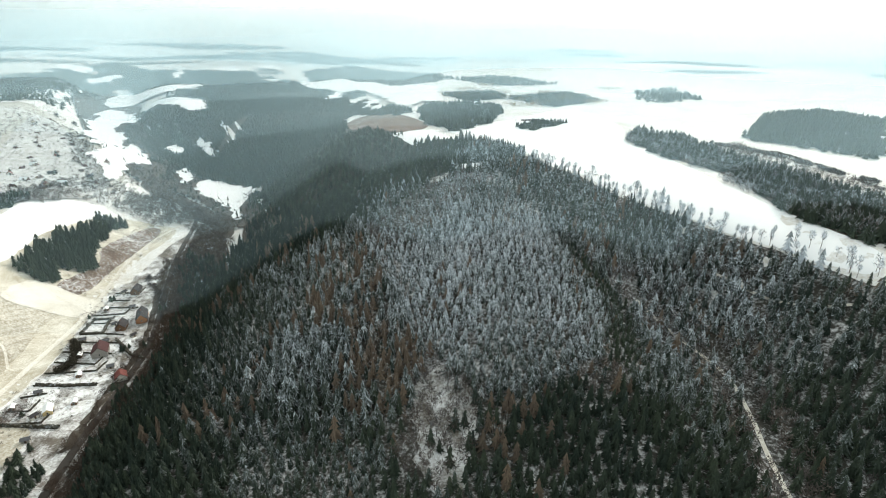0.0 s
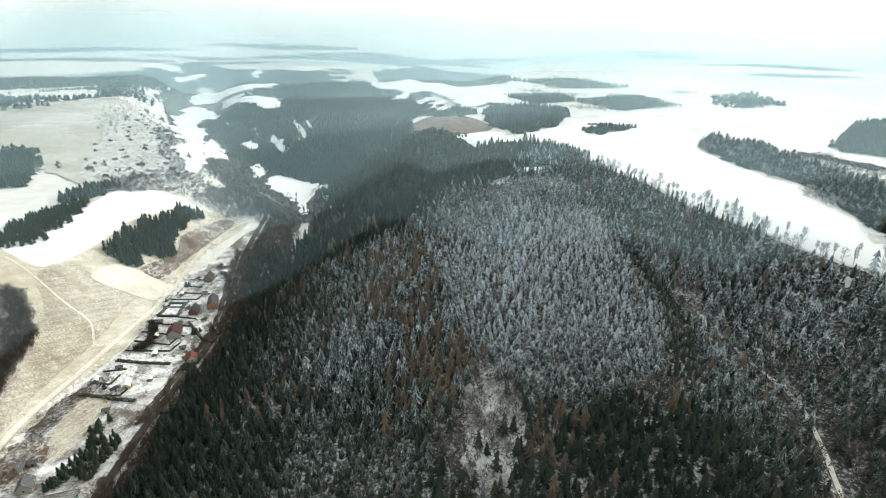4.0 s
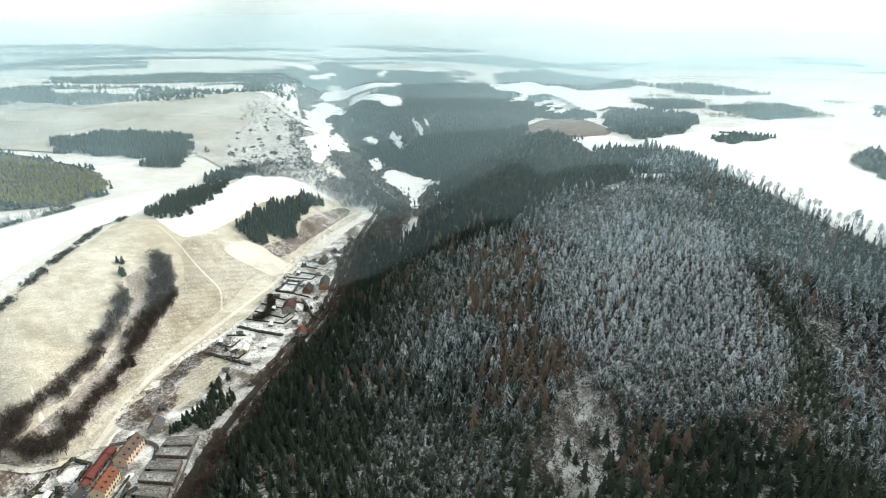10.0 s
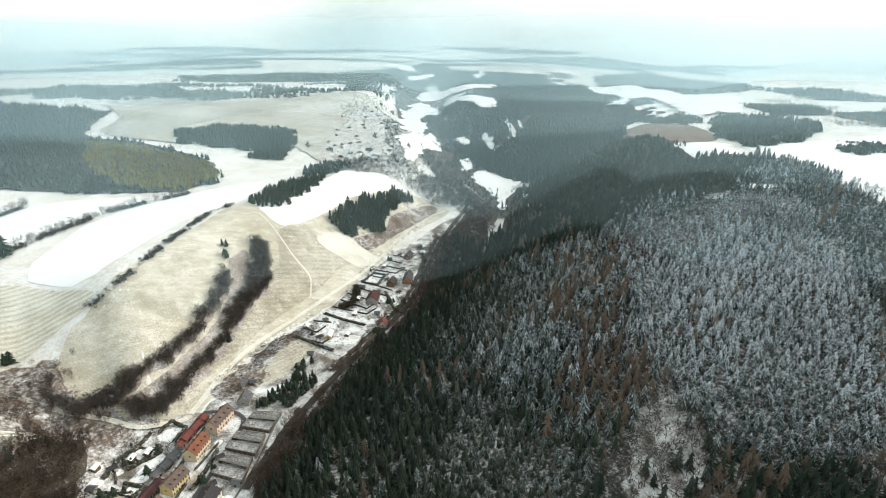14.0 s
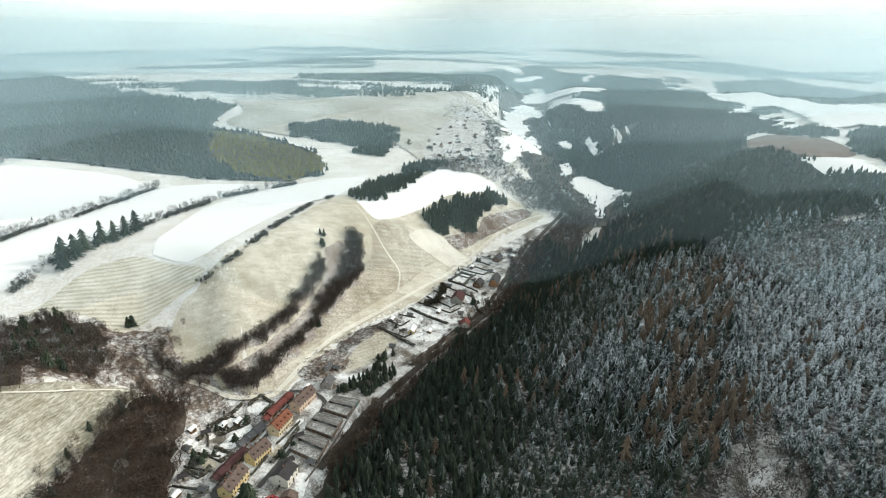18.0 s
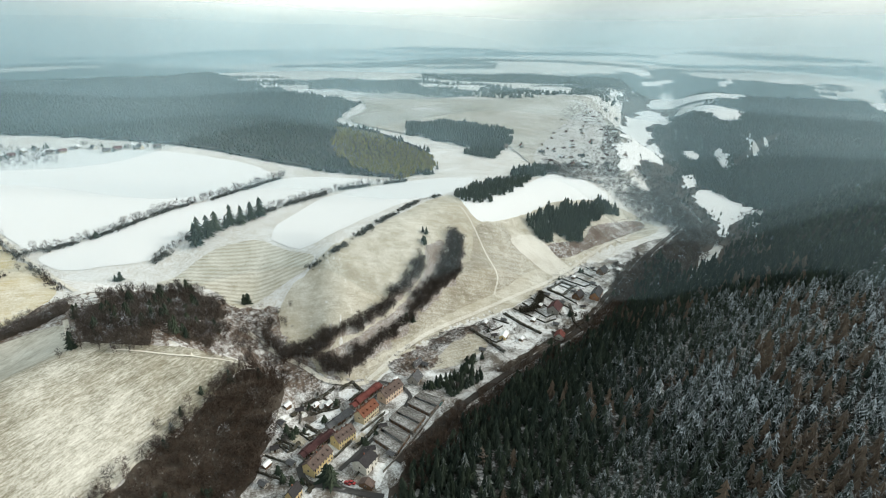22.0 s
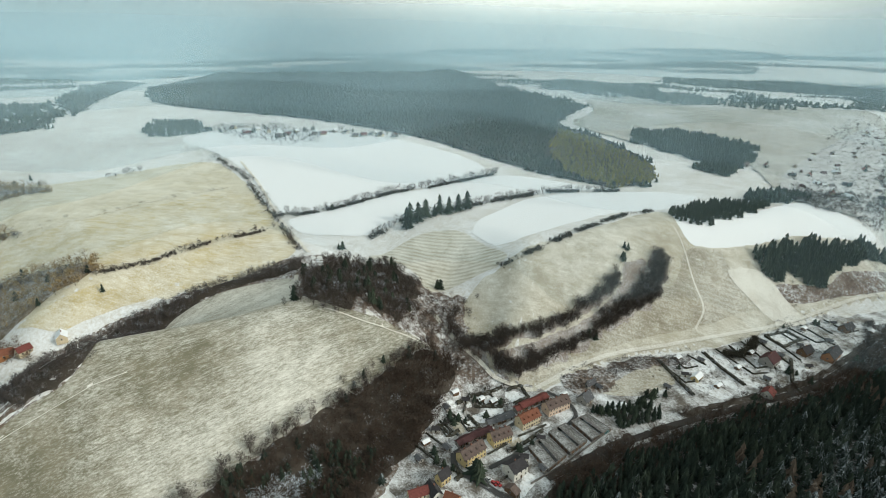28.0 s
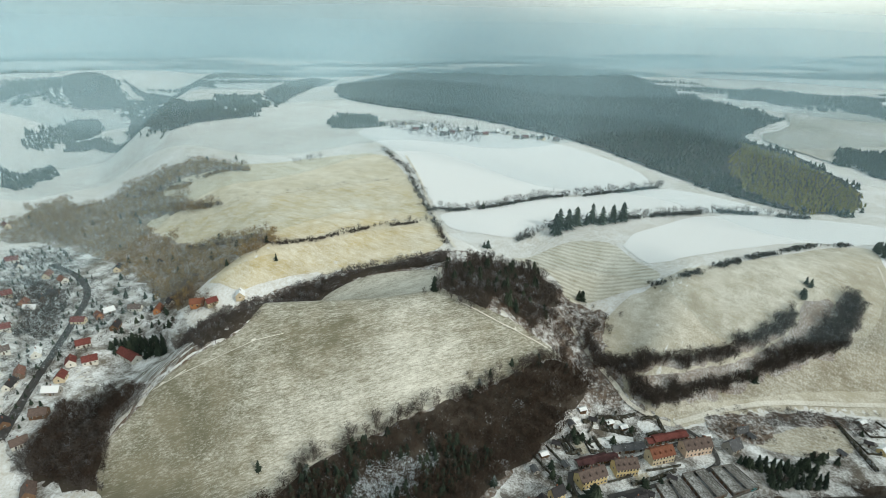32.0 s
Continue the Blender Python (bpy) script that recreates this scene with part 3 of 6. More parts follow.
for outline, mat, label in (([(-190, 301), (-224, 382), (-255, 455), (-274, 521), (-291, 613), (-233, 542), (-214, 461), (-202, 367), (-181, 295)], M_SCRUB, "brushy ground along the stream and railway"), ([(-272, 210), (-276, 237), (-271, 267), (-267, 280), (-260, 268), (-263, 235), (-264, 215)], M_DELL, "brown brush beside the lane"), ([(-267, 175), (-271, 199), (-269, 217), (-240, 202), (-245, 189), (-248, 172)], M_DELL, "overgrown garden plots beside the lane"),
                            ([(-438, -442), (-461, -397), (-386, -309), (-342, -261), (-295, -251), (-250, -241), (-200, -230)], M_GARDEN, "snowy gardens along the main road"), ([(-422, -299), (-325, -188), (-303, -186), (-311, -240), (-324, -265)], M_GARDEN, "snowy gardens below the fields")):
    patch("brush_ground", outline, mat, label, "ground cover", 0.38, 7, 5)

MEADOWS_NEAR = [[(-489, 715), (-491, 760), (-597, 1007), (-520, 919), (-450, 811), (-442, 766), (-452, 747), (-422, 680), (-418, 640), (-456, 694)], [(-358, 735), (-356, 773), (-319, 755), (-260, 715), (-262, 688), (-259, 649), (-239, 589), (-273, 645), (-306, 680), (-337, 701)], [(-416, 804), (-412, 842), (-375, 778), (-375, 748)], [(-509, 963), (-504, 991), (-478, 970), (-458, 913)], [(-433, 1037), (-403, 1001), (-380, 979), (-392, 974), (-403, 989)], [(-461, 978), (-457, 995), (-405, 931), (-393, 895), (-427, 942)], [(-65, 684), (-46, 704), (-21, 716), (7, 679), (8, 660), (-24, 656), (-42, 656), (-55, 674)]]
MEADOWS_FAR = [[(-745, 1124), (-787, 1237), (-781, 1292), (-682, 1204), (-654, 1148), (-692, 1159), (-672, 1094), (-618, 1033), (-493, 775), (-513, 776), (-702, 1046)], [(-854, 1368), (-861, 1481), (-720, 1401), (-667, 1523), (-649, 1449), (-664, 1316), (-734, 1347), (-782, 1313), (-802, 1296)], [(-677, 1247), (-650, 1252), (-601, 1253), (-559, 1269), (-487, 1133), (-520, 1103), (-571, 1158), (-636, 1209)], [(-1352, 1885), (-1407, 2044), (-1160, 1866), (-1118, 1725)], [(-1064, 1633), (-1035, 1795), (-994, 1677), (-1013, 1591)], [(-778, 1584), (-898, 1886), (-832, 1780), (-763, 1586)], [(-815, 1938), (-774, 2075), (-685, 1986), (-744, 1866)], [(-735, 2199), (-613, 2163), (-623, 2070), (-675, 2069)], [(-594, 1771), (-529, 1817), (-526, 1737)], [(-857, 1187), (-918, 1354), (-885, 1297), (-840, 1173)], [(-467, 1756), (-395, 1793), (-353, 1926), (-268, 1750), (-227, 1799), (-24, 1322), (-8, 979), (-57, 1043), (-55, 920), (-85, 1004), (-166, 1390), (-236, 1550), (-277, 1475), (-255, 1373), (-300, 1339), (-292, 1507), (-333, 1574), (-375, 1563)], [(-194, 1296), (-152, 1267), (-110, 976), (-162, 1125)]]
VALE = [(-917, 1350), (-764, 1132), (-472, 743), (-422, 700), (-399, 732), (-326, 678), (-237, 579), (-193, 518), (-193, 559), (-270, 720), (-366, 832), (-451, 861), (-573, 1028), (-691, 1228), (-721, 1306), (-900, 1496)]
patch("vale_ground", VALE, M_SCRUB, "dark brushy ground along the far valley", "ground cover", 1.2, 7, 5)
patch("vale_ground", [(-408, 684), (-423, 756), (-308, 653), (-247, 598), (-230, 537), (-271, 579), (-352, 672)], M_SCRUB, "brown brushy ground by the railway bend", "ground cover", 0.9, 6, 3)
for outline in MEADOWS_NEAR:
    patch("valley_meadow", outline, M_SNOW, "white meadow in the valley between woods", "field", 1.6, 6, 9, 1, 0.06)
for outline in MEADOWS_FAR:
    patch("distant_meadow", outline, M_SNOW, "white distant meadow between woods", "field", 1.7, 11, 20, 1, 0.03)

for outline in ([(-256, 115), (-257, 121), (-252, 126), (-249, 116)], [(-250, 102), (-253, 107), (-249, 108), (-248, 103)], [(-242, 103), (-245, 116), (-246, 127), (-240, 126), (-233, 110)], [(-236, 97), (-239, 104), (-230, 106), (-227, 99)], [(-235, 83), (-234, 87), (-225, 89), (-225, 85)], [(-257, 130), (-257, 140), (-249, 144), (-245, 134)], [(-262, 125), (-262, 129), (-259, 131), (-257, 125)], [(-247, 82), (-253, 97), (-248, 98), (-244, 87)], [(-222, 136), (-223, 140), (-219, 142), (-217, 136)], [(-224, 144), (-225, 148), (-221, 149), (-220, 144)], [(-192, 99), (-184, 105), (-176, 106), (-187, 98)], [(-191, 119), (-185, 126), (-175, 116), (-173, 110)], [(-230, 194), (-233, 206), (-221, 202), (-221, 189)], [(-178, 85), (-177, 92), (-167, 97), (-166, 87)], [(-188, 68), (-187, 78), (-178, 80), (-176, 69)], [(-268, 261), (-269, 290), (-250, 290), (-247, 263)], [(-273, 295), (-265, 304), (-236, 299), (-226, 310), (-226, 295), (-251, 291)], [(-280, 354), (-284, 374), (-269, 377), (-264, 356)], [(-246, 345), (-235, 350), (-220, 335), (-231, 333)], [(-241, 256), (-235, 275), (-220, 279), (-222, 264)]):
    patch("garden_plot", outline, M_PLOT, "garden plot under clean snow", "garden plot", 0.32, 3, 0.9, 1)
for outline in ([(-235, 89), (-236, 96), (-227, 98), (-225, 93)], [(-212, 119), (-215, 126), (-211, 128), (-207, 119)]):
    patch("garden_plot", outline, M_BROWN, "brown grassy garden plot", "garden plot", 0.34, 3, 0.4, 0)
ribbon("valley_road", [(-257, 154), (-270, 183), (-280, 220), (-285, 283), (-288, 329), (-290, 366), (-298, 415), (-314, 483), (-319, 542), (-308, 590)], 3.6, M_TRACK, "pale snow-covered lane along the meadows", "road", 0.65)
ribbon("side_lane", [(-255, 151), (-266, 129), (-283, 122), (-310, 109), (-333, 101)], 3.5, M_TRACK, "snowy lane into the side valley", "road", 0.65)
ribbon("railway", [(-183, 130), (-197, 176), (-207, 230), (-213, 293), (-218, 341), (-251, 432), (-271, 491), (-301, 626), (-365, 688), (-395, 641)], 5.0, M_RAIL, "dark single railway bed at the forest foot", "railway", 0.65)
ribbon("field_track", [(-405, 10), (-441, -3), (-477, -18), (-566, -39), (-647, -67)], 3.0, M_TRACK, "snowy farm track between fields", "track", 0.65)
ribbon("main_road", [(-203, -233), (-254, -256), (-315, -279), (-375, -304), (-405, -337), (-423, -378)], 5.5, M_ROAD, "dark cleared asphalt road through the village", "road", 0.65)
ribbon("village_lane", [(-211, 86), (-203, 84), (-197, 85), (-188, 94), (-174, 105), (-167, 112)], 3.4, M_ROAD, "dark cleared lane round the row houses", "road", 0.65)
ribbon("garden_lane", [(-196, 102), (-203, 120), (-212, 144), (-224, 168), (-238, 169), (-252, 159)], 2.6, M_ROAD, "narrow wet lane beside the allotments", "road", 0.65)
ribbon("back_street", [(-211, 86), (-220, 108), (-228, 128), (-241, 154)], 2.6, M_ROAD, "narrow street between row houses and sheds", "road", 0.65)
patch("gully_floor", [(125, 345), (130, 324), (145, 290), (162, 262), (161, 233), (155, 207), (151, 170), (143, 140), (158, 140), (166, 170), (170, 207), (176, 233), (177, 266), (157, 298), (140, 332), (135, 347)], M_LITTER, "snow-flecked brushy floor of a forest gully", "ground cover", 0.4, 4, 3)
patch("glade_floor", [(-19, 258), (2, 270), (17, 248), (18, 222), (12, 196), (-2, 190), (-12, 200), (-15, 222)], M_GARDEN, "snowy glade under bare trees", "clearing", 0.45, 4, 4)
ribbon("ravine_track", [(134, 330), (150, 294), (168, 264), (167, 233), (162, 207), (158, 170)], 2.6, M_TRACK, "snowy forest track in a ravine", "track", 0.75)
ribbon("forest_track", [(188, 342), (197, 326), (208, 303), (223, 285), (238, 274)], 2.4, M_TRACK, "pale forest track on the far slope", "track", 0.75)

patch("rail_bank", [(-164, 110), (-170, 119), (-186, 143), (-203, 180), (-205, 193), (-198, 193), (-188, 173), (-173, 150), (-162, 129), (-150, 114), (-157, 106)], M_SCRUB, "brown brushy bank along the railway", "bank", 0.3, 5, 3)
patch("lane_verge", [(-266, 156), (-273, 193), (-282, 246), (-278, 310), (-288, 377), (-294, 411), (-308, 367), (-297, 314), (-291, 253), (-280, 202), (-272, 164)], M_PASTURE, "pale straw-coloured verge along the lane", "field", 0.3, 6)
patch("snowy_track_band", [(-335, 352), (-337, 382), (-331, 396), (-289, 409), (-287, 380), (-310, 369)], M_TRACK, "broad snowy vehicle track on the hillside", "track", 0.45, 4, 1)
for line, w, label in (([(-295, 302), (-309, 320), (-329, 319), (-354, 324), (-373, 326)], 1.5, "faint pale footpath over the pasture"), ([(-288, 90), (-286, 52), (-298, 14), (-320, 1), (-368, 1)], 3.0, "pale snowy track along the pasture edge"), ([(-214, -144), (-230, -107), (-244, -79)], 1.6, "pale snowy track over the big pasture")):
    ribbon("pasture_track", line, w, M_TRACK, label, "track", 0.4)

# ---- haze: added translucent sheets that stand in for air haze over the far land ----
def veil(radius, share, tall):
    m = bpy.data.materials.new("haze_sheet")
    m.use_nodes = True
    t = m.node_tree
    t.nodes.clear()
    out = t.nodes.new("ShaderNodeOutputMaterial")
    clear, veil_diffuse, glow = t.nodes.new("ShaderNodeBsdfTransparent"), t.nodes.new("ShaderNodeBsdfDiffuse"), t.nodes.new("ShaderNodeBsdfTranslucent")
    for n in (veil_diffuse, glow):
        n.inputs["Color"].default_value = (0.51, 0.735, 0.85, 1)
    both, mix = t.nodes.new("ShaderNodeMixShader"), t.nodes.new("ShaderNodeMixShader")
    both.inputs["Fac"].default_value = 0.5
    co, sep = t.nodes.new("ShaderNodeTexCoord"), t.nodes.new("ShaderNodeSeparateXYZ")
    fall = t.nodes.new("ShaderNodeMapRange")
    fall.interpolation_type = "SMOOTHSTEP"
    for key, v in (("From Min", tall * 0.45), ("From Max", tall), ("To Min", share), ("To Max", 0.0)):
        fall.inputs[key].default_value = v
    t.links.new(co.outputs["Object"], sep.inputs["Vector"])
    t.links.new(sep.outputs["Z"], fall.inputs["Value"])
    t.links.new(veil_diffuse.outputs["BSDF"], both.inputs[1])
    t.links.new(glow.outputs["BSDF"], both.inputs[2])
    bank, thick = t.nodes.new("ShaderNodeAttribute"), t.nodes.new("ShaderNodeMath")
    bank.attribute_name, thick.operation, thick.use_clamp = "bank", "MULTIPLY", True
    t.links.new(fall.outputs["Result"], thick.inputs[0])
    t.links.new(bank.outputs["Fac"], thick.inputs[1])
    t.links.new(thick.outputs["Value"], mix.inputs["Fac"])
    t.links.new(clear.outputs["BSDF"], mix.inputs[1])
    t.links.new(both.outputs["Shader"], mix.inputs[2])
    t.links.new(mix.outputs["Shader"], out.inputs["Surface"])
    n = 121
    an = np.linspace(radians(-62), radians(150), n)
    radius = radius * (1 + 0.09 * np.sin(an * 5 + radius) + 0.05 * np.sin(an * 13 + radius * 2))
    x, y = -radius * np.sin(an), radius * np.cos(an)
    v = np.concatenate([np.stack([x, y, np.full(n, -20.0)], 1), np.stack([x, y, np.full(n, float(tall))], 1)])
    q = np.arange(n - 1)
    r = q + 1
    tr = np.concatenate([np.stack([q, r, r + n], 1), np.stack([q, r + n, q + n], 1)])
    # sheets thinned at 15 to 45 degrees, thickened past 60, to tune distant paleness
    sheet_share = np.interp(np.degrees(an), [-60, 0, 15, 45, 62, 80, 150], [1.1, 1.0, 0.9, 0.85, 1.2, 1.25, 1.2])
    tagged(new("haze", fast_mesh("haze", v, tr, [m], {"bank": np.tile(sheet_share, 2)}, smooth=True)), "translucent sheet that stands in for bluish haze over the far land", "haze", kind="structure")


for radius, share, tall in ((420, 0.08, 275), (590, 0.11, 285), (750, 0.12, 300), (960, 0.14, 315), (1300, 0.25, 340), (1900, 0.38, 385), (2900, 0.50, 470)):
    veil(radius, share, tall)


# ---- trees ----
rng = np.random.default_rng(7)


def spruce_shape(layers, points, seed, slim=0.2):
    """A spruce one metre high: tiers of drooping ragged boughs round a trunk. Verts, tris, slots."""
    r = np.random.default_rng(seed)
    v, t, s = [], [], []
    lean = r.normal(0, 0.012, 2)
    for k in range(layers):
        f = k / layers
        z0 = 0.08 + 0.86 * f
        z1 = min(1.0, z0 + 1.25 / layers * 0.9)
        rad = slim * (1 - (z0 - 0.06)) ** 0.8 * r.uniform(0.88, 1.12)
        b = len(v)
        v.append((lean[0] * z1, lean[1] * z1, z1 + (0.05 if k == layers - 1 else 0)))
        turn = r.uniform(0, 6.3)
        side = r.uniform(0, 6.3)
        for i in range(points * 2):
            an = turn + math.pi * i / points + r.normal(0, 0.1)
            q = rad * (r.uniform(0.8, 1.25) if i % 2 == 0 else r.uniform(0.35, 0.6)) * (1 + 0.14 * math.cos(an - side))
            v.append((q * math.cos(an) + lean[0] * z0, q * math.sin(an) + lean[1] * z0, z0 + (r.normal(-0.03, 0.018) if i % 2 == 0 else r.normal(0.03, 0.012))))
        for i in range(points * 2):
            t.append((b, b + 1 + i, b + 1 + (i + 1) % (points * 2)))
            s.append(0)
    b = len(v)
    for z, w in ((-0.03, 0.014), (0.35, 0.009)):
        for i in range(3):
            v.append((w * math.cos(2.1 * i), w * math.sin(2.1 * i), z))
    for i in range(3):
        j = (i + 1) % 3
        t += [(b + i, b + j, b + 3 + j), (b + i, b + 3 + j, b + 3 + i)]
        s += [1, 1]
    return np.array(v), np.array(t), np.array(s)


def bare_shape(limbs, twigs, seed, wide=0.3, low=0.22, thick=0.010, conical=False):
    """A leafless tree one metre high: tapered trunk, limbs and many twigs. Verts, tris, slots."""
    r = np.random.default_rng(seed)
    v, t, s = [], [], []

    def stick(a, b, w0, w1, slot, sides=2):
        a, b = np.array(a), np.array(b)
        d = (b - a) / (np.linalg.norm(b - a) + 1e-9)
        n1 = np.cross(d, (0.3, 0.5, 0.8))
        n1 /= np.linalg.norm(n1)
        n2 = np.cross(d, n1)
        k = len(v)
        if sides == 1:
            v.extend([a - n1 * w0, a + n1 * w0, b])
            t.append((k, k + 1, k + 2))
            s.append(slot)
            return
        for p, w in ((a, w0), (b, w1)):
            for i in range(3):
                v.append(p + w * (n1 * math.cos(2.1 * i) + n2 * math.sin(2.1 * i)))
        for i in range(3):
            j = (i + 1) % 3
            t.extend([(k + i, k + j, k + 3 + j), (k + i, k + 3 + j, k + 3 + i)])
            s.extend([slot, slot])

    top = (r.normal(0, 0.02), r.normal(0, 0.02), 0.96)
    stick((0, 0, -0.03), (0, 0, 0.5), 0.020, 0.012, 1)
    stick((0, 0, 0.5), top, 0.012, 0.003, 1)
    ends = []
    for i in range(limbs):
        z = low + (0.9 - low) * (i + 0.5) / limbs
        an = r.uniform(0, 6.3)
        reach = wide * ((1.15 - z) if conical else math.sin(math.pi * min(1, (z - low + 0.12) / (1.12 - low)) ** 0.8) + 0.15) * r.uniform(0.7, 1.1)
        e = np.array((reach * math.cos(an), reach * math.sin(an), z + (0.02 if conical else 0.18 * r.uniform(0.5, 1.2))))
        stick((0, 0, z), e, thick * 0.7, thick * 0.3, 0, 1)
        ends.append((np.array((0, 0, z)), e))
    for i in range(twigs):
        a, e = ends[r.integers(len(ends))]
        f = r.uniform(0.3, 1.0)
        p = a + (e - a) * f
        d = r.normal(0, 1, 3) * (0.7, 0.7, 0.35) + ((0, 0, -0.05) if conical else (0, 0, 0.55)) + (e - a) * 2.0
        d /= np.linalg.norm(d)
        stick(p, p + d * wide * r.uniform(0.25, 0.5), thick * r.uniform(0.7, 1.1), 0, 0, 1)
    return np.array(v), np.array(t), np.array(s)


def twig_shape(count, seed, wide, low, length, thick, limbs=6):
    """A leafless tree or bush one metre high: trunk, limbs and a rounded, ragged cloud of fine twigs. Verts, tris, slots."""
    r = np.random.default_rng(seed)
    mid, half = (1 + low) / 2, (1 - low) / 2
    d = r.normal(0, 1, (count, 3))
    d /= np.linalg.norm(d, axis=1)[:, None]
    knots = r.normal(0, 1, (7, 3))
    knots /= np.linalg.norm(knots, axis=1)[:, None]
    swell = 0.72 + 0.32 * np.max(np.clip(d @ knots.T, 0, 1) ** 4, axis=1)
    p = d * (r.uniform(0.25, 1.0, count) ** 0.55 * swell)[:, None] * (wide, wide, half) + (0, 0, mid)
    way = d * (0.7, 0.7, 0.5) + (0, 0, 0.6) + r.normal(0, 0.45, (count, 3))
    way /= np.linalg.norm(way, axis=1)[:, None]
    cross = np.cross(way, r.normal(0, 1, (count, 3)))
    cross /= np.linalg.norm(cross, axis=1)[:, None]
    w, long = thick * r.uniform(0.6, 1.3, count)[:, None], length * r.uniform(0.6, 1.3, count)[:, None]
    v = np.stack([p - cross * w - way * long * 0.5, p + cross * w - way * long * 0.5, p + way * long * 0.5], 1).reshape(-1, 3)
    t = np.arange(count * 3).reshape(-1, 3)
    s = np.zeros(count, int)
    vv, tt = [], []
    ends = [((0, 0, -0.03), (0, 0, mid), 0.018)]
    for i in range(limbs):
        an, z = r.uniform(0, 6.3), r.uniform(low * 0.8, mid)
        ends.append(((0, 0, z), (0.75 * wide * math.cos(an), 0.75 * wide * math.sin(an), z + half * r.uniform(0.4, 0.9)), 0.009))
    for a, b, q in ends:
        k = len(v) + len(vv)
        for i in range(3):
            vv.append((a[0] + q * math.cos(2.1 * i), a[1] + q * math.sin(2.1 * i), a[2]))
        vv.append(b)
        tt += [(k, k + 1, k + 3), (k + 1, k + 2, k + 3), (k + 2, k, k + 3)]
    return np.concatenate([v, np.array(vv)]), np.concatenate([t, np.array(tt)]), np.concatenate([s, np.ones(len(tt), int)])


SPRUCE_NEAR = [spruce_shape(6, 7, 11 + i, (0.27, 0.24, 0.30)[i % 3]) for i in range(6)]
SPRUCE_MID = [spruce_shape(4, 6, 31 + i, (0.26, 0.23, 0.29)[i % 3]) for i in range(4)]
SPRUCE_FAR = [tuple(q[w] if k else q for k, q in enumerate(sh) for w in [sh[2] == 0]) for sh in (spruce_shape(2, 4, 41 + i, 0.3) for i in range(5))]
LARCH_NEAR = [bare_shape(16, 64, 51 + i, 0.26, 0.16, 0.016, True) for i in range(3)]
LACY = [twig_shape(130, 55 + i, (0.19, 0.15)[i % 2], 0.42, 0.13, 0.013) for i in range(4)]
BARE_NEAR = [twig_shape(115, 61 + i, (0.33, 0.27, 0.38)[i % 3], 0.14, 0.17, 0.0115) for i in range(6)]
BARE_MID = [twig_shape(46, 71 + i, (0.36, 0.30, 0.42)[i % 3], 0.12, 0.22, 0.022, 3) for i in range(6)]
BUSHY = [twig_shape(44, 95 + i, (0.55, 0.65)[i % 2], 0.0, 0.28, 0.055, 2) for i in range(4)]
SHRUB = [twig_shape(52, 91 + i, (0.5, 0.62)[i % 2], 0.0, 0.26, 0.022, 3) for i in range(4)]


def forest_mesh(name, shapes, x, y, tall, tint, frost, mats, wide=1.0):
    """Many trees joined into one mesh."""
    vs, ts, ss, ti, fr, base = [], [], [], [], [], 0
    z = height(x, y)
    pick = rng.integers(len(shapes), size=len(x))
    turn = rng.uniform(0, 6.3, len(x))
    wide = np.broadcast_to(wide, len(x)) * rng.uniform(0.85, 1.2, len(x))
    for k, (v, t, s) in enumerate(shapes):
        m = np.where(pick == k)[0]
        if not len(m):
            continue
        c, sn = np.cos(turn[m])[:, None], np.sin(turn[m])[:, None]
        h, w = tall[m][:, None], (tall[m] * wide[m])[:, None]
        px = (v[:, 0] * c - v[:, 1] * sn) * w + x[m][:, None]
        py = (v[:, 0] * sn + v[:, 1] * c) * w + y[m][:, None]
        pz = v[:, 2] * h + z[m][:, None]
        vs.append(np.stack([px, py, pz], 2).reshape(-1, 3))
        ts.append((t[None] + (np.arange(len(m)) * len(v))[:, None, None] + base).reshape(-1, 3))
        ss.append(np.tile(s, len(m)))
        rad = np.hypot(v[:, 0], v[:, 1])
        rim = np.clip(rad / (0.02 + 0.26 * (1.02 - np.clip(v[:, 2], 0, 1))), 0, 1.15)
        weight = np.where(v[:, 2] > 0.93, 1.05, (0.15 + 0.85 * rim ** 1.5) * (0.42 + 0.66 * np.clip(v[:, 2], 0, 1)))
        ti.append(np.repeat(tint[m], len(v)))
        fr.append((frost[m][:, None] * weight * rng.uniform(0.82, 1.18, (len(m), len(v)))).ravel())
        base += len(m) * len(v)
    return fast_mesh(name, np.concatenate(vs), np.concatenate(ts), mats, {"tint": np.concatenate(ti), "frost": np.concatenate(fr)}, np.concatenate(ss))


def scatter(outline, step, jitter=0.42):
    """Jittered places inside an outline."""
    px, py = np.array(outline, float).T
    gx, gy = np.meshgrid(np.arange(px.min(), px.max(), step), np.arange(py.min(), py.max(), step))
    gx = gx.ravel() + rng.uniform(-jitter, jitter, gx.size) * step
    gy = gy.ravel() + rng.uniform(-jitter, jitter, gy.size) * step
    keep = inside(gx, gy, [tuple(map(float, p)) for p in outline])
    return gx[keep], gy[keep]


def wave(x, y, scale, seed):
    """Smooth noise from about -1 to 1."""
    r = np.random.default_rng(seed)
    out = np.zeros(np.shape(x))
    for i in range(6):
        a, p, q = r.uniform(0, 6.3), r.uniform(0, 6.3), r.uniform(0.6, 1.7) / scale
        out += np.sin((x * math.cos(a) + y * math.sin(a)) * q + p)
    return out / 2.6


def stand(name, shapes, x, y, tall, tint, frost, leaf, label, category="forest", wide=1.0):
    if len(x):
        tagged(new(name, forest_mesh(name, shapes, x, y, tall, tint, frost, [leaf, M_BARK], wide)), label, category, kind="stuff")


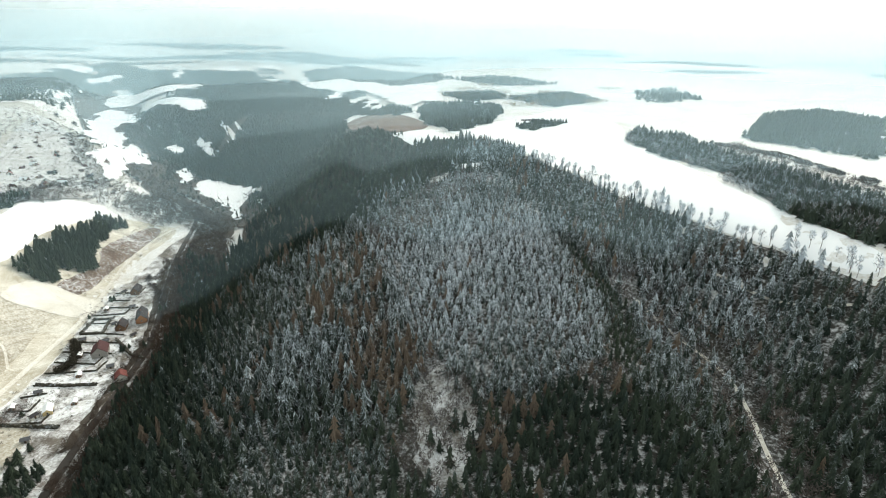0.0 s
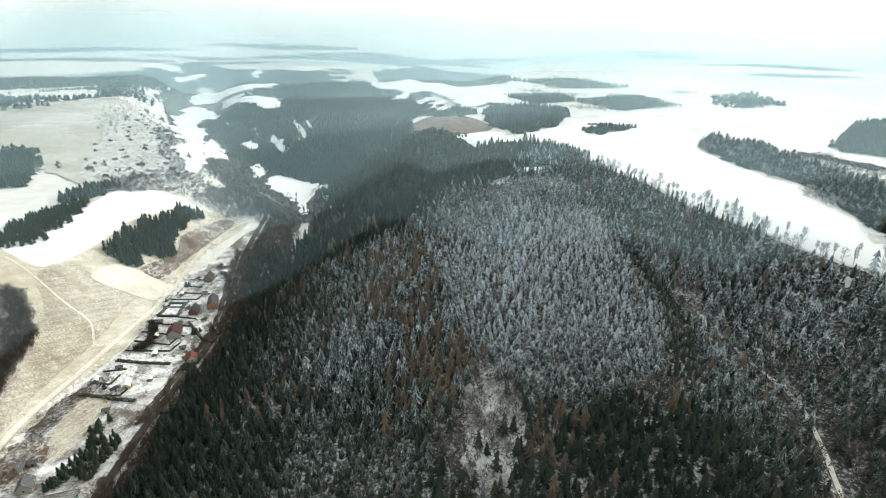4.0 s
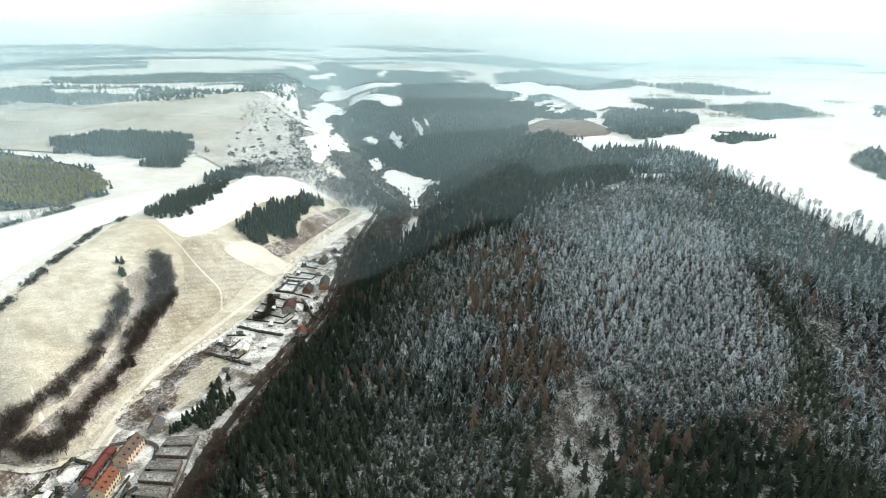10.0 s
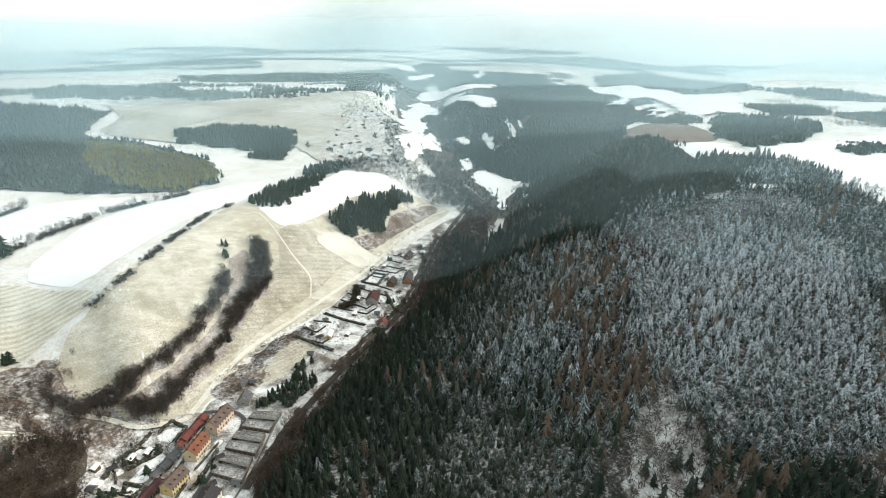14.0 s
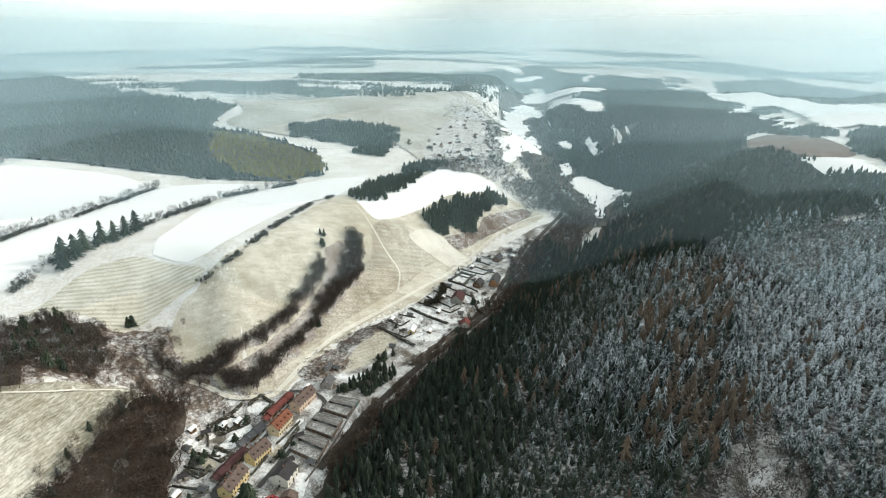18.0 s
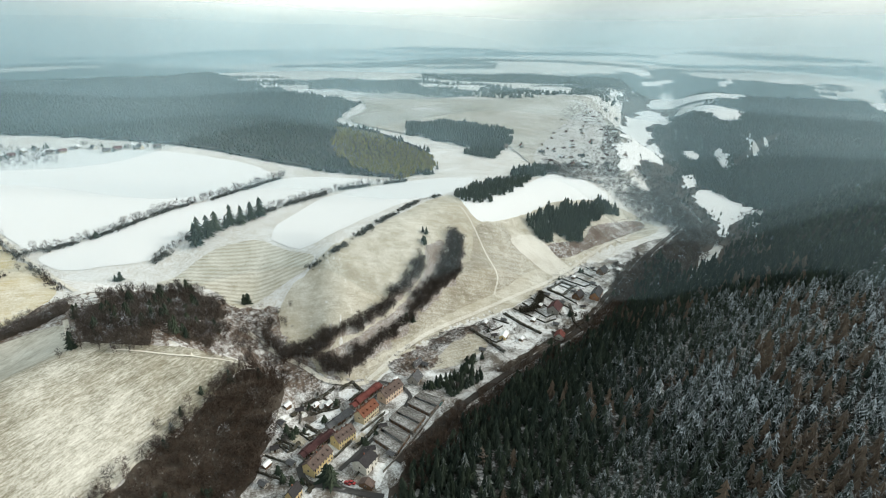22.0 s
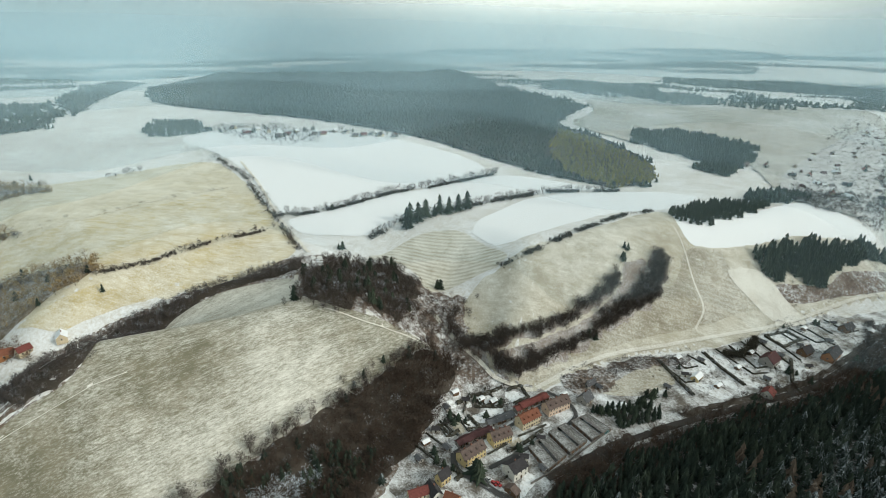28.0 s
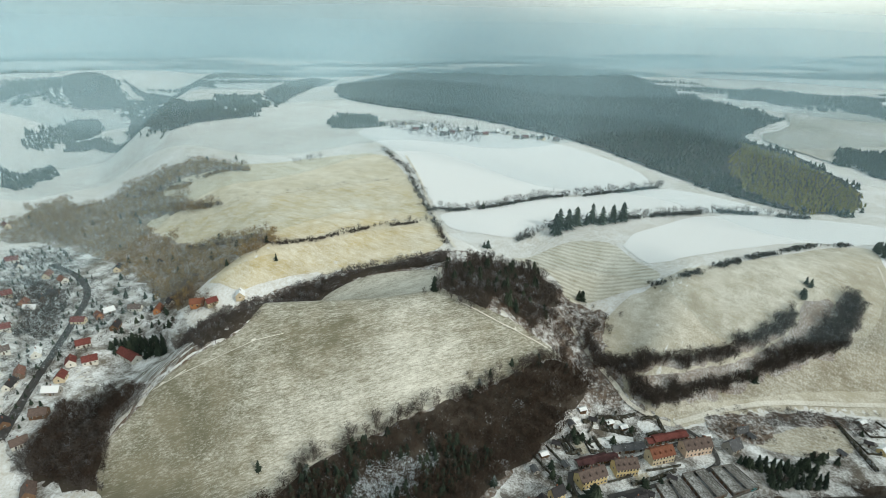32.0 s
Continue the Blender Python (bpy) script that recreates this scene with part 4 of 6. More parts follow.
def near_spot(x, y, spots, size):
    out = np.zeros(len(x))
    for sx, sy in spots:
        out = np.maximum(out, np.exp(-((x - sx) ** 2 + (y - sy) ** 2) / size ** 2))
    return out


# the wooded ridge: stands of their own age, kind and frost
RIDGE = [(-150, 100), (-169, 115), (-191, 190), (-196, 253), (-193, 301), (-210, 356), (-213, 441), (-223, 517), (-218, 592), (-157, 575), (-73, 457), (-21, 463), (6, 475), (20, 694), (62, 632), (91, 556), (143, 479), (190, 413), (220, 349), (242, 300), (264, 240), (238, 196), (213, 125), (124, 130), (0, 131), (-121, 120)]
Z_FROST = [(-60, 390), (-24, 421), (7, 469), (49, 489), (80, 415), (100, 354), (105, 301), (85, 255), (54, 238), (21, 244), (-5, 276), (-33, 321)]
Z_GREEN = [(78, 398), (97, 381), (123, 329), (131, 279), (107, 252), (90, 259), (96, 299), (83, 348)]
Z_PINK = [(-72, 404), (-23, 448), (17, 484), (40, 472), (2, 418), (-38, 376)]
Z_LARCH = ([(-120, 426), (-77, 407), (-39, 350), (-31, 302), (-51, 289), (-87, 319), (-105, 363)], [(-67, 293), (-45, 296), (-16, 282), (-14, 250), (-25, 224), (-53, 227)], [(20, 233), (39, 239), (33, 210), (19, 211)], [(81, 268), (109, 270), (106, 250), (80, 245)])
Z_GLADE = [(-19, 258), (2, 270), (17, 248), (18, 222), (12, 196), (-2, 190), (-12, 200), (-15, 222)]
Z_YOUNG = [(-114, 244), (-91, 244), (-49, 223), (-34, 200), (-38, 170), (-96, 172)]
Z_DARK = [(29, 233), (69, 251), (101, 244), (125, 230), (138, 206), (124, 150), (25, 150)]
GULLY = [(130, 345), (134, 328), (150, 294), (169, 262), (168, 233), (162, 207), (158, 170), (150, 140)]
EDGE = [(252, 285), (232, 330), (202, 388), (171, 453), (117, 511), (86, 561)]


def zone(x, y, outline, soft=10.0):
    """1 inside an outline, 0 outside, with a soft uneven border."""
    ring_pts = [(float(a), float(b), 0.0) for a, b in outline]
    d = along(x, y, ring_pts + ring_pts[:1])[0]
    return sstep((np.where(inside(x, y, outline), d, -d) + 5 * wave(x, y, 12, 77)) / soft + 0.5)


ax_, ay_ = scatter(RIDGE, 3.7)
bx_, by_ = scatter(RIDGE, 4.9)
young_a = np.maximum.reduce([zone(ax_, ay_, z) for z in (Z_FROST, Z_GREEN, Z_PINK, Z_YOUNG)])
young_b = np.maximum.reduce([zone(bx_, by_, z) for z in (Z_FROST, Z_GREEN, Z_PINK, Z_YOUNG)])
keep_a, keep_b = young_a > 0.5, young_b <= 0.5
tx, ty = np.concatenate([ax_[keep_a], bx_[keep_b]]), np.concatenate([ay_[keep_a], by_[keep_b]])
gully = along(tx, ty, [(a, b, 0.0) for a, b in GULLY])[0]
keep = ~inside(tx, ty, [(7, 502), (15, 521), (41, 530), (34, 501)]) & (gully > 4 + 2.5 * wave(tx, ty, 20, 1)) & (along(tx, ty, [(a, b, 0.0) for a, b in EDGE])[0] > 7) & (along(tx, ty, [(-170, 90, 0.0), (-183, 130, 0.0), (-197, 176, 0.0), (-207, 230, 0.0), (-213, 293, 0.0), (-218, 341, 0.0)])[0] > 16) & (rng.random(len(tx)) > 0.04)
tx, ty, gully = tx[keep], ty[keep], gully[keep]
z_frost, z_green, z_pink, z_glade, z_young, z_dark = (zone(tx, ty, z) for z in (Z_FROST, Z_GREEN, Z_PINK, Z_GLADE, Z_YOUNG, Z_DARK))
z_larch = [zone(tx, ty, z, 14) for z in Z_LARCH]
young = np.maximum.reduce([z_frost, z_green, z_pink, z_young])
gline = np.interp(ty, [140, 170, 207, 233, 262, 294, 345, 480, 700], [150, 158, 162, 168, 169, 150, 132, 150, 150])
east = sstep((tx - gline) / 12)
far_left = sstep((-tx - 40) / 50) * sstep((ty - 400) / 40)
frosty = 0.10 + 0.58 * np.clip((tx + 190) / 90, 0, 1) + 0.10 * wave(tx, ty, 34, 2)
frosty = frosty * (1 - far_left) + 0.10 * far_left
for z, level in ((z_green, 0.36), (z_young, 0.50), (z_pink, 0.66), (z_frost, 0.86), (z_dark, 0.22), (east, 0.60)):
    frosty = frosty * (1 - z) + (level + 0.10 * wave(tx, ty, 16, 9)) * z
frosty *= np.clip((ty - 150) / 150, 0.35, 1.0) * (1 - 0.6 * z_young) + 0.6 * z_young
bare_p = 0.55 * z_pink + 0.5 * z_larch[3] + np.clip((20 - gully) / 20, 0, 1) * 0.75 + east * np.clip(0.08 + 0.30 * wave(tx, ty, 26, 3), 0, 0.6) + 0.95 * z_glade + np.clip(0.02 + 0.10 * wave(tx, ty, 18, 13), 0, 0.2) * z_frost
larch_p = 0.30 * z_larch[0] + 0.42 * z_larch[1] + 0.6 * z_larch[2] + 0.35 * z_larch[3] + np.clip(0.06 + 0.18 * wave(tx, ty, 24, 4), 0, 0.4) * np.clip((ty - 170) / 110, 0.15, 1) * (1 - 0.7 * young)
dice = rng.random(len(tx))
is_bare = dice < bare_p
is_larch = ~is_bare & (rng.random(len(tx)) < larch_p)
is_spruce = ~is_bare & ~is_larch
thin = rng.random(len(tx)) > 0.15 * z_glade
near_t = np.hypot(tx, ty) < 430
size = 11.3 + 1.4 * wave(tx, ty, 35, 5) + rng.normal(0, 1.4, len(tx))
size = size * (1 - young) + (7.0 + 0.8 * wave(tx, ty, 20, 15) + rng.normal(0, 1.0, len(tx))) * young
size = np.clip(np.where(near_t, size, size * 0.88), 4, 16)
tone = np.clip(0.35 + 0.25 * wave(tx, ty, 30, 6) + 0.5 * z_green + 0.15 * z_dark + rng.normal(0, 0.22, len(tx)), 0, 1)
frost_n = np.clip(frosty + rng.normal(0, 0.10, len(tx)), 0, 1.2)
girth = 1.0 + 0.12 * young
for name, shapes, pick, leaf, label in (
        ("spruce_forest", SPRUCE_NEAR, is_spruce & near_t, M_SPRUCE, "dense frosted spruce forest on a ridge"),
        ("spruce_forest", SPRUCE_MID, is_spruce & ~near_t, M_SPRUCE, "dense spruce forest on the upper ridge"),
        ("larch_stand", LARCH_NEAR + SPRUCE_MID, is_larch, M_LARCH, "orange-brown bare larches among the spruces"),
        ("bare_tree_stand", BARE_MID, is_bare & thin, M_TWIG, "grey-brown leafless trees with frost")):
    grow = 1.1 if leaf is M_LARCH else 1.0
    stand(name, shapes, tx[pick], ty[pick], size[pick] * grow, tone[pick], frost_n[pick] * (1.0 if leaf is M_SPRUCE else 0.5), leaf, label, wide=girth[pick])


def wood(name, outline, step, shapes, leaf, tall, label, frost=0.2, wide=1.0, hole=None, tint=0.4):
    px, py = np.array(outline, float).T
    gx, gy = np.meshgrid(np.arange(px.min() - 6, px.max() + 6, step), np.arange(py.min() - 6, py.max() + 6, step))
    x, y = gx.ravel() + rng.uniform(-0.42, 0.42, gx.size) * step, gy.ravel() + rng.uniform(-0.42, 0.42, gx.size) * step
    rag = 1.1 * step
    out = inside(x + rag * wave(x, y, 1.6 * step, 31), y + rag * wave(x, y, 1.6 * step, 32), [tuple(map(float, p)) for p in outline])
    x, y = x[out], y[out]
    if hole:
        for h in hole:
            out = ~inside(x + rag * wave(x, y, 1.6 * step, 33), y + rag * wave(x, y, 1.6 * step, 34), h) | (rng.random(len(x)) < 0.012)
            x, y = x[out], y[out]
    n = len(x)
    stand(name, shapes, x, y, np.clip(tall * (1 + 0.14 * wave(x, y, 60, 8) + rng.normal(0, 0.12, n)), 2, 40), np.clip(tint + rng.normal(0, 0.25, n), 0, 1),
          np.clip(frost + rng.normal(0, 0.12, n), 0, 1), leaf, label, wide=wide)


CLEARINGS = MEADOWS_NEAR + MEADOWS_FAR
wood("spruce_forest", [(-211, 591), (-267, 752), (-388, 936), (-458, 957), (-517, 1050), (-644, 1165), (-657, 1234), (-599, 1389), (-568, 1727), (-409, 1755), (-271, 1431), (-170, 1155), (-192, 995), (-142, 789), (-61, 686), (23, 652), (15, 510), (-20, 461), (-75, 447)], 4.8, SPRUCE_FAR, M_SPRUCE, 8, "distant dark spruce forest above the valley", 0.08, 1.2, CLEARINGS)
wood("spruce_forest", [(-1312, -332), (-2067, -217), (-1830, 288), (-1296, 436), (-949, 521), (-886, 484), (-776, 387), (-711, 431), (-584, 445), (-509, 393), (-504, 337), (-605, 253), (-721, 176), (-832, 56), (-951, -78), (-1022, -197), (-1095, -270)], 5.8, SPRUCE_FAR, M_SPRUCE, 7, "wide dark forest on the far plain", 0.05, 1.5, [[(-749, 380), (-693, 422), (-573, 438), (-509, 393), (-504, 337), (-555, 313), (-650, 324)]])
wood("young_wood", [(-749, 380), (-693, 422), (-573, 438), (-509, 393), (-504, 337), (-555, 313), (-650, 324)], 3.8, SPRUCE_FAR, M_GOLDTREE, 6, "young wood at the forest edge, sunlight put into its yellow-green", 0.02, 1.2)
wood("spruce_wood", [(-731, 497), (-716, 572), (-631, 640), (-579, 591), (-526, 503), (-554, 482), (-589, 515), (-679, 471)], 4.2, SPRUCE_FAR, M_SPRUCE, 8, "dark square-edged distant wood in snow fields", 0.03, 1.5)
wood("spruce_wood", [(-40, 827), (-41, 946), (32, 979), (99, 934), (77, 798), (9, 713)], 6, SPRUCE_FAR, M_SPRUCE, 10, "dark wood on the far plateau", 0.03, 1.5)
wood("spruce_wood", [(370, 672), (498, 853), (631, 921), (653, 804), (458, 549), (420, 596)], 6.5, SPRUCE_FAR, M_SPRUCE, 8, "greenish wood beyond the snow plateau", 0.08, 1.6, tint=0.9)
wood("mixed_strip", [(221, 660), (254, 707), (297, 619), (324, 489), (334, 386), (274, 307), (264, 326), (252, 383), (265, 487), (236, 563)], 5.5, SPRUCE_MID, M_SPRUCE, 10, "dark strip of conifers in the snow field", 0.3, 1.3)
wood("mixed_strip", [(221, 660), (254, 707), (297, 619), (324, 489), (334, 386), (274, 307), (264, 326), (252, 383), (265, 487), (236, 563)], 6, BARE_MID, M_TWIG, 9, "leafless brush along the field strip", 0.35, 1.2)
wood("spruce_wood", [(-348, 404), (-359, 448), (-361, 539), (-356, 555), (-338, 478), (-323, 452), (-329, 394), (-338, 390)], 3.4, SPRUCE_MID, M_SPRUCE, 9.5, "dark spruce wood on the field hill", 0.05, 1.1, tint=0.8)
wood("spruce_wood", [(-395, 330), (-429, 399), (-420, 465), (-403, 447), (-372, 362), (-376, 343)], 3.4, SPRUCE_MID, M_SPRUCE, 6, "young green spruce plantation on the hill", 0.05, 1.2, tint=0.8)
wood("bare_wood", [(-286, 130), (-275, 142), (-281, 169), (-288, 194), (-300, 218), (-316, 249), (-336, 282), (-350, 291), (-349, 302), (-331, 298), (-317, 281), (-302, 245), (-292, 213), (-281, 194), (-273, 164), (-267, 145), (-273, 129)], 2.05, BARE_NEAR, M_COMBE, 8.5, "grey-brown leafless wood in a combe", 0.0, 1.2)
wood("bare_wood", [(-347, 125), (-328, 114), (-309, 116), (-301, 133), (-295, 154), (-306, 192), (-319, 222), (-331, 243), (-337, 255), (-325, 249), (-316, 234), (-302, 202), (-293, 171), (-287, 136), (-294, 117), (-306, 111), (-323, 108)], 2.1, BARE_NEAR, M_COMBE, 7.5, "leafless hedge wood on the pasture edge", 0.05, 1.2)
wood("bare_wood", [(-343, 86), (-364, 101), (-355, 115), (-347, 125), (-328, 114), (-304, 112), (-286, 126), (-276, 126), (-276, 109), (-286, 91), (-298, 88), (-287, 72), (-291, 57), (-305, 39), (-314, 47), (-329, 70)], 3.6, SHRUB, M_REDTWIG, 3.2, "reddish leafless scrub in a side valley", 0.05, 1.2, tint=0.5)
wood("bare_wood", [(-343, 86), (-364, 101), (-355, 115), (-347, 125), (-328, 114), (-304, 112), (-286, 126), (-276, 126), (-276, 109), (-286, 91), (-298, 88), (-287, 72), (-291, 57), (-305, 39), (-314, 47), (-329, 70)], 7.5, BARE_NEAR, M_SLOPETWIG, 6.5, "leafless trees over the scrub of a side valley", 0.05, 1.1, tint=0.6)
wood("bare_wood", [(-288, 90), (-276, 107), (-250, 87), (-225, 68), (-198, 43), (-160, 14), (-154, -73), (-186, -63), (-204, -41), (-216, -16), (-238, 19), (-259, 52)], 3.6, BARE_NEAR, M_SLOPETWIG, 9.5, "brown leafless wood on the village slope", 0.0, 1.2, [[(-182, -30), (-199, -25), (-208, -2), (-213, 12), (-206, 14), (-199, 3), (-188, 7), (-179, -7)]], tint=0.5)
wood("frosted_shrubs", [(-182, -30), (-199, -25), (-208, -2), (-213, 12), (-206, 14), (-199, 3), (-188, 7), (-179, -7)], 2.8, SHRUB, M_TWIG, 5, "white frosted shrubs below the slope wood", 1.0, 1.2)
wood("spruce_wood", [(-177, -60), (-195, -42), (-207, -27), (-223, 39), (-209, 37), (-189, 17), (-173, 7), (-165, -45)], 4.2, SPRUCE_NEAR, M_SPRUCE, 9, "dark conifers at the foot of the slope wood", 0.03, 1.3, [[(-182, -30), (-199, -25), (-208, -2), (-213, 12), (-206, 14), (-199, 3), (-188, 7), (-179, -7)]])
wood("bare_wood", [(-293, 59), (-341, 84), (-356, 131), (-314, 122), (-268, 136), (-254, 145), (-260, 116), (-286, 96), (-296, 82)], 6.5, SHRUB, M_TWIG, 2.6, "low brush and saplings in the side valley", 0.2, 1.2, tint=0.6)
wood("bare_wood", [(-293, 59), (-341, 84), (-356, 131), (-314, 122), (-268, 136), (-254, 145), (-260, 116), (-286, 96), (-296, 82)], 11, BARE_NEAR, M_TWIG, 6, "scattered bare trees in the side valley", 0.1, 1.2)
wood("bare_wood", [(-303, -186), (-247, -107), (-346, -129), (-366, -80), (-377, -59), (-395, 0), (-376, 9), (-369, -53), (-338, -90), (-243, -95), (-228, -129)], 3.4, BARE_NEAR, M_TWIG, 7, "leafless trees in a narrow ravine", 0.1, 1.2)
wood("bare_wood", [(-541, -514), (-634, -432), (-588, -246), (-569, -238), (-569, -368), (-495, -238), (-521, -354), (-444, -252), (-396, -126), (-365, -194), (-329, -195), (-423, -294), (-462, -392)], 5.6, BARE_MID, M_PALETWIG, 7.5, "leafless trees behind the village, sun patch put into their yellow-brown", 0.05, 1.3, tint=0.5)
wood("spruce_wood", [(-541, -514), (-634, -432), (-588, -246), (-569, -238), (-569, -368), (-495, -238), (-521, -354), (-444, -252), (-396, -126), (-365, -194), (-329, -195), (-423, -294), (-462, -392)], 26, SPRUCE_MID, M_SPRUCE, 6, "scattered conifers among bare trees", 0.0, 1.5)
wood("bare_wood", [(-181, -207), (-235, -221), (-227, -197), (-194, -163), (-178, -158), (-173, -146)], 3.4, BARE_NEAR, M_TWIG, 9, "dark leafless trees above the road", 0.03, 1.2)
wood("bare_wood", [(-301, 2), (-368, 5), (-390, 35), (-393, 77), (-370, 95), (-347, 91), (-293, 66), (-296, 54), (-310, 42), (-292, 38), (-291, 26)], 3.8, BARE_NEAR, M_COMBE, 9, "leafless trees of a field copse", 0.1, 1.1)
wood("cut_brush", [(-323, 457), (-340, 485), (-340, 579), (-320, 573), (-317, 477), (-306, 404), (-325, 390)], 5, SHRUB, M_TWIG, 2.2, "low brown brush on cut-over ground", 0.2, 1.2, tint=0.9)
wood("spruce_forest", [(-706, 1244), (-582, 1072), (-592, 1028), (-475, 887), (-398, 797), (-358, 761), (-251, 705), (-232, 642), (-126, 502), (-323, 1381), (-517, 1577), (-586, 1354), (-611, 1245), (-652, 1202)], 5.2, SPRUCE_FAR, M_SPRUCE, 7.5, "dark spruce forest on the far valley side", 0.03, 1.3, CLEARINGS + [[(-211, 591), (-267, 752), (-388, 936), (-458, 957), (-517, 1050), (-644, 1165), (-657, 1234), (-599, 1389), (-568, 1727), (-409, 1755), (-271, 1431), (-170, 1155), (-192, 995), (-142, 789), (-61, 686), (23, 652), (15, 510), (-20, 461), (-75, 447)]])
wood("bare_wood", [(-738, 899), (-798, 1133), (-520, 766), (-413, 606), (-422, 526), (-465, 535)], 11, BARE_MID, M_TWIG, 4.5, "dark leafless trees among far gardens", 0.0, 1.6)
for outline in ([(-479, 553), (-445, 568), (-425, 647), (-361, 688), (-336, 633), (-376, 588), (-396, 538), (-404, 505), (-436, 498)], [(-584, 821), (-559, 828), (-402, 627), (-400, 591), (-473, 674)], [(-429, 686), (-452, 765), (-423, 747), (-406, 683)], [(-341, 644), (-305, 634), (-275, 571), (-292, 570), (-333, 610)]):
    wood("bare_wood", outline, 5, BARE_MID, M_SLOPETWIG, 5.5, "dark leafless trees along the far valley", 0.05, 1.6, tint=0.2)
for k, outline in enumerate(([(-1082, 1345), (-1184, 1747), (-942, 1835), (-730, 1963), (-453, 1796), (-386, 1523), (-514, 1442), (-525, 1248), (-657, 1312), (-898, 1561), (-972, 1479), (-851, 1138), (-797, 977)], [(-547, 2187), (-446, 2641), (-110, 2283), (18, 1526), (-41, 1453), (-280, 1864), (-402, 1734)], [(-12, 1510), (147, 1584), (299, 1390), (150, 1317)], [(-1198, -1106), (-1494, -1034), (-1438, -954), (-1005, -839), (-852, -794)], [(-1173, 1634), (-1386, 2325), (-637, 1438), (-503, 1651), (-312, 1094), (-437, 1049), (-562, 1259), (-931, 1596), (-868, 1229)], [(-1421, 647), (-1087, 750), (-1005, 869), (-939, 810), (-1035, 654), (-1268, 575)], [(-1090, 979), (-885, 992), (-840, 1198), (-787, 1098), (-903, 838)], [(-1549, 1097), (-1321, 1430), (-1043, 1490), (-932, 1303), (-1316, 995)], [(-2180, -28), (-2574, 357), (-1984, 506), (-1266, 495), (-933, 529), (-813, 409), (-872, 214), (-962, -86), (-1772, -144)], [(397, 1206), (530, 1294), (500, 1078), (376, 1008)], [(-1289, -901), (-1503, -913), (-914, -528), (-1247, -846)], [(-855, -455), (-1002, -488), (-1062, -436), (-932, -350), (-857, -379)], [(-1551, 749), (-1254, 808), (-987, 860), (-842, 898), (-810, 850), (-982, 696), (-1341, 666)])):
    wood("distant_wood", outline, 13, SPRUCE_FAR, M_SPRUCE, 8, "hazy dark wood in the far landscape", 0.03, 2.6, CLEARINGS)
for outline in ([(-211, 582), (-263, 745), (-382, 929), (-462, 946), (-341, 785), (-259, 719), (-241, 629)], [(-420, 761), (-462, 946), (-382, 929), (-341, 785), (-378, 781)], [(-472, 477), (-448, 545), (-415, 517), (-430, 451)], [(-808, -727), (-951, -771), (-1040, -772), (-955, -723), (-778, -696)], [(-668, -645), (-760, -638), (-702, -592), (-638, -590), (-593, -580)], [(-791, -208), (-868, -210), (-865, -153), (-786, -124), (-766, -175)], [(-582, 965), (-750, 1281), (-567, 1101), (-456, 1049), (-400, 971), (-409, 893), (-452, 817)], [(-9, 1149), (102, 1217), (125, 1085), (44, 1027)], [(125, 1085), (259, 1193), (292, 1044), (189, 953)], [(-342, 1533), (-245, 1625), (-213, 1459), (-252, 1305)], [(-217, 1254), (-192, 1356), (-143, 1040), (-105, 1045), (-48, 887), (-78, 867), (-172, 1050)], [(99, 741), (135, 801), (181, 789), (161, 761), (115, 722)]):
    wood("distant_wood", outline, 5.0, SPRUCE_FAR, M_SPRUCE, 6.5, "dark wood among distant snow fields", 0.03, 1.3, CLEARINGS)
wood("bare_wood", [(-190, 301), (-224, 382), (-255, 455), (-274, 521), (-291, 613), (-233, 542), (-214, 461), (-202, 367), (-181, 295)], 4.6, BARE_MID, M_SLOPETWIG, 8, "brown leafless trees along the railway", 0.08, 1.3, tint=0.6)
wood("bare_wood", [(-272, 210), (-276, 237), (-271, 267), (-267, 280), (-260, 268), (-263, 235), (-264, 215)], 2.6, SHRUB, M_TWIG, 3.5, "dark brush beside the lane", 0.1, 1.2, tint=0.4)
wood("bare_wood", [(-267, 175), (-271, 199), (-269, 217), (-240, 202), (-245, 189), (-248, 172)], 3.0, SHRUB, M_TWIG, 2.5, "low garden shrubs in snow", 0.1, 1.2, tint=0.4)
wood("conifer_belt", [(-227, 181), (-231, 196), (-228, 220), (-220, 226), (-208, 209), (-209, 189)], 3.2, SPRUCE_NEAR, M_SPRUCE, 6, "dark conifers at the forest foot", 0.03, 1.3)
wood("bare_wood", [(-391, 620), (-382, 691), (-317, 649), (-299, 621), (-305, 591), (-354, 573), (-372, 575)], 5.0, BARE_MID, M_SLOPETWIG, 8, "dark leafless trees in the valley bend", 0.05, 1.4)
wood("bare_wood", [(-433, 515), (-499, 628), (-513, 728), (-631, 1000), (-418, 704), (-398, 646), (-402, 543)], 8, BARE_MID, M_TWIG, 4.5, "leafless garden trees of the far village", 0.05, 1.5)
wood("bare_wood", [(-484, -482), (-574, -521), (-618, -503), (-525, -419), (-456, -386), (-477, -441), (-448, -450)], 5.6, BARE_MID, M_PALETWIG, 7, "leafless trees on the village edge, sun patch put into their yellow-brown", 0.0, 1.3)
wood("bare_wood", [(-351, -218), (-386, -234), (-379, -209), (-339, -178), (-331, -161), (-324, -165), (-327, -189)], 4, BARE_MID, M_LARCH, 6, "orange-brown leafless brush below the fields", 0.0, 1.4)
wood("garden_shrubs", [(-272, 256), (-274, 298), (-277, 327), (-291, 365), (-292, 402), (-301, 432), (-278, 455), (-237, 400), (-224, 366), (-214, 328), (-212, 298), (-213, 281), (-222, 264), (-230, 254)], 6.5, SHRUB, M_TWIG, 1.7, "small dark shrubs in snowy gardens", 0.1, 1.3, tint=0.2)
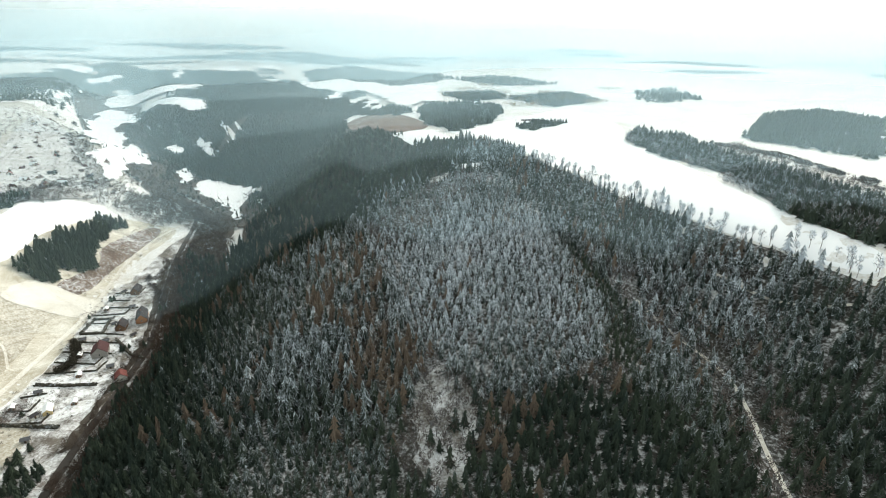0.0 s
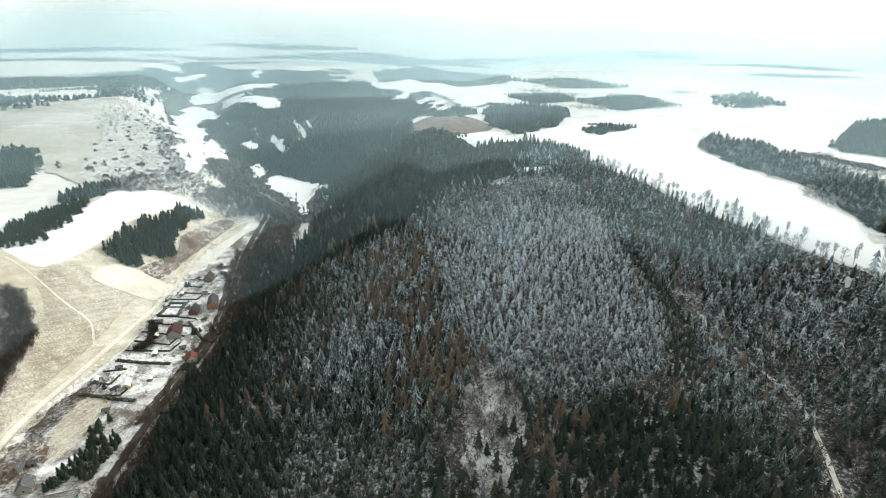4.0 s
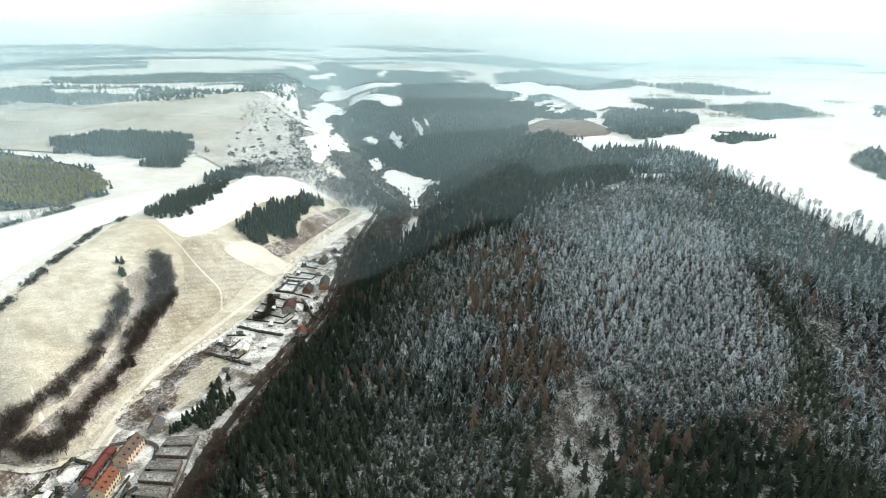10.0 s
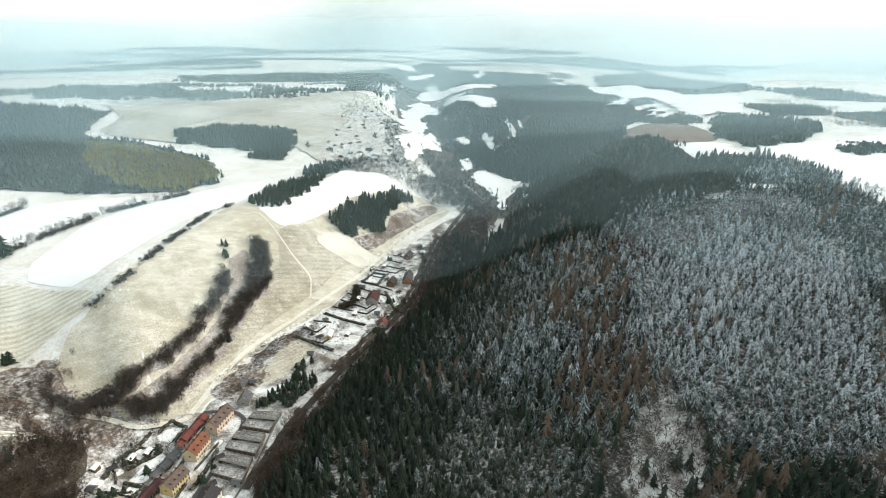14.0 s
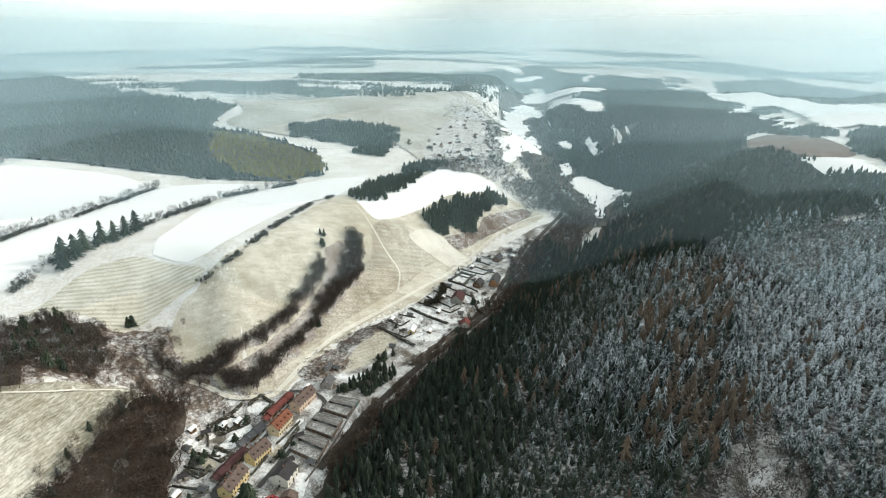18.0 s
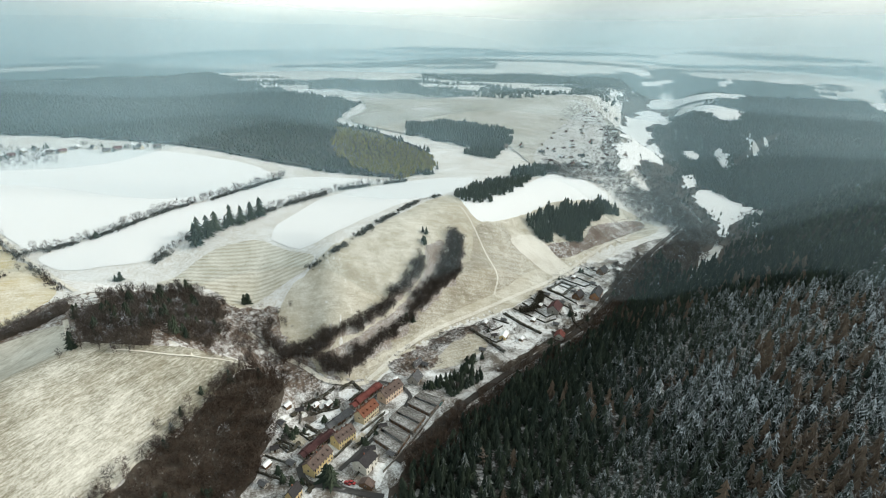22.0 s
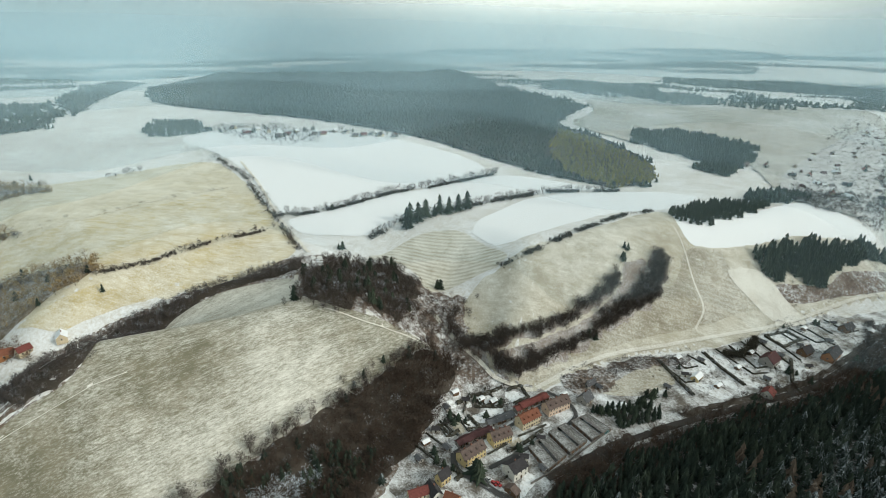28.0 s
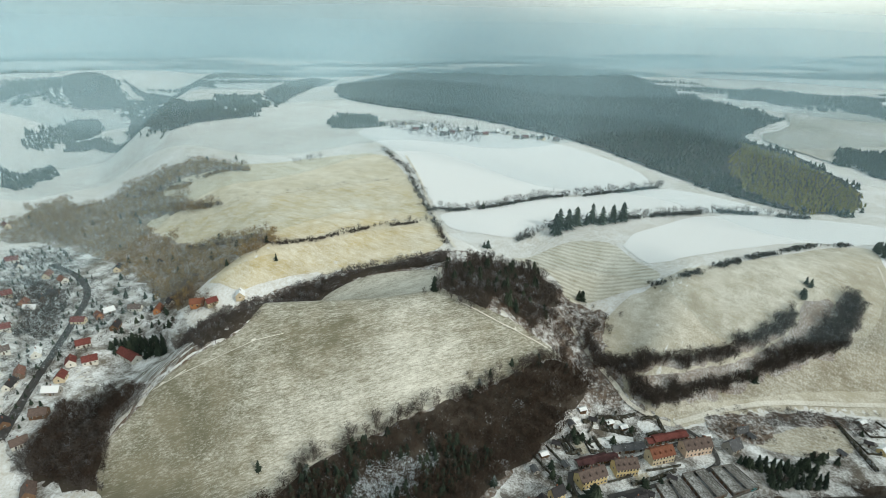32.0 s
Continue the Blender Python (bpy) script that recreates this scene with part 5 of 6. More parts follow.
wood("garden_shrubs", [(-438, -442), (-461, -397), (-386, -309), (-342, -261), (-295, -251), (-250, -241), (-200, -230)], 6, SHRUB, M_TWIG, 2.4, "dark shrubs in snowy gardens", 0.1, 1.4, tint=0.2)
wood("bare_wood", [(-319, -326), (-355, -352), (-387, -366), (-372, -328), (-338, -296), (-298, -281), (-302, -302)], 4.2, BARE_MID, M_SLOPETWIG, 8, "dark leafless trees between village gardens", 0.0, 1.4)
wood("garden_conifers", [(-438, -442), (-461, -397), (-386, -309), (-342, -261), (-295, -251), (-250, -241), (-200, -230)], 9, SPRUCE_MID, M_SPRUCE, 4.5, "dark garden conifers along the main road", 0.0, 1.3)
wood("garden_conifers", [(-422, -299), (-325, -188), (-303, -186), (-311, -240), (-324, -265)], 12, SPRUCE_MID, M_SPRUCE, 6, "dark garden conifers below the fields", 0.0, 1.7)
wood("bare_wood", [(-438, -442), (-461, -397), (-386, -309), (-342, -261), (-295, -251), (-250, -241), (-200, -230)], 8, BARE_MID, M_TWIG, 6, "leafless garden trees along the main road", 0.05, 1.5)
wood("bare_wood", [(-422, -299), (-325, -188), (-303, -186), (-311, -240), (-324, -265)], 8, BARE_MID, M_TWIG, 6, "leafless garden trees below the fields", 0.05, 1.5)
wood("conifer_hedge", [(-304, -237), (-313, -223), (-309, -198), (-294, -189), (-291, -218)], 3.4, SPRUCE_NEAR, M_SPRUCE, 8, "dark conifer hedge behind village houses", 0.0, 1.5)
wood("bare_wood", [(-202, -212), (-235, -217), (-251, -199), (-211, -145), (-201, -160), (-194, -163), (-179, -152), (-172, -183)], 3.4, BARE_NEAR, M_SLOPETWIG, 9, "dark leafless trees on the bank", 0.0, 1.3, tint=0.2)
wood("bare_wood", [(298, 614), (347, 614), (351, 515), (373, 437), (350, 407), (326, 492)], 6, BARE_MID, M_TWIG, 7, "yellowish leafless brush on the plateau", 0.2, 1.4, tint=0.9)


wood("bare_wood", VALE, 6.0, BARE_MID, M_SLOPETWIG, 5.5, "dark leafless trees along the far valley", 0.03, 1.4, CLEARINGS, tint=0.3)
wood("bare_wood", [(-408, 684), (-423, 756), (-308, 653), (-247, 598), (-230, 537), (-271, 579), (-352, 672)], 4.5, BARE_MID, M_SLOPETWIG, 6.5, "brown leafless trees by the railway bend", 0.05, 1.2, tint=0.5)
wood("spruce_wood", VALE, 11, SPRUCE_MID, M_SPRUCE, 6.5, "dark conifers along the far valley", 0.03, 1.3, CLEARINGS)
for outline in ([(-1423, -1112), (-1555, -1150), (-1440, -984), (-1316, -872), (-1193, -851), (-1044, -830)], [(-1198, -789), (-947, -526), (-851, -383), (-913, -360), (-1120, -411), (-828, -338), (-783, -398), (-714, -428), (-963, -655)], [(-983, -787), (-1105, -808), (-988, -721), (-905, -733)], [(-882, -717), (-959, -694), (-754, -487), (-877, -651), (-836, -683)], [(-1113, -439), (-1574, -495), (-1499, -388), (-1098, -364), (-919, -336)], [(-1569, -1066), (-1410, -714), (-1170, -568), (-1483, -966)]):
    patch("forest_floor_west", outline, M_FARFLOOR, "dark floor of a distant wood", "forest floor", 1.0, 14, 8, 1, 0.04)
    wood("distant_wood", outline, 6.0, SPRUCE_FAR, M_SPRUCE, 5, "hazy wood beyond the western fields", 0.03, 1.2)
wood("bare_wood", [(-820, -130), (-844, -92), (-805, -6), (-762, 31), (-716, 31), (-713, -23), (-750, -80), (-770, -115)], 7.0, BARE_MID, M_TWIG, 5.5, "dark leafless trees round a distant hamlet", 0.05, 1.3)
wood("bare_wood", [(247, 471), (272, 480), (278, 431), (257, 405), (247, 432)], 4.0, BARE_MID, M_TWIG, 6.5, "pale frosted brush before the field strip", 0.6, 1.2)
for x, y in ((19, 1139), (126, 1177), (138, 1080), (135, 972), (159, 1051), (169, 998), (214, 1182), (232, 1115), (231, 1054), (267, 1117), (270, 1027), (108, 1110), (45, 1247), (102, 1336), (370, 1274)):
    wood("bare_wood", [(x - 26, y - 14), (x + 4, y - 22), (x + 30, y - 6), (x + 22, y + 16), (x - 12, y + 22)], 7.0, BARE_MID, M_PALETWIG, 6.5, "yellow-brown trees of a far plateau hamlet", 0.02, 1.4)


# belts and small woods of the far country
far_rng = np.random.default_rng(23)
for i in range(170):
    az, r = radians(far_rng.uniform(-45, 135)), 1500 * math.exp(far_rng.uniform(0, 1.15))
    if az < radians(8) and i % 5:
        continue
    cx, cy = -r * math.sin(az), r * math.cos(az)
    long, deep, turn = r * far_rng.uniform(0.04, 0.15), r * far_rng.uniform(0.010, 0.042), az + far_rng.normal(0, 0.35)
    ring = []
    for k in range(12):
        q = 2 * math.pi * k / 12
        w = far_rng.uniform(0.7, 1.15)
        u, s = long * w * math.cos(q), deep * w * math.sin(q)
        ring.append((cx + u * math.cos(turn) - s * math.sin(turn), cy + u * math.sin(turn) + s * math.cos(turn)))
    wood("distant_belt", ring, r / 140, SPRUCE_FAR, M_SPRUCE, r / 260, "hazy belt of trees between distant snow fields", 0.03, 1.9)


def hedge(line, width, tall, label, step=1.5, name="hedge", leaf=M_HEDGE, frost=0.05):
    """A dense hedge along a line, in one mesh."""
    pts = np.array(spaced([tuple(map(float, p)) for p in line], step))
    n = max(1, int(width / 1.3))
    pts = np.repeat(pts, n, 0) + rng.normal(0, width * 0.28, (len(pts) * n, 2))
    keep = wave(pts[:, 0], pts[:, 1], 6, 12) > -0.45
    x, y = pts[keep].T
    me = forest_mesh(name, BUSHY, x, y, np.clip(tall * rng.uniform(0.6, 1.25, len(x)), 0.5, 9), rng.random(len(x)), np.full(len(x), frost), [leaf, M_BARK])
    tagged(new(name, me), label, "hedge", kind="stuff")


hedge([(-356, 160), (-352, 171), (-355, 186), (-368, 215), (-388, 259), (-404, 292), (-409, 325)], 5.5, 3.0, "dense dark hedge on the pasture edge")
hedge([(-430, 65), (-448, 91), (-456, 118), (-465, 146), (-482, 191), (-501, 263), (-491, 337)], 7.5, 3.0, "dark hedge between two snow fields")
hedge([(-477, -19), (-479, 6), (-491, 41), (-522, 88), (-539, 146), (-572, 226)], 6.5, 2.8, "dark hedge with bare trees along a snow field")
hedge([(-671, -99), (-599, -59), (-497, -27), (-413, 2)], 5.0, 2.0, "dark hedge beside the farm track")
hedge([(-578, -389), (-550, -305), (-574, -240)], 6.0, 3.4, "brownish hedge between yellow fields", leaf=M_PALETWIG)
hedge([(-543, -379), (-524, -320), (-488, -235)], 6.0, 3.4, "brownish hedge on a yellow field", leaf=M_PALETWIG)
hedge([(-444, -252), (-387, -142), (-403, -108), (-430, -70), (-454, -16)], 4.0, 2.6, "brown hedge between yellow fields", leaf=M_TWIG)
hedge([(-342, -118), (-249, -108), (-304, -177)], 4.0, 2.8, "dark hedge on the meadow edge")
hedge([(-264, 305), (-260, 315), (-267, 330), (-277, 342)], 4.0, 5.0, "tall clipped dark green hedge round a cottage", 1.2)


hedge([(321, 628), (349, 583), (362, 538), (373, 479), (386, 454)], 7.0, 4.0, "brownish hedge on the snow plateau", leaf=M_TWIG, frost=0.25)
hedge([(357, 597), (369, 569), (374, 511), (370, 434)], 5.0, 2.6, "low brown hedge on the snow plateau", leaf=M_SLOPETWIG)
hedge([(108, 806), (141, 807), (180, 774)], 5.0, 3.0, "brownish hedge on the far plateau", leaf=M_SLOPETWIG)
hedge([(-666, -98), (-610, -178), (-575, -228)], 2.2, 1.0, "low grassy field line with dry weeds", leaf=M_PALETWIG)
hedge([(-570, -58), (-530, -139), (-495, -185), (-489, -234)], 2.2, 1.0, "low grassy field line with bushes", leaf=M_PALETWIG)


def clipped_hedge(line, width, tall, label, name="garden_hedge"):
    """A clipped hedge: a closed, lumpy bank along a line."""
    pts = spaced([tuple(map(float, p)) for p in line], 0.8)
    ring = ((-0.5, -0.1), (-0.56, 0.45), (-0.38, 0.9), (0.0, 1.05), (0.38, 0.9), (0.56, 0.45), (0.5, -0.1))
    v, t = [], []
    for i, (x, y) in enumerate(pts):
        ax, ay = pts[max(i - 1, 0)]
        bx, by = pts[min(i + 1, len(pts) - 1)]
        d = math.hypot(bx - ax, by - ay) or 1
        nx, ny = -(by - ay) / d, (bx - ax) / d
        z = top_of(x, y)
        for a, h in ring:
            k = 1 + 0.3 * rng.normal()
            v.append((x + nx * a * width * k, y + ny * a * width * k, z + h * tall * (1 + 0.16 * rng.normal())))
        if i:
            for j in range(6):
                q = 7 * i + j
                t += [(q - 7, q, q - 6), (q, q + 1, q - 6)]
    n = len(v)
    me = fast_mesh(name, np.array(v), np.array(t), [M_HEDGE], {"tint": rng.random(n), "frost": np.clip(rng.normal(0.1, 0.12, n), 0, 1)})
    tagged(new(name, me), label, "hedge", "garden hedges")


for line in ([(-256, 115), (-257, 121), (-252, 126), (-249, 116)], [(-236, 97), (-239, 104), (-230, 106), (-227, 99)], [(-235, 83), (-234, 87), (-225, 89), (-225, 85)]):
    clipped_hedge(line + line[:1], 0.9, 1.2, "low dark hedge round a garden plot")
for line in ([(-250, 97), (-257, 110), (-258, 120), (-261, 131)], [(-249, 109), (-248, 118), (-246, 126), (-251, 129)], [(-235, 82), (-225, 88), (-228, 93)], [(-242, 103), (-230, 107), (-228, 98)], [(-206, 116), (-208, 123), (-212, 131), (-218, 142)], [(-258, 134), (-260, 144), (-249, 145), (-245, 134)], [(-192, 82), (-194, 86), (-201, 83)], [(-270, 292), (-251, 291), (-230, 293)], [(-280, 354), (-264, 356), (-270, 377), (-282, 376), (-280, 354)], [(-269, 253), (-244, 252), (-228, 252)], [(-249, 348), (-227, 328), (-214, 323)]):
    clipped_hedge(line, 1.9, 1.8, "dark garden hedge in snow")
hedge([(-279, 454), (-252, 420), (-237, 395), (-223, 367), (-221, 348)], 4.0, 3.0, "dark brush along the stream", leaf=M_TWIG)
wood("bare_wood", [(-164, 110), (-170, 119), (-186, 143), (-203, 180), (-205, 193), (-198, 193), (-188, 173), (-173, 150), (-162, 129), (-150, 114), (-157, 106)], 3.6, BARE_NEAR, M_SLOPETWIG, 6.5, "brown brush on the railway bank", 0.0, 1.3, tint=0.5)

# the foot of the ridge, down to the railway
RAIL = [(-183, 130), (-197, 176), (-207, 230), (-213, 293), (-218, 341), (-251, 432), (-271, 491), (-301, 626), (-365, 688), (-395, 641)]
FOOT = [(x + 5, y) for x, y in RAIL[:7]] + [(x + 42, y) for x, y in reversed(RAIL[:7])]
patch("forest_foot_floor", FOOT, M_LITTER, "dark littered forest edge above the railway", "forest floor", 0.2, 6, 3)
wood("spruce_forest", [(x + 13, y) for x, y in RAIL[:7]] + [(x + 40, y) for x, y in reversed(RAIL[:7])], 4.4, SPRUCE_NEAR, M_SPRUCE, 11, "dark spruces at the forest foot", 0.08, 1.0, tint=0.25)
wood("bare_wood", [(x + 4, y) for x, y in RAIL[:7]] + [(x + 26, y) for x, y in reversed(RAIL[:7])], 3.2, BARE_NEAR, M_SLOPETWIG, 8, "brown brush between railway and forest", 0.0, 1.3, tint=0.5)
wood("spruce_wood", [(-288, 90), (-276, 107), (-250, 87), (-225, 68), (-198, 43), (-160, 14), (-154, -73), (-186, -63), (-204, -41), (-216, -16), (-238, 19), (-259, 52)], 17, SPRUCE_NEAR, M_SPRUCE, 8, "dark young conifers among bare trees", 0.1, 1.3)


BRUSH_STRIP = [(x - 3, y) for x, y in RAIL[2:7]] + [(x - 8, y) for x, y in reversed(RAIL[2:7])]
patch("brush_ground", BRUSH_STRIP, M_SCRUB, "dark brushy strip beside the railway", "ground cover", 0.45, 5, 3)
wood("bare_wood", BRUSH_STRIP, 3.2, BARE_NEAR, M_SLOPETWIG, 5.5, "dark brush between gardens and railway", 0.02, 1.2, tint=0.4)
VILLAGE = [(-272, 240), (-276, 300), (-288, 365), (-296, 430), (-276, 450), (-240, 392), (-228, 330), (-226, 262), (-232, 240)]
wood("garden_shrubs", VILLAGE, 5.2, SHRUB, M_SLOPETWIG, 1.9, "dark shrubs and fruit bushes in snowy gardens", 0.05, 1.2, tint=0.3)
wood("garden_shrubs", [(-262, 100), (-266, 132), (-246, 160), (-226, 140), (-206, 100), (-192, 62), (-212, 62), (-240, 78)], 6.0, SHRUB, M_SLOPETWIG, 1.6, "dark shrubs behind the row houses", 0.05, 1.2, tint=0.3)
garden_rng = np.random.default_rng(5)
for y in np.arange(252, 432, 13.0):
    west = float(np.interp(y, [240, 300, 365, 430], [-270, -274, -286, -294]))
    mid_x = float(np.interp(y, [240, 330, 392, 440], [-230, -228, -240, -262]))
    cut = garden_rng.uniform(0.35, 0.8)
    a, b = (west + 2, y), (west + (mid_x - west) * cut, y + garden_rng.uniform(-2, 5))
    clipped_hedge([a, b], 0.8, 1.2, "thin dark hedge between garden plots")
    if garden_rng.random() < 0.6:
        clipped_hedge([b, (b[0] + garden_rng.uniform(-1, 3), b[1] + 11)], 0.8, 1.2, "thin dark hedge between garden plots")
for a, b in (((-258, 108), (-244, 100)), ((-262, 120), (-247, 112)), ((-244, 92), (-232, 101)), ((-238, 84), (-224, 92)), ((-230, 74), (-214, 84)), ((-222, 66), (-206, 76)), ((-196, 124), (-186, 104)), ((-222, 146), (-216, 126)), ((-212, 118), (-206, 104))):
    clipped_hedge([a, b], 0.9, 1.3, "thin dark hedge between garden plots")


# ---- single trees and hedges ----
def tree_thing(name, shape, x, y, tall, leaf, tint, frost, label, category, group="", wide=1.0):
    """One tree as a thing of its own: an Empty with trunk and crown."""
    v, t, s = shape
    root = new(name)
    root.location = (x, y, top_of(x, y))
    for part_name, slot, mat in (("crown", 0, leaf), ("trunk", 1, M_BARK)):
        tt = t[s == slot]
        used, inv = np.unique(tt, return_inverse=True)
        me = fast_mesh(part_name, v[used] * (tall * wide, tall * wide, tall), inv.reshape(-1, 3), [mat], {"tint": np.full(len(used), tint), "frost": np.full(len(used), frost)})
        new(part_name, me).parent = root
    root.rotation_euler[2] = rng.uniform(0, 6.3)
    return tagged(root, label, category, group)


def tree_row(line, step, kinds, label, category, group, tall, name="tree", wide=1.0, frost=0.1, side=1.2, share=1.0):
    for x, y in spaced([tuple(map(float, p)) for p in line], step):
        if rng.random() > share:
            continue
        shapes, leaf = kinds[rng.integers(len(kinds))]
        tree_thing(name, shapes[rng.integers(len(shapes))], x + rng.normal(0, side), y + rng.normal(0, side), tall * rng.uniform(0.7, 1.25), leaf, rng.random(), frost, label, category, group, wide * rng.uniform(0.85, 1.2))


NEEDLE, LEAFLESS, BUSH = (SPRUCE_NEAR, M_SPRUCE), (BARE_NEAR, M_TWIG), (SHRUB, M_TWIG)
tree_row([(-356, 160), (-352, 171), (-355, 186), (-368, 215), (-388, 259), (-404, 292), (-409, 325)], 3.4, [BUSH, BUSH, LEAFLESS], "dark leafless hedge bush on a field edge", "bush", "field hedge", 3.6, "hedge_bush", 1.3)
tree_row([(-430, 65), (-448, 91), (-456, 118), (-465, 146), (-482, 191), (-501, 263), (-491, 337)], 3.2, [LEAFLESS, LEAFLESS, BUSH], "bare hedgerow tree between snow fields", "tree", "hedgerow", 8.5, "hedge_tree", 1.0)
tree_row([(-477, -19), (-479, 6), (-491, 41), (-522, 88), (-539, 146), (-572, 226)], 4.2, [LEAFLESS, BUSH], "bare hedgerow tree along a snow field", "tree", "upper hedgerow", 9.5, "hedge_tree", 1.1)
tree_row([(-671, -99), (-599, -59), (-497, -27), (-413, 2)], 4.0, [LEAFLESS, BUSH], "bare tree beside a farm track", "tree", "track trees", 5.5, "track_tree", 1.3, 0.1, 3.0)
tree_row([(-342, -118), (-249, -108), (-304, -177)], 4.5, [LEAFLESS, BUSH], "bare tree on the meadow edge", "tree", "meadow hedge", 6, "hedge_tree", 1.3)
tree_row([(-578, -389), (-550, -305), (-574, -240)], 6.5, [LEAFLESS], "brownish bare tree between yellow fields", "tree", "field trees", 8, "hedge_tree", 1.4)
tree_row([(-543, -379), (-524, -320), (-488, -235)], 6.5, [LEAFLESS], "brownish bare tree in a field hedge", "tree", "field trees", 7, "hedge_tree", 1.4)
tree_row([(-604, -197), (-623, -168)], 7, [LEAFLESS, BUSH], "lone group tree in a snow field", "tree", "field trees", 8, "hedge_tree", 1.4)
tree_row([(-492, -231), (-508, -182), (-532, -135), (-562, -66)], 9, [BUSH], "small bush along a field path", "bush", "path bushes", 3, "hedge_bush", 1.4, 0.2, 1.5, 0.7)
tree_row([(-444, -252), (-387, -142), (-403, -108), (-430, -70), (-454, -16)], 5.5, [LEAFLESS, LEAFLESS, BUSH], "bare tree of a field hedge on yellow grass", "tree", "field hedge", 6, "hedge_tree", 1.4)
tree_row(EDGE, 3.0, [(LACY, M_TWIG), (LACY, M_SPRUCE), (LACY, M_SPRUCE), (BARE_MID, M_TWIG), (SPRUCE_MID, M_SPRUCE)], "tall frosted tree with a bare lower trunk at the plateau edge", "tree", "plateau edge trees", 12, "edge_tree", 1.0, 0.8, 4.5)
tree_row([(-436, 94), (-448, 116), (-451, 127), (-457, 142), (-465, 162)], 6, [NEEDLE], "dark dense spruce in a hedge", "tree", "hedge spruces", 17, "spruce", 1.25, 0.0, 2.0)
for x, y in [(-414, 36), (-489, 32), (-346, 263), (-354, 269), (-292, 210), (-367, 110), (-228, 213), (-231, 223)]:
    tree_row([(x, y), (x + 2, y + 1)], 9, [NEEDLE], "single dark conifer on open ground", "tree", "", 7.5, "conifer", 1.6, 0.02)
for x, y in [(-238, 90), (-236, 86), (-239, 96), (-241, 90), (-208, 77), (-212, 74), (-202, 79), (-238, 115), (-247, 126), (-253, 109), (-255, 112), (-208, 122), (-210, 129), (-226, 183), (-225, 188), (-221, 190), (-218, 194)] + [(-258, 262), (-236, 332), (-236, 335), (-236, 222), (-235, 230), (-236, 218), (-289, 409), (-288, 379), (-280, 383), (-248, 371), (-237, 390), (-226, 370), (-221, 338), (-217, 288), (-212, 286)]:
    tree_row([(x, y), (x + 3, y + 2)], 4, [NEEDLE, NEEDLE, LEAFLESS], "dark garden tree beside cottages", "tree", "garden trees", 5.5, "garden_tree", 1.7, 0.02, 1.0)
for x, y in [(-193, 96)]:
    tree_row([(x, y), (x + 1, y)], 4, [NEEDLE], "big dark spruce beside the row houses", "tree", "", 11, "garden_spruce", 1.9, 0.0)
cx, cy = scatter([(-301, 2), (-368, 5), (-390, 35), (-393, 77), (-370, 95), (-347, 91), (-293, 66), (-296, 54), (-310, 42), (-292, 38), (-291, 26)], 7.0)
for x, y in zip(cx, cy):
    if rng.random() < 0.28:
        tree_row([(x, y), (x + 0.1, y)], 9, [NEEDLE], "dark spruce in a field copse", "tree", "copse spruces", 10, "spruce", 1.3, 0.03)


fringe = [(-187, -64), (-204, -41), (-217, -16), (-239, 19), (-260, 52), (-288, 90)]
tree_row(fringe, 3.2, [LEAFLESS], "slender leafless tree on the edge of the slope wood", "tree", "wood edge trees", 11, "edge_tree", 0.9, 0.05, 2.5)

# ---- houses ----
def slab(points, depth):
    """A flat plate over four corners, thickened downwards."""
    p = [Vector(q) for q in points]
    n = (p[1] - p[0]).cross(p[3] - p[0]).normalized()
    if n.z < 0:
        n = -n
    v = p + [q - n * depth for q in p]
    f = [(0, 1, 2, 3), (7, 6, 5, 4), (0, 4, 5, 1), (1, 5, 6, 2), (2, 6, 7, 3), (3, 7, 4, 0)]
    return v, f


def box(cx, cy, cz, sx, sy, sz):
    v = [(cx + a * sx / 2, cy + b * sy / 2, cz + c * sz / 2) for c in (-1, 1) for a, b in ((-1, -1), (1, -1), (1, 1), (-1, 1))]
    f = [(3, 2, 1, 0), (4, 5, 6, 7), (0, 1, 5, 4), (1, 2, 6, 5), (2, 3, 7, 6), (3, 0, 4, 7)]
    return v, f


def part(name, vf, material, parent, label=""):
    me = bpy.data.meshes.new(name)
    me.from_pydata([tuple(q) for q in vf[0]], [], vf[1])
    me.materials.append(material)
    me.update()
    ob = new(name, me)
    ob.parent = parent
    return tagged(ob, label)


M_WALLS = {n: plain(n + "_render", c, 0.85, 0.15, 0.12, 0.8) for n, c in (("cream", (0.62, 0.53, 0.38)), ("yellow", (0.60, 0.48, 0.26)), ("white", (0.68, 0.67, 0.62)), ("pink", (0.62, 0.48, 0.38)), ("grey", (0.32, 0.31, 0.29)), ("brown", (0.16, 0.10, 0.065)), ("orange", (0.40, 0.19, 0.09)))}
M_ROOFS = {n: plain(n + "_tiles", c, 0.8, 0.2, 0.25, 1.2, s) for n, c, s in (("red", (0.16, 0.052, 0.046), 0.0), ("orange", (0.20, 0.082, 0.052), 0.0), ("brown", (0.13, 0.098, 0.088), 0.0), ("dark", (0.045, 0.043, 0.047), 0.0), ("grey", (0.10, 0.105, 0.115), 0.1), ("maroon", (0.075, 0.036, 0.038), 0.0), ("snowy", (0.25, 0.2, 0.18), 0.9))}
M_PANE = plain("dark_window_glass", (0.03, 0.035, 0.04), 0.15, 0.6, 0.1)
M_FRAME = plain("painted_wood_frame", (0.55, 0.52, 0.46), 0.6)
M_DOOR = plain("brown_door", (0.12, 0.07, 0.04), 0.6)
M_BRICK = plain("chimney_brick", (0.22, 0.10, 0.07), 0.9)


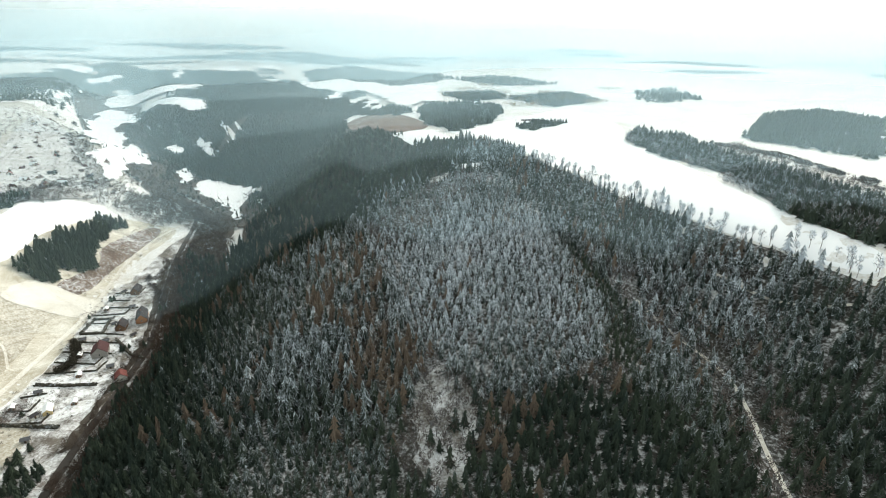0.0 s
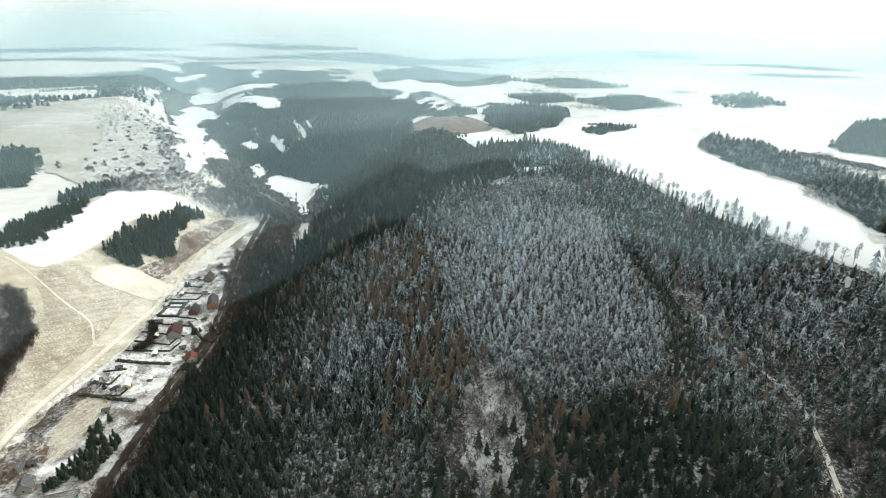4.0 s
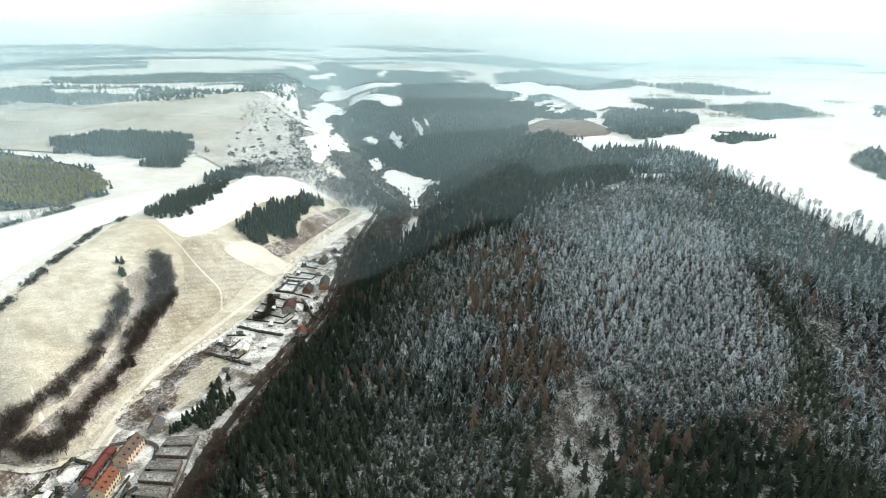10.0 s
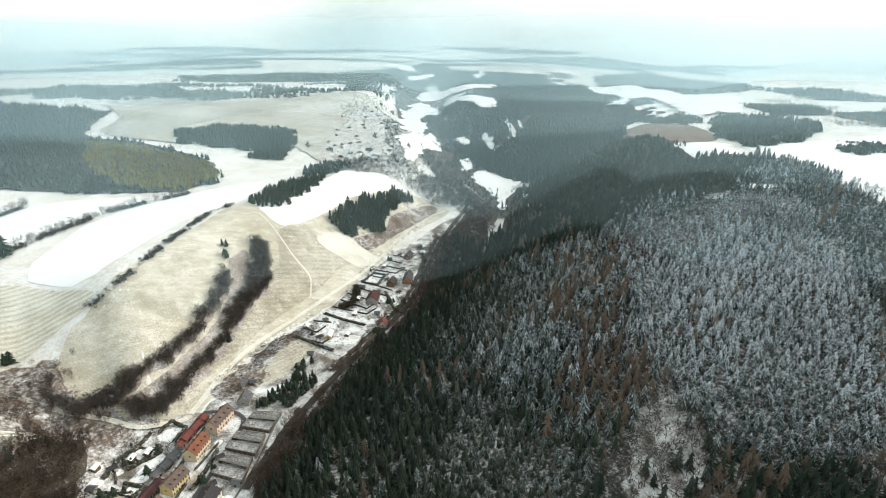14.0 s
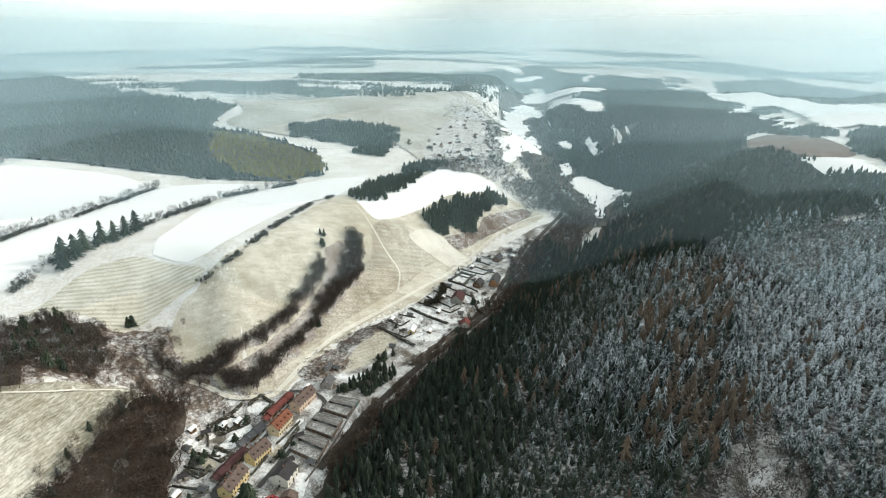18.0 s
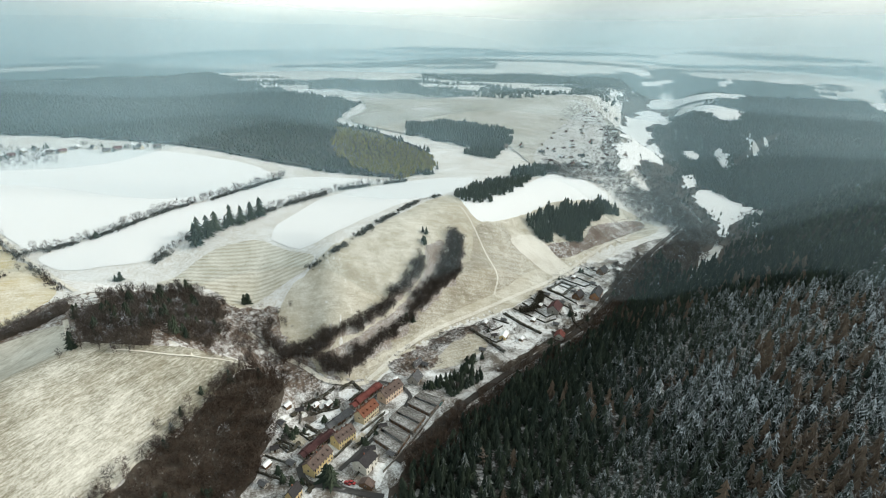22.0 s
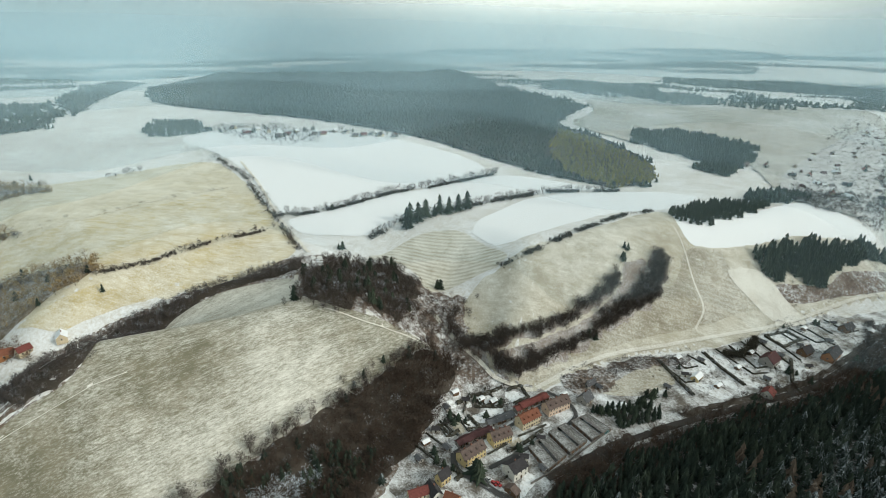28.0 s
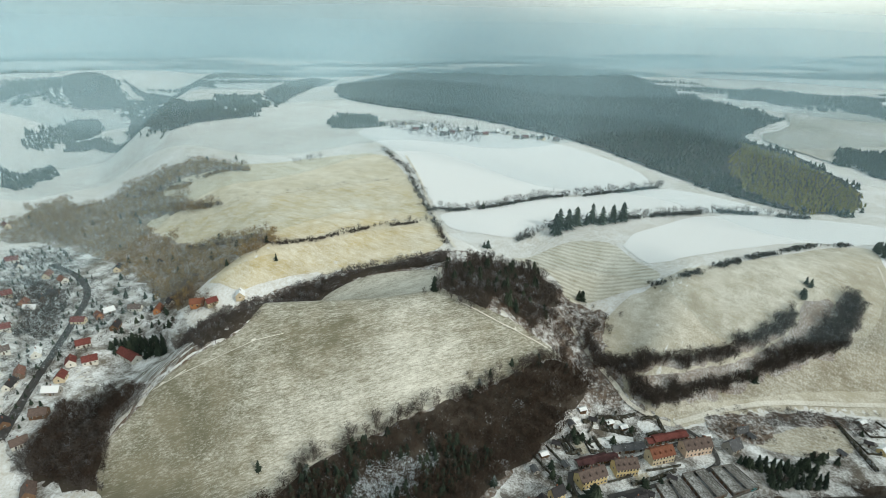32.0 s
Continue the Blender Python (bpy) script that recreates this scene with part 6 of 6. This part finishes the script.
def house(x, y, turn, long, deep, eave, rise, wall, roof, label, name="house", rows=(1,), per=4, chimneys=1, group="", door=True, dormers=0, category="house"):
    """A gabled house: its ridge runs along its long side. turn: degrees."""
    root = new(name)
    root.location = (x, y, top_of(x, y) + 0.1)
    root.rotation_euler[2] = radians(turn)
    a, b, h = long / 2, deep / 2, eave + rise
    v = [(-a, -b, -1.5), (a, -b, -1.5), (a, b, -1.5), (-a, b, -1.5), (-a, -b, eave), (a, -b, eave), (a, b, eave), (-a, b, eave), (-a, 0, h), (a, 0, h)]
    f = [(0, 1, 5, 4), (2, 3, 7, 6), (1, 2, 6, 9, 5), (3, 0, 4, 8, 7), (4, 5, 9, 8), (6, 7, 8, 9)]
    body = part("wall", (v, f), M_WALLS[wall], root)
    o, k = 0.45, rise / b
    for s in (-1, 1):
        p = part("roof", slab([(-a - o, s * (b + o), eave - k * o + 0.2), (a + o, s * (b + o), eave - k * o + 0.2), (a + o, 0, h + 0.2), (-a - o, 0, h + 0.2)], 0.18), M_ROOFS[roof], root)
        for d in range(dormers):
            dx = -a + long * (d + 0.5) / dormers
            part("dormer", box(dx, s * b * 0.55, eave + rise * 0.5 + 0.25, long / dormers * 0.22, b * 0.5, 0.7), M_ROOFS[roof], p)
    ridge = part("ridge", box(0, 0, h + 0.2, long + 0.9, 0.3, 0.16), M_ROOFS[roof], root)
    for r in rows:
        zc = eave * (r - 0.5) / max(rows) + 0.15
        for s in (-1, 1):
            for i in range(per):
                wx = -a + long * (i + 0.5) / per
                w = part("window", box(wx, s * (b + 0.02), zc, 1.05, 0.08, 1.35), M_FRAME, root)
                part("pane", box(wx, s * (b + 0.07), zc, 0.85, 0.06, 1.15), M_PANE, w)
    for s in (-1, 1):
        w = part("window", box(s * (a + 0.02), 0, eave * 0.62, 0.08, 1.05, 1.3), M_FRAME, root)
        part("pane", box(s * (a + 0.07), 0, eave * 0.62, 0.06, 0.85, 1.1), M_PANE, w)
    if door:
        part("door", box(long * 0.03, -(b + 0.04), 1.05, 1.0, 0.12, 2.1), M_DOOR, root)
    for i in range(chimneys):
        cx = -a + long * (i + 0.6) / (chimneys + 0.2)
        part("chimney", box(cx, 0.35, h + 0.35, 0.6, 0.6, 1.3), M_BRICK, root)
    return tagged(root, label, category, group)


def by_corners(p, q, r, **kw):
    """A house from three ground corners: gable p to q, long front q to r."""
    (px, py), (qx, qy), (rx, ry) = p, q, r
    long, deep = math.hypot(rx - qx, ry - qy), math.hypot(qx - px, qy - py)
    kw.setdefault("long", long)
    kw.setdefault("deep", deep)
    turn = math.degrees(math.atan2(ry - qy, rx - qx))
    return house((px + rx) / 2, (py + ry) / 2, turn, **kw)


for corners, wall, roof, label in (
        ([(-206, 86), (-199, 89), (-206, 103)], "yellow", "brown", "two-storey yellow row house with a brown tiled roof"),
        ([(-216, 106), (-211, 110), (-214, 122)], "yellow", "brown", "two-storey yellow row house, brown roof with skylights"),
        ([(-226, 127), (-221, 131), (-226, 144)], "cream", "orange", "two-storey cream row house with a red tiled roof"),
        ([(-235, 149), (-229, 150), (-234, 166)], "pink", "brown", "two-storey pale row house with a dark brown roof")):
    by_corners(*corners, deep=7.6, eave=5.4, rise=3.2, wall=wall, roof=roof, label=label, name="row_house", rows=(1, 2), per=7, chimneys=3, group="row houses", dormers=4)
by_corners(*[(-193, 109), (-184, 111), (-188, 120)], eave=5.6, rise=2.6, wall="white", roof="dark", label="white two-storey house with a dark roof", rows=(1, 2), per=3, chimneys=1)
by_corners(*[(-180, 105), (-174, 109), (-176, 112)], eave=2.6, rise=1.8, wall="brown", roof="brown", label="low brown shed beside parked cars", name="shed", per=2, chimneys=0, category="shed")
by_corners(*[(-193, 71), (-189, 74), (-193, 80)], eave=4.6, rise=3.4, wall="yellow", roof="dark", label="yellow house with a dark steep roof", per=3, rows=(1, 2))
by_corners(*[(-239, 174), (-233, 178), (-237, 185)], eave=3.0, rise=4.0, wall="grey", roof="grey", label="old grey barn with a broad grey roof", name="barn", per=2, category="barn")
by_corners(*[(-251, 186), (-249, 187), (-251, 194)], eave=3.0, rise=3.0, wall="grey", roof="grey", label="small farm building with a grey roof", name="barn", per=2, category="barn")
by_corners(*[(-252, 322), (-241, 325), (-246, 336)], deep=10, eave=4.0, rise=4.2, wall="grey", roof="maroon", label="large cottage with a dark red roof in a hedged garden", per=3, name="cottage")
by_corners(*[(-217, 294), (-214, 299), (-218, 305)], deep=7, eave=3.2, rise=3.0, wall="white", roof="red", label="small white cottage with a red roof", per=2, name="cottage")
by_corners(*[(-243, 369), (-240, 374), (-247, 389)], deep=8, eave=3.6, rise=4.0, wall="orange", roof="dark", label="orange gabled cottage with a dark roof", per=3, name="cottage")
by_corners(*[(-254, 358), (-250, 361), (-253, 371)], deep=7, eave=3.0, rise=3.4, wall="brown", roof="dark", label="dark wooden cottage in snow", per=2, name="cottage")
by_corners(*[(-275, 417), (-270, 421), (-273, 432)], deep=7, eave=3.0, rise=3.4, wall="brown", roof="dark", label="dark timber cottage with outbuildings", per=2, name="cottage")
by_corners(*[(-245, 262), (-239, 263), (-243, 270)], deep=5, eave=2.6, rise=1.6, wall="yellow", roof="snowy", label="low yellow garden house with a snowy roof", per=2, name="garden_house", chimneys=0)
for line, count, roof, label in (([(-216, 89), (-225, 112)], 8, "maroon", "row shed with a dark red metal roof"), ([(-232, 112), (-236, 130)], 3, "grey", "row shed with a slate grey roof"), ([(-238, 132), (-246, 156)], 6, "red", "row shed with a red roof")):
    (ax, ay), (bx, by) = line
    turn = math.degrees(math.atan2(by - ay, bx - ax))
    n = math.hypot(bx - ax, by - ay) / count
    for i in range(count):
        f = (i + 0.5) / count
        house(ax + (bx - ax) * f, ay + (by - ay) * f, turn, n * 0.97, 4.6 + (i % 3) * 0.5, 2.5 + 0.25 * (i % 2), 1.3, "brown" if i % 2 else "grey", roof, label, "shed", (1,), 1, 0, "shed row", category="shed")
west_looks = [("white", "red"), ("white", "red"), ("white", "red"), ("cream", "red"), ("brown", "brown"), ("brown", "orange"), ("white", "red"), ("white", "orange"), ("cream", "orange"), ("brown", "dark"), ("brown", "brown"), ("white", "red"), ("grey", "dark"), ("cream", "dark"), ("orange", "orange"), ("white", "snowy"), ("white", "red"), ("cream", "red"), ("cream", "snowy")]
for i, ((x, y), (wall, roof)) in enumerate(zip([(-277, -247), (-299, -254), (-292, -215), (-260, -241), (-225, -227), (-261, -271), (-303, -317), (-392, -342), (-399, -362), (-368, -332), (-173, -191), (-415, -409), (-430, -271), (-422, -310), (-334, -183), (-284, -278), (-281, -236), (-493, -484), (-340, -151)], west_looks)):
    house(x, y, (35, 125, 60, 20, 110)[i % 5] if i != 2 else 62, 20 if i == 2 else 8 + (i % 3), 7.5 if i == 2 else 6.2, 3.1, 2.9, wall, roof, f"village house with {wall} walls and a {roof} roof", "village_house", (1,), 5 if i == 2 else 3, 1, "village houses")
for i, (x, y) in enumerate([(-792, -104), (-806, -93), (-772, -71), (-794, -59), (-781, -43), (-750, -27), (-759, -16), (-776, -5), (-780, 7), (-756, 20), (-758, 32), (-772, 48), (-762, 64), (-742, 75), (-746, 87), (-755, 104), (-744, 111), (-739, 130)] + [(-508, 607), (-511, 650), (-464, 616), (-476, 676), (-439, 569), (-428, 579), (-429, 627), (-455, 705), (-513, 697), (-477, 587), (-510, 584), (-562, 561), (-552, 585), (-542, 796), (-741, 1077), (-760, 1207), (-937, 1524), (-865, 1286), (-754, 1051), (-664, 870)]):
    house(x, y, (i * 47) % 180, 7 + i % 3, 5, 2.6, 2.4, ("white", "cream", "grey")[i % 3], ("dark", "brown", "red", "snowy")[i % 4], "distant village house among snow and trees", "far_house", (1,), 3, 1, "distant village")
    for k in range(2):
        tree_row([(x + 12 * k - 6, y + 9 - 14 * k), (x + 12 * k - 5, y + 9 - 14 * k)], 9, [(BARE_MID, M_TWIG), (BARE_MID, M_TWIG), (SPRUCE_MID, M_SPRUCE)], "tree among distant houses", "tree", "distant village trees", 6, "village_tree", 1.5, 0.1)

for i, (x, y) in enumerate([(-407, -396), (-343, -350), (-342, -336), (-339, -328), (-358, -334), (-279, -298), (-249, -267), (-329, -280), (-338, -270), (-346, -267), (-325, -247), (-353, -249), (-354, -218), (-333, -171), (-350, -227), (-246, -236), (-215, -241), (-201, -219)] + [(-186, 69), (-186, 61), (-179, 77)]):
    wall, roof = (("white", "dark"), ("cream", "red"), ("orange", "orange"), ("grey", "snowy"), ("brown", "dark"), ("white", "brown"))[i % 6]
    house(x, y, (50, 140, 15, 100)[i % 4], 7 + i % 4, 5.6, 2.9, 2.7, wall, roof, f"small village house with a {roof} roof in snow", "village_house", (1,), 2, 1, "village houses")
vx, vy = scatter([(-519, 574), (-626, 764), (-736, 996), (-495, 733), (-397, 618), (-394, 567), (-406, 517), (-437, 501)], 26)
for i, (x, y) in enumerate(zip(vx, vy)):
    if i % 2:
        house(x, y, (i * 61) % 180, 5 + i % 3, 3.8, 2.0, 1.9, ("white", "cream", "grey", "brown")[i % 4], ("dark", "brown", "snowy", "maroon")[i % 4], "small house of the far valley village", "far_house", (1,), 2, 0, "distant village", door=False)
(mx, my), = [(-144, 1120)]
house(mx, my, 20, 16, 8, 6, 3, "white", "grey", "large white building in far snow fields", "manor", (1, 2), 5, 1)
for i, (x, y) in enumerate([(-251, 122), (-215, 83), (-211, 138), (-245, 168), (-248, 195), (-253, 104), (-253, 114), (-189, 130), (-199, 123), (-262, 325), (-254, 344), (-272, 425), (-233, 274), (-239, 240), (-249, 260), (-268, 268), (-262, 283), (-266, 311), (-248, 302), (-272, 345), (-262, 368), (-282, 392), (-262, 396), (-284, 422), (-266, 440), (-232, 312), (-238, 352), (-257, 98), (-246, 90), (-231, 80), (-222, 72), (-210, 66)]):
    house(x, y, (115, 25, 70)[i % 3], 4.2, 3.2, 2.1, 0.8, ("brown", "grey", "white")[i % 3], ("snowy", "grey", "dark")[i % 3], "small garden shed standing in snow", "garden_shed", (1,), 1, 0, "garden sheds", category="shed")

# parked cars
M_PAINT = {n: plain(n + "_car_paint", c, 0.3, 0.5, 0.05) for n, c in (("red", (0.35, 0.03, 0.03)), ("white", (0.6, 0.6, 0.6)), ("teal", (0.08, 0.25, 0.26)))}
M_TYRE = plain("tyre_rubber", (0.02, 0.02, 0.02), 0.9)


def lump(cx, cy, cz, sx, sy, sz, taper):
    """A box whose top is drawn in."""
    v, f = box(cx, cy, cz, sx, sy, sz)
    return [(cx + (p[0] - cx) * (taper if p[2] > cz else 1), cy + (p[1] - cy) * (0.5 + taper / 2 if p[2] > cz else 1), p[2]) for p in v], f


def car(x, y, turn, paint):
    root = new("car")
    root.location = (x, y, top_of(x, y) + 0.75)
    root.rotation_euler[2] = radians(turn)
    part("body", lump(0, 0, 0.6, 4.2, 1.7, 0.65, 0.92), M_PAINT[paint], root)
    part("cabin", lump(-0.2, 0, 1.2, 2.3, 1.55, 0.6, 0.7), M_PANE, root)
    part("roof", box(-0.2, 0, 1.52, 1.55, 1.3, 0.05), M_PAINT[paint], root)
    for sx in (-1.3, 1.3):
        for sy in (-0.8, 0.8):
            v = [(sx + 0.32 * math.cos(a), sy + b, 0.32 + 0.32 * math.sin(a)) for b in (-0.1, 0.1) for a in np.arange(10) * 0.6283]
            f = [tuple(range(10)), tuple(range(19, 9, -1))] + [(i, i + 10, (i + 1) % 10 + 10, (i + 1) % 10) for i in range(10)]
            part("wheel", (v, f), M_TYRE, root)
    tagged(root, f"parked {paint} car on a snowy yard", "car", "parked cars")


for i, (x, y) in enumerate([(-185, 101), (-184, 103), (-188, 99), (-213, 176), (-208, 178)]):
    car(x, y, 30 if i < 3 else 120, ("red", "red", "white", "teal", "teal")[i])


# flat-roofed garage blocks below the row houses
M_CONCRETE = plain("weathered_concrete", (0.16, 0.15, 0.14), 0.9, 0.2)


def garage_block(corners, tall):
    """A flat block over four corners: walls, parapet and two mossy roof strips with a lane between."""
    c = [Vector((float(x), float(y), 0)) for x, y in corners]
    mid = sum(c, Vector()) / 4
    root = new("garage_block")
    base = min(top_of(p.x, p.y) for p in c)
    root.location = (mid.x, mid.y, base)
    c = [p - mid for p in c]
    for a, b in zip(c, c[1:] + c[:1]):
        d = (b - a).normalized()
        n = Vector((-d.y, d.x, 0)) * 0.15
        v = [p + s * n + Vector((0, 0, z)) for z in (-0.5, tall + 0.25) for p in (a, b) for s in (-1, 1)]
        w = part("wall", (v, [(0, 2, 6, 4), (3, 1, 5, 7), (4, 6, 7, 5), (0, 4, 5, 1), (2, 3, 7, 6)]), M_CONCRETE, root)
        long = (b - a).length
        for k in range(int(long / 3.2)):
            p = a + d * (1.8 + 3.2 * k) - Vector((-d.y, d.x, 0)) * 0.17
            q = p + d * 1.9
            m = Vector((-d.y, d.x, 0)) * 0.05
            v = [r + s * m + Vector((0, 0, z)) for z in (0.1, 2.0) for r in (p, q) for s in (-1, 1)]
            part("garage_door", (v, [(0, 2, 6, 4), (3, 1, 5, 7), (4, 6, 7, 5), (0, 4, 5, 1), (2, 3, 7, 6)]), M_DOOR, w)
    up = Vector((0, 0, tall))
    for f, g in ((0.0, 0.44), (0.56, 1.0)):
        part("roof", slab([c[0].lerp(c[3], f) + up, c[1].lerp(c[2], f) + up, c[1].lerp(c[2], g) + up, c[0].lerp(c[3], g) + up], 0.2), M_BED, root)
    part("court", slab([p.lerp(q, f) + Vector((0, 0, 0.4)) for p, q, f in ((c[0], c[3], 0.44), (c[1], c[2], 0.44), (c[1], c[2], 0.56), (c[0], c[3], 0.56))], 0.1), M_CUT_GREY, root)
    tagged(root, "weathered flat-roofed garage block with a mossy snow-flecked roof", "garage", "garage blocks")


M_CUT_GREY = plain("dark_grit", (0.10, 0.095, 0.088), 0.95, 0.1, 0.4, 0.8)
for corners in ([(-205, 128), (-187, 132), (-195, 146), (-213, 142)], [(-214, 144), (-196, 149), (-203, 163), (-219, 157)], [(-220, 161), (-203, 166), (-209, 181), (-224, 174)]):
    garage_block(corners, 2.3)

# concrete wall round the garages
wall_line = spaced([tuple(map(float, p)) for p in [(-181, 120), (-190, 143), (-209, 180)]], 3.0)
wall_root = new("boundary_wall")
wall_root.location = (*wall_line[0], top_of(*wall_line[0]))
for (ax, ay), (bx, by) in zip(wall_line, wall_line[1:]):
    ox, oy = wall_line[0]
    d = math.hypot(bx - ax, by - ay)
    nx, ny = -(by - ay) / d * 0.12, (bx - ax) / d * 0.12
    v = [(ax - ox + s * nx, ay - oy + s * ny, z) for z in (-0.3, 1.7) for s in (-1, 1)] + [(bx - ox + s * nx, by - oy + s * ny, z) for z in (-0.3, 1.7) for s in (-1, 1)]
    part("wall_panel", (v, [(0, 4, 6, 2), (1, 3, 7, 5), (2, 6, 7, 3), (0, 2, 3, 1), (4, 5, 7, 6)]), M_CONCRETE, wall_root)
    part("post", box(ax - ox, ay - oy, 0.8, 0.35, 0.35, 2.2), M_CONCRETE, wall_root)
tagged(wall_root, "weathered concrete panel wall round the garages", "wall")
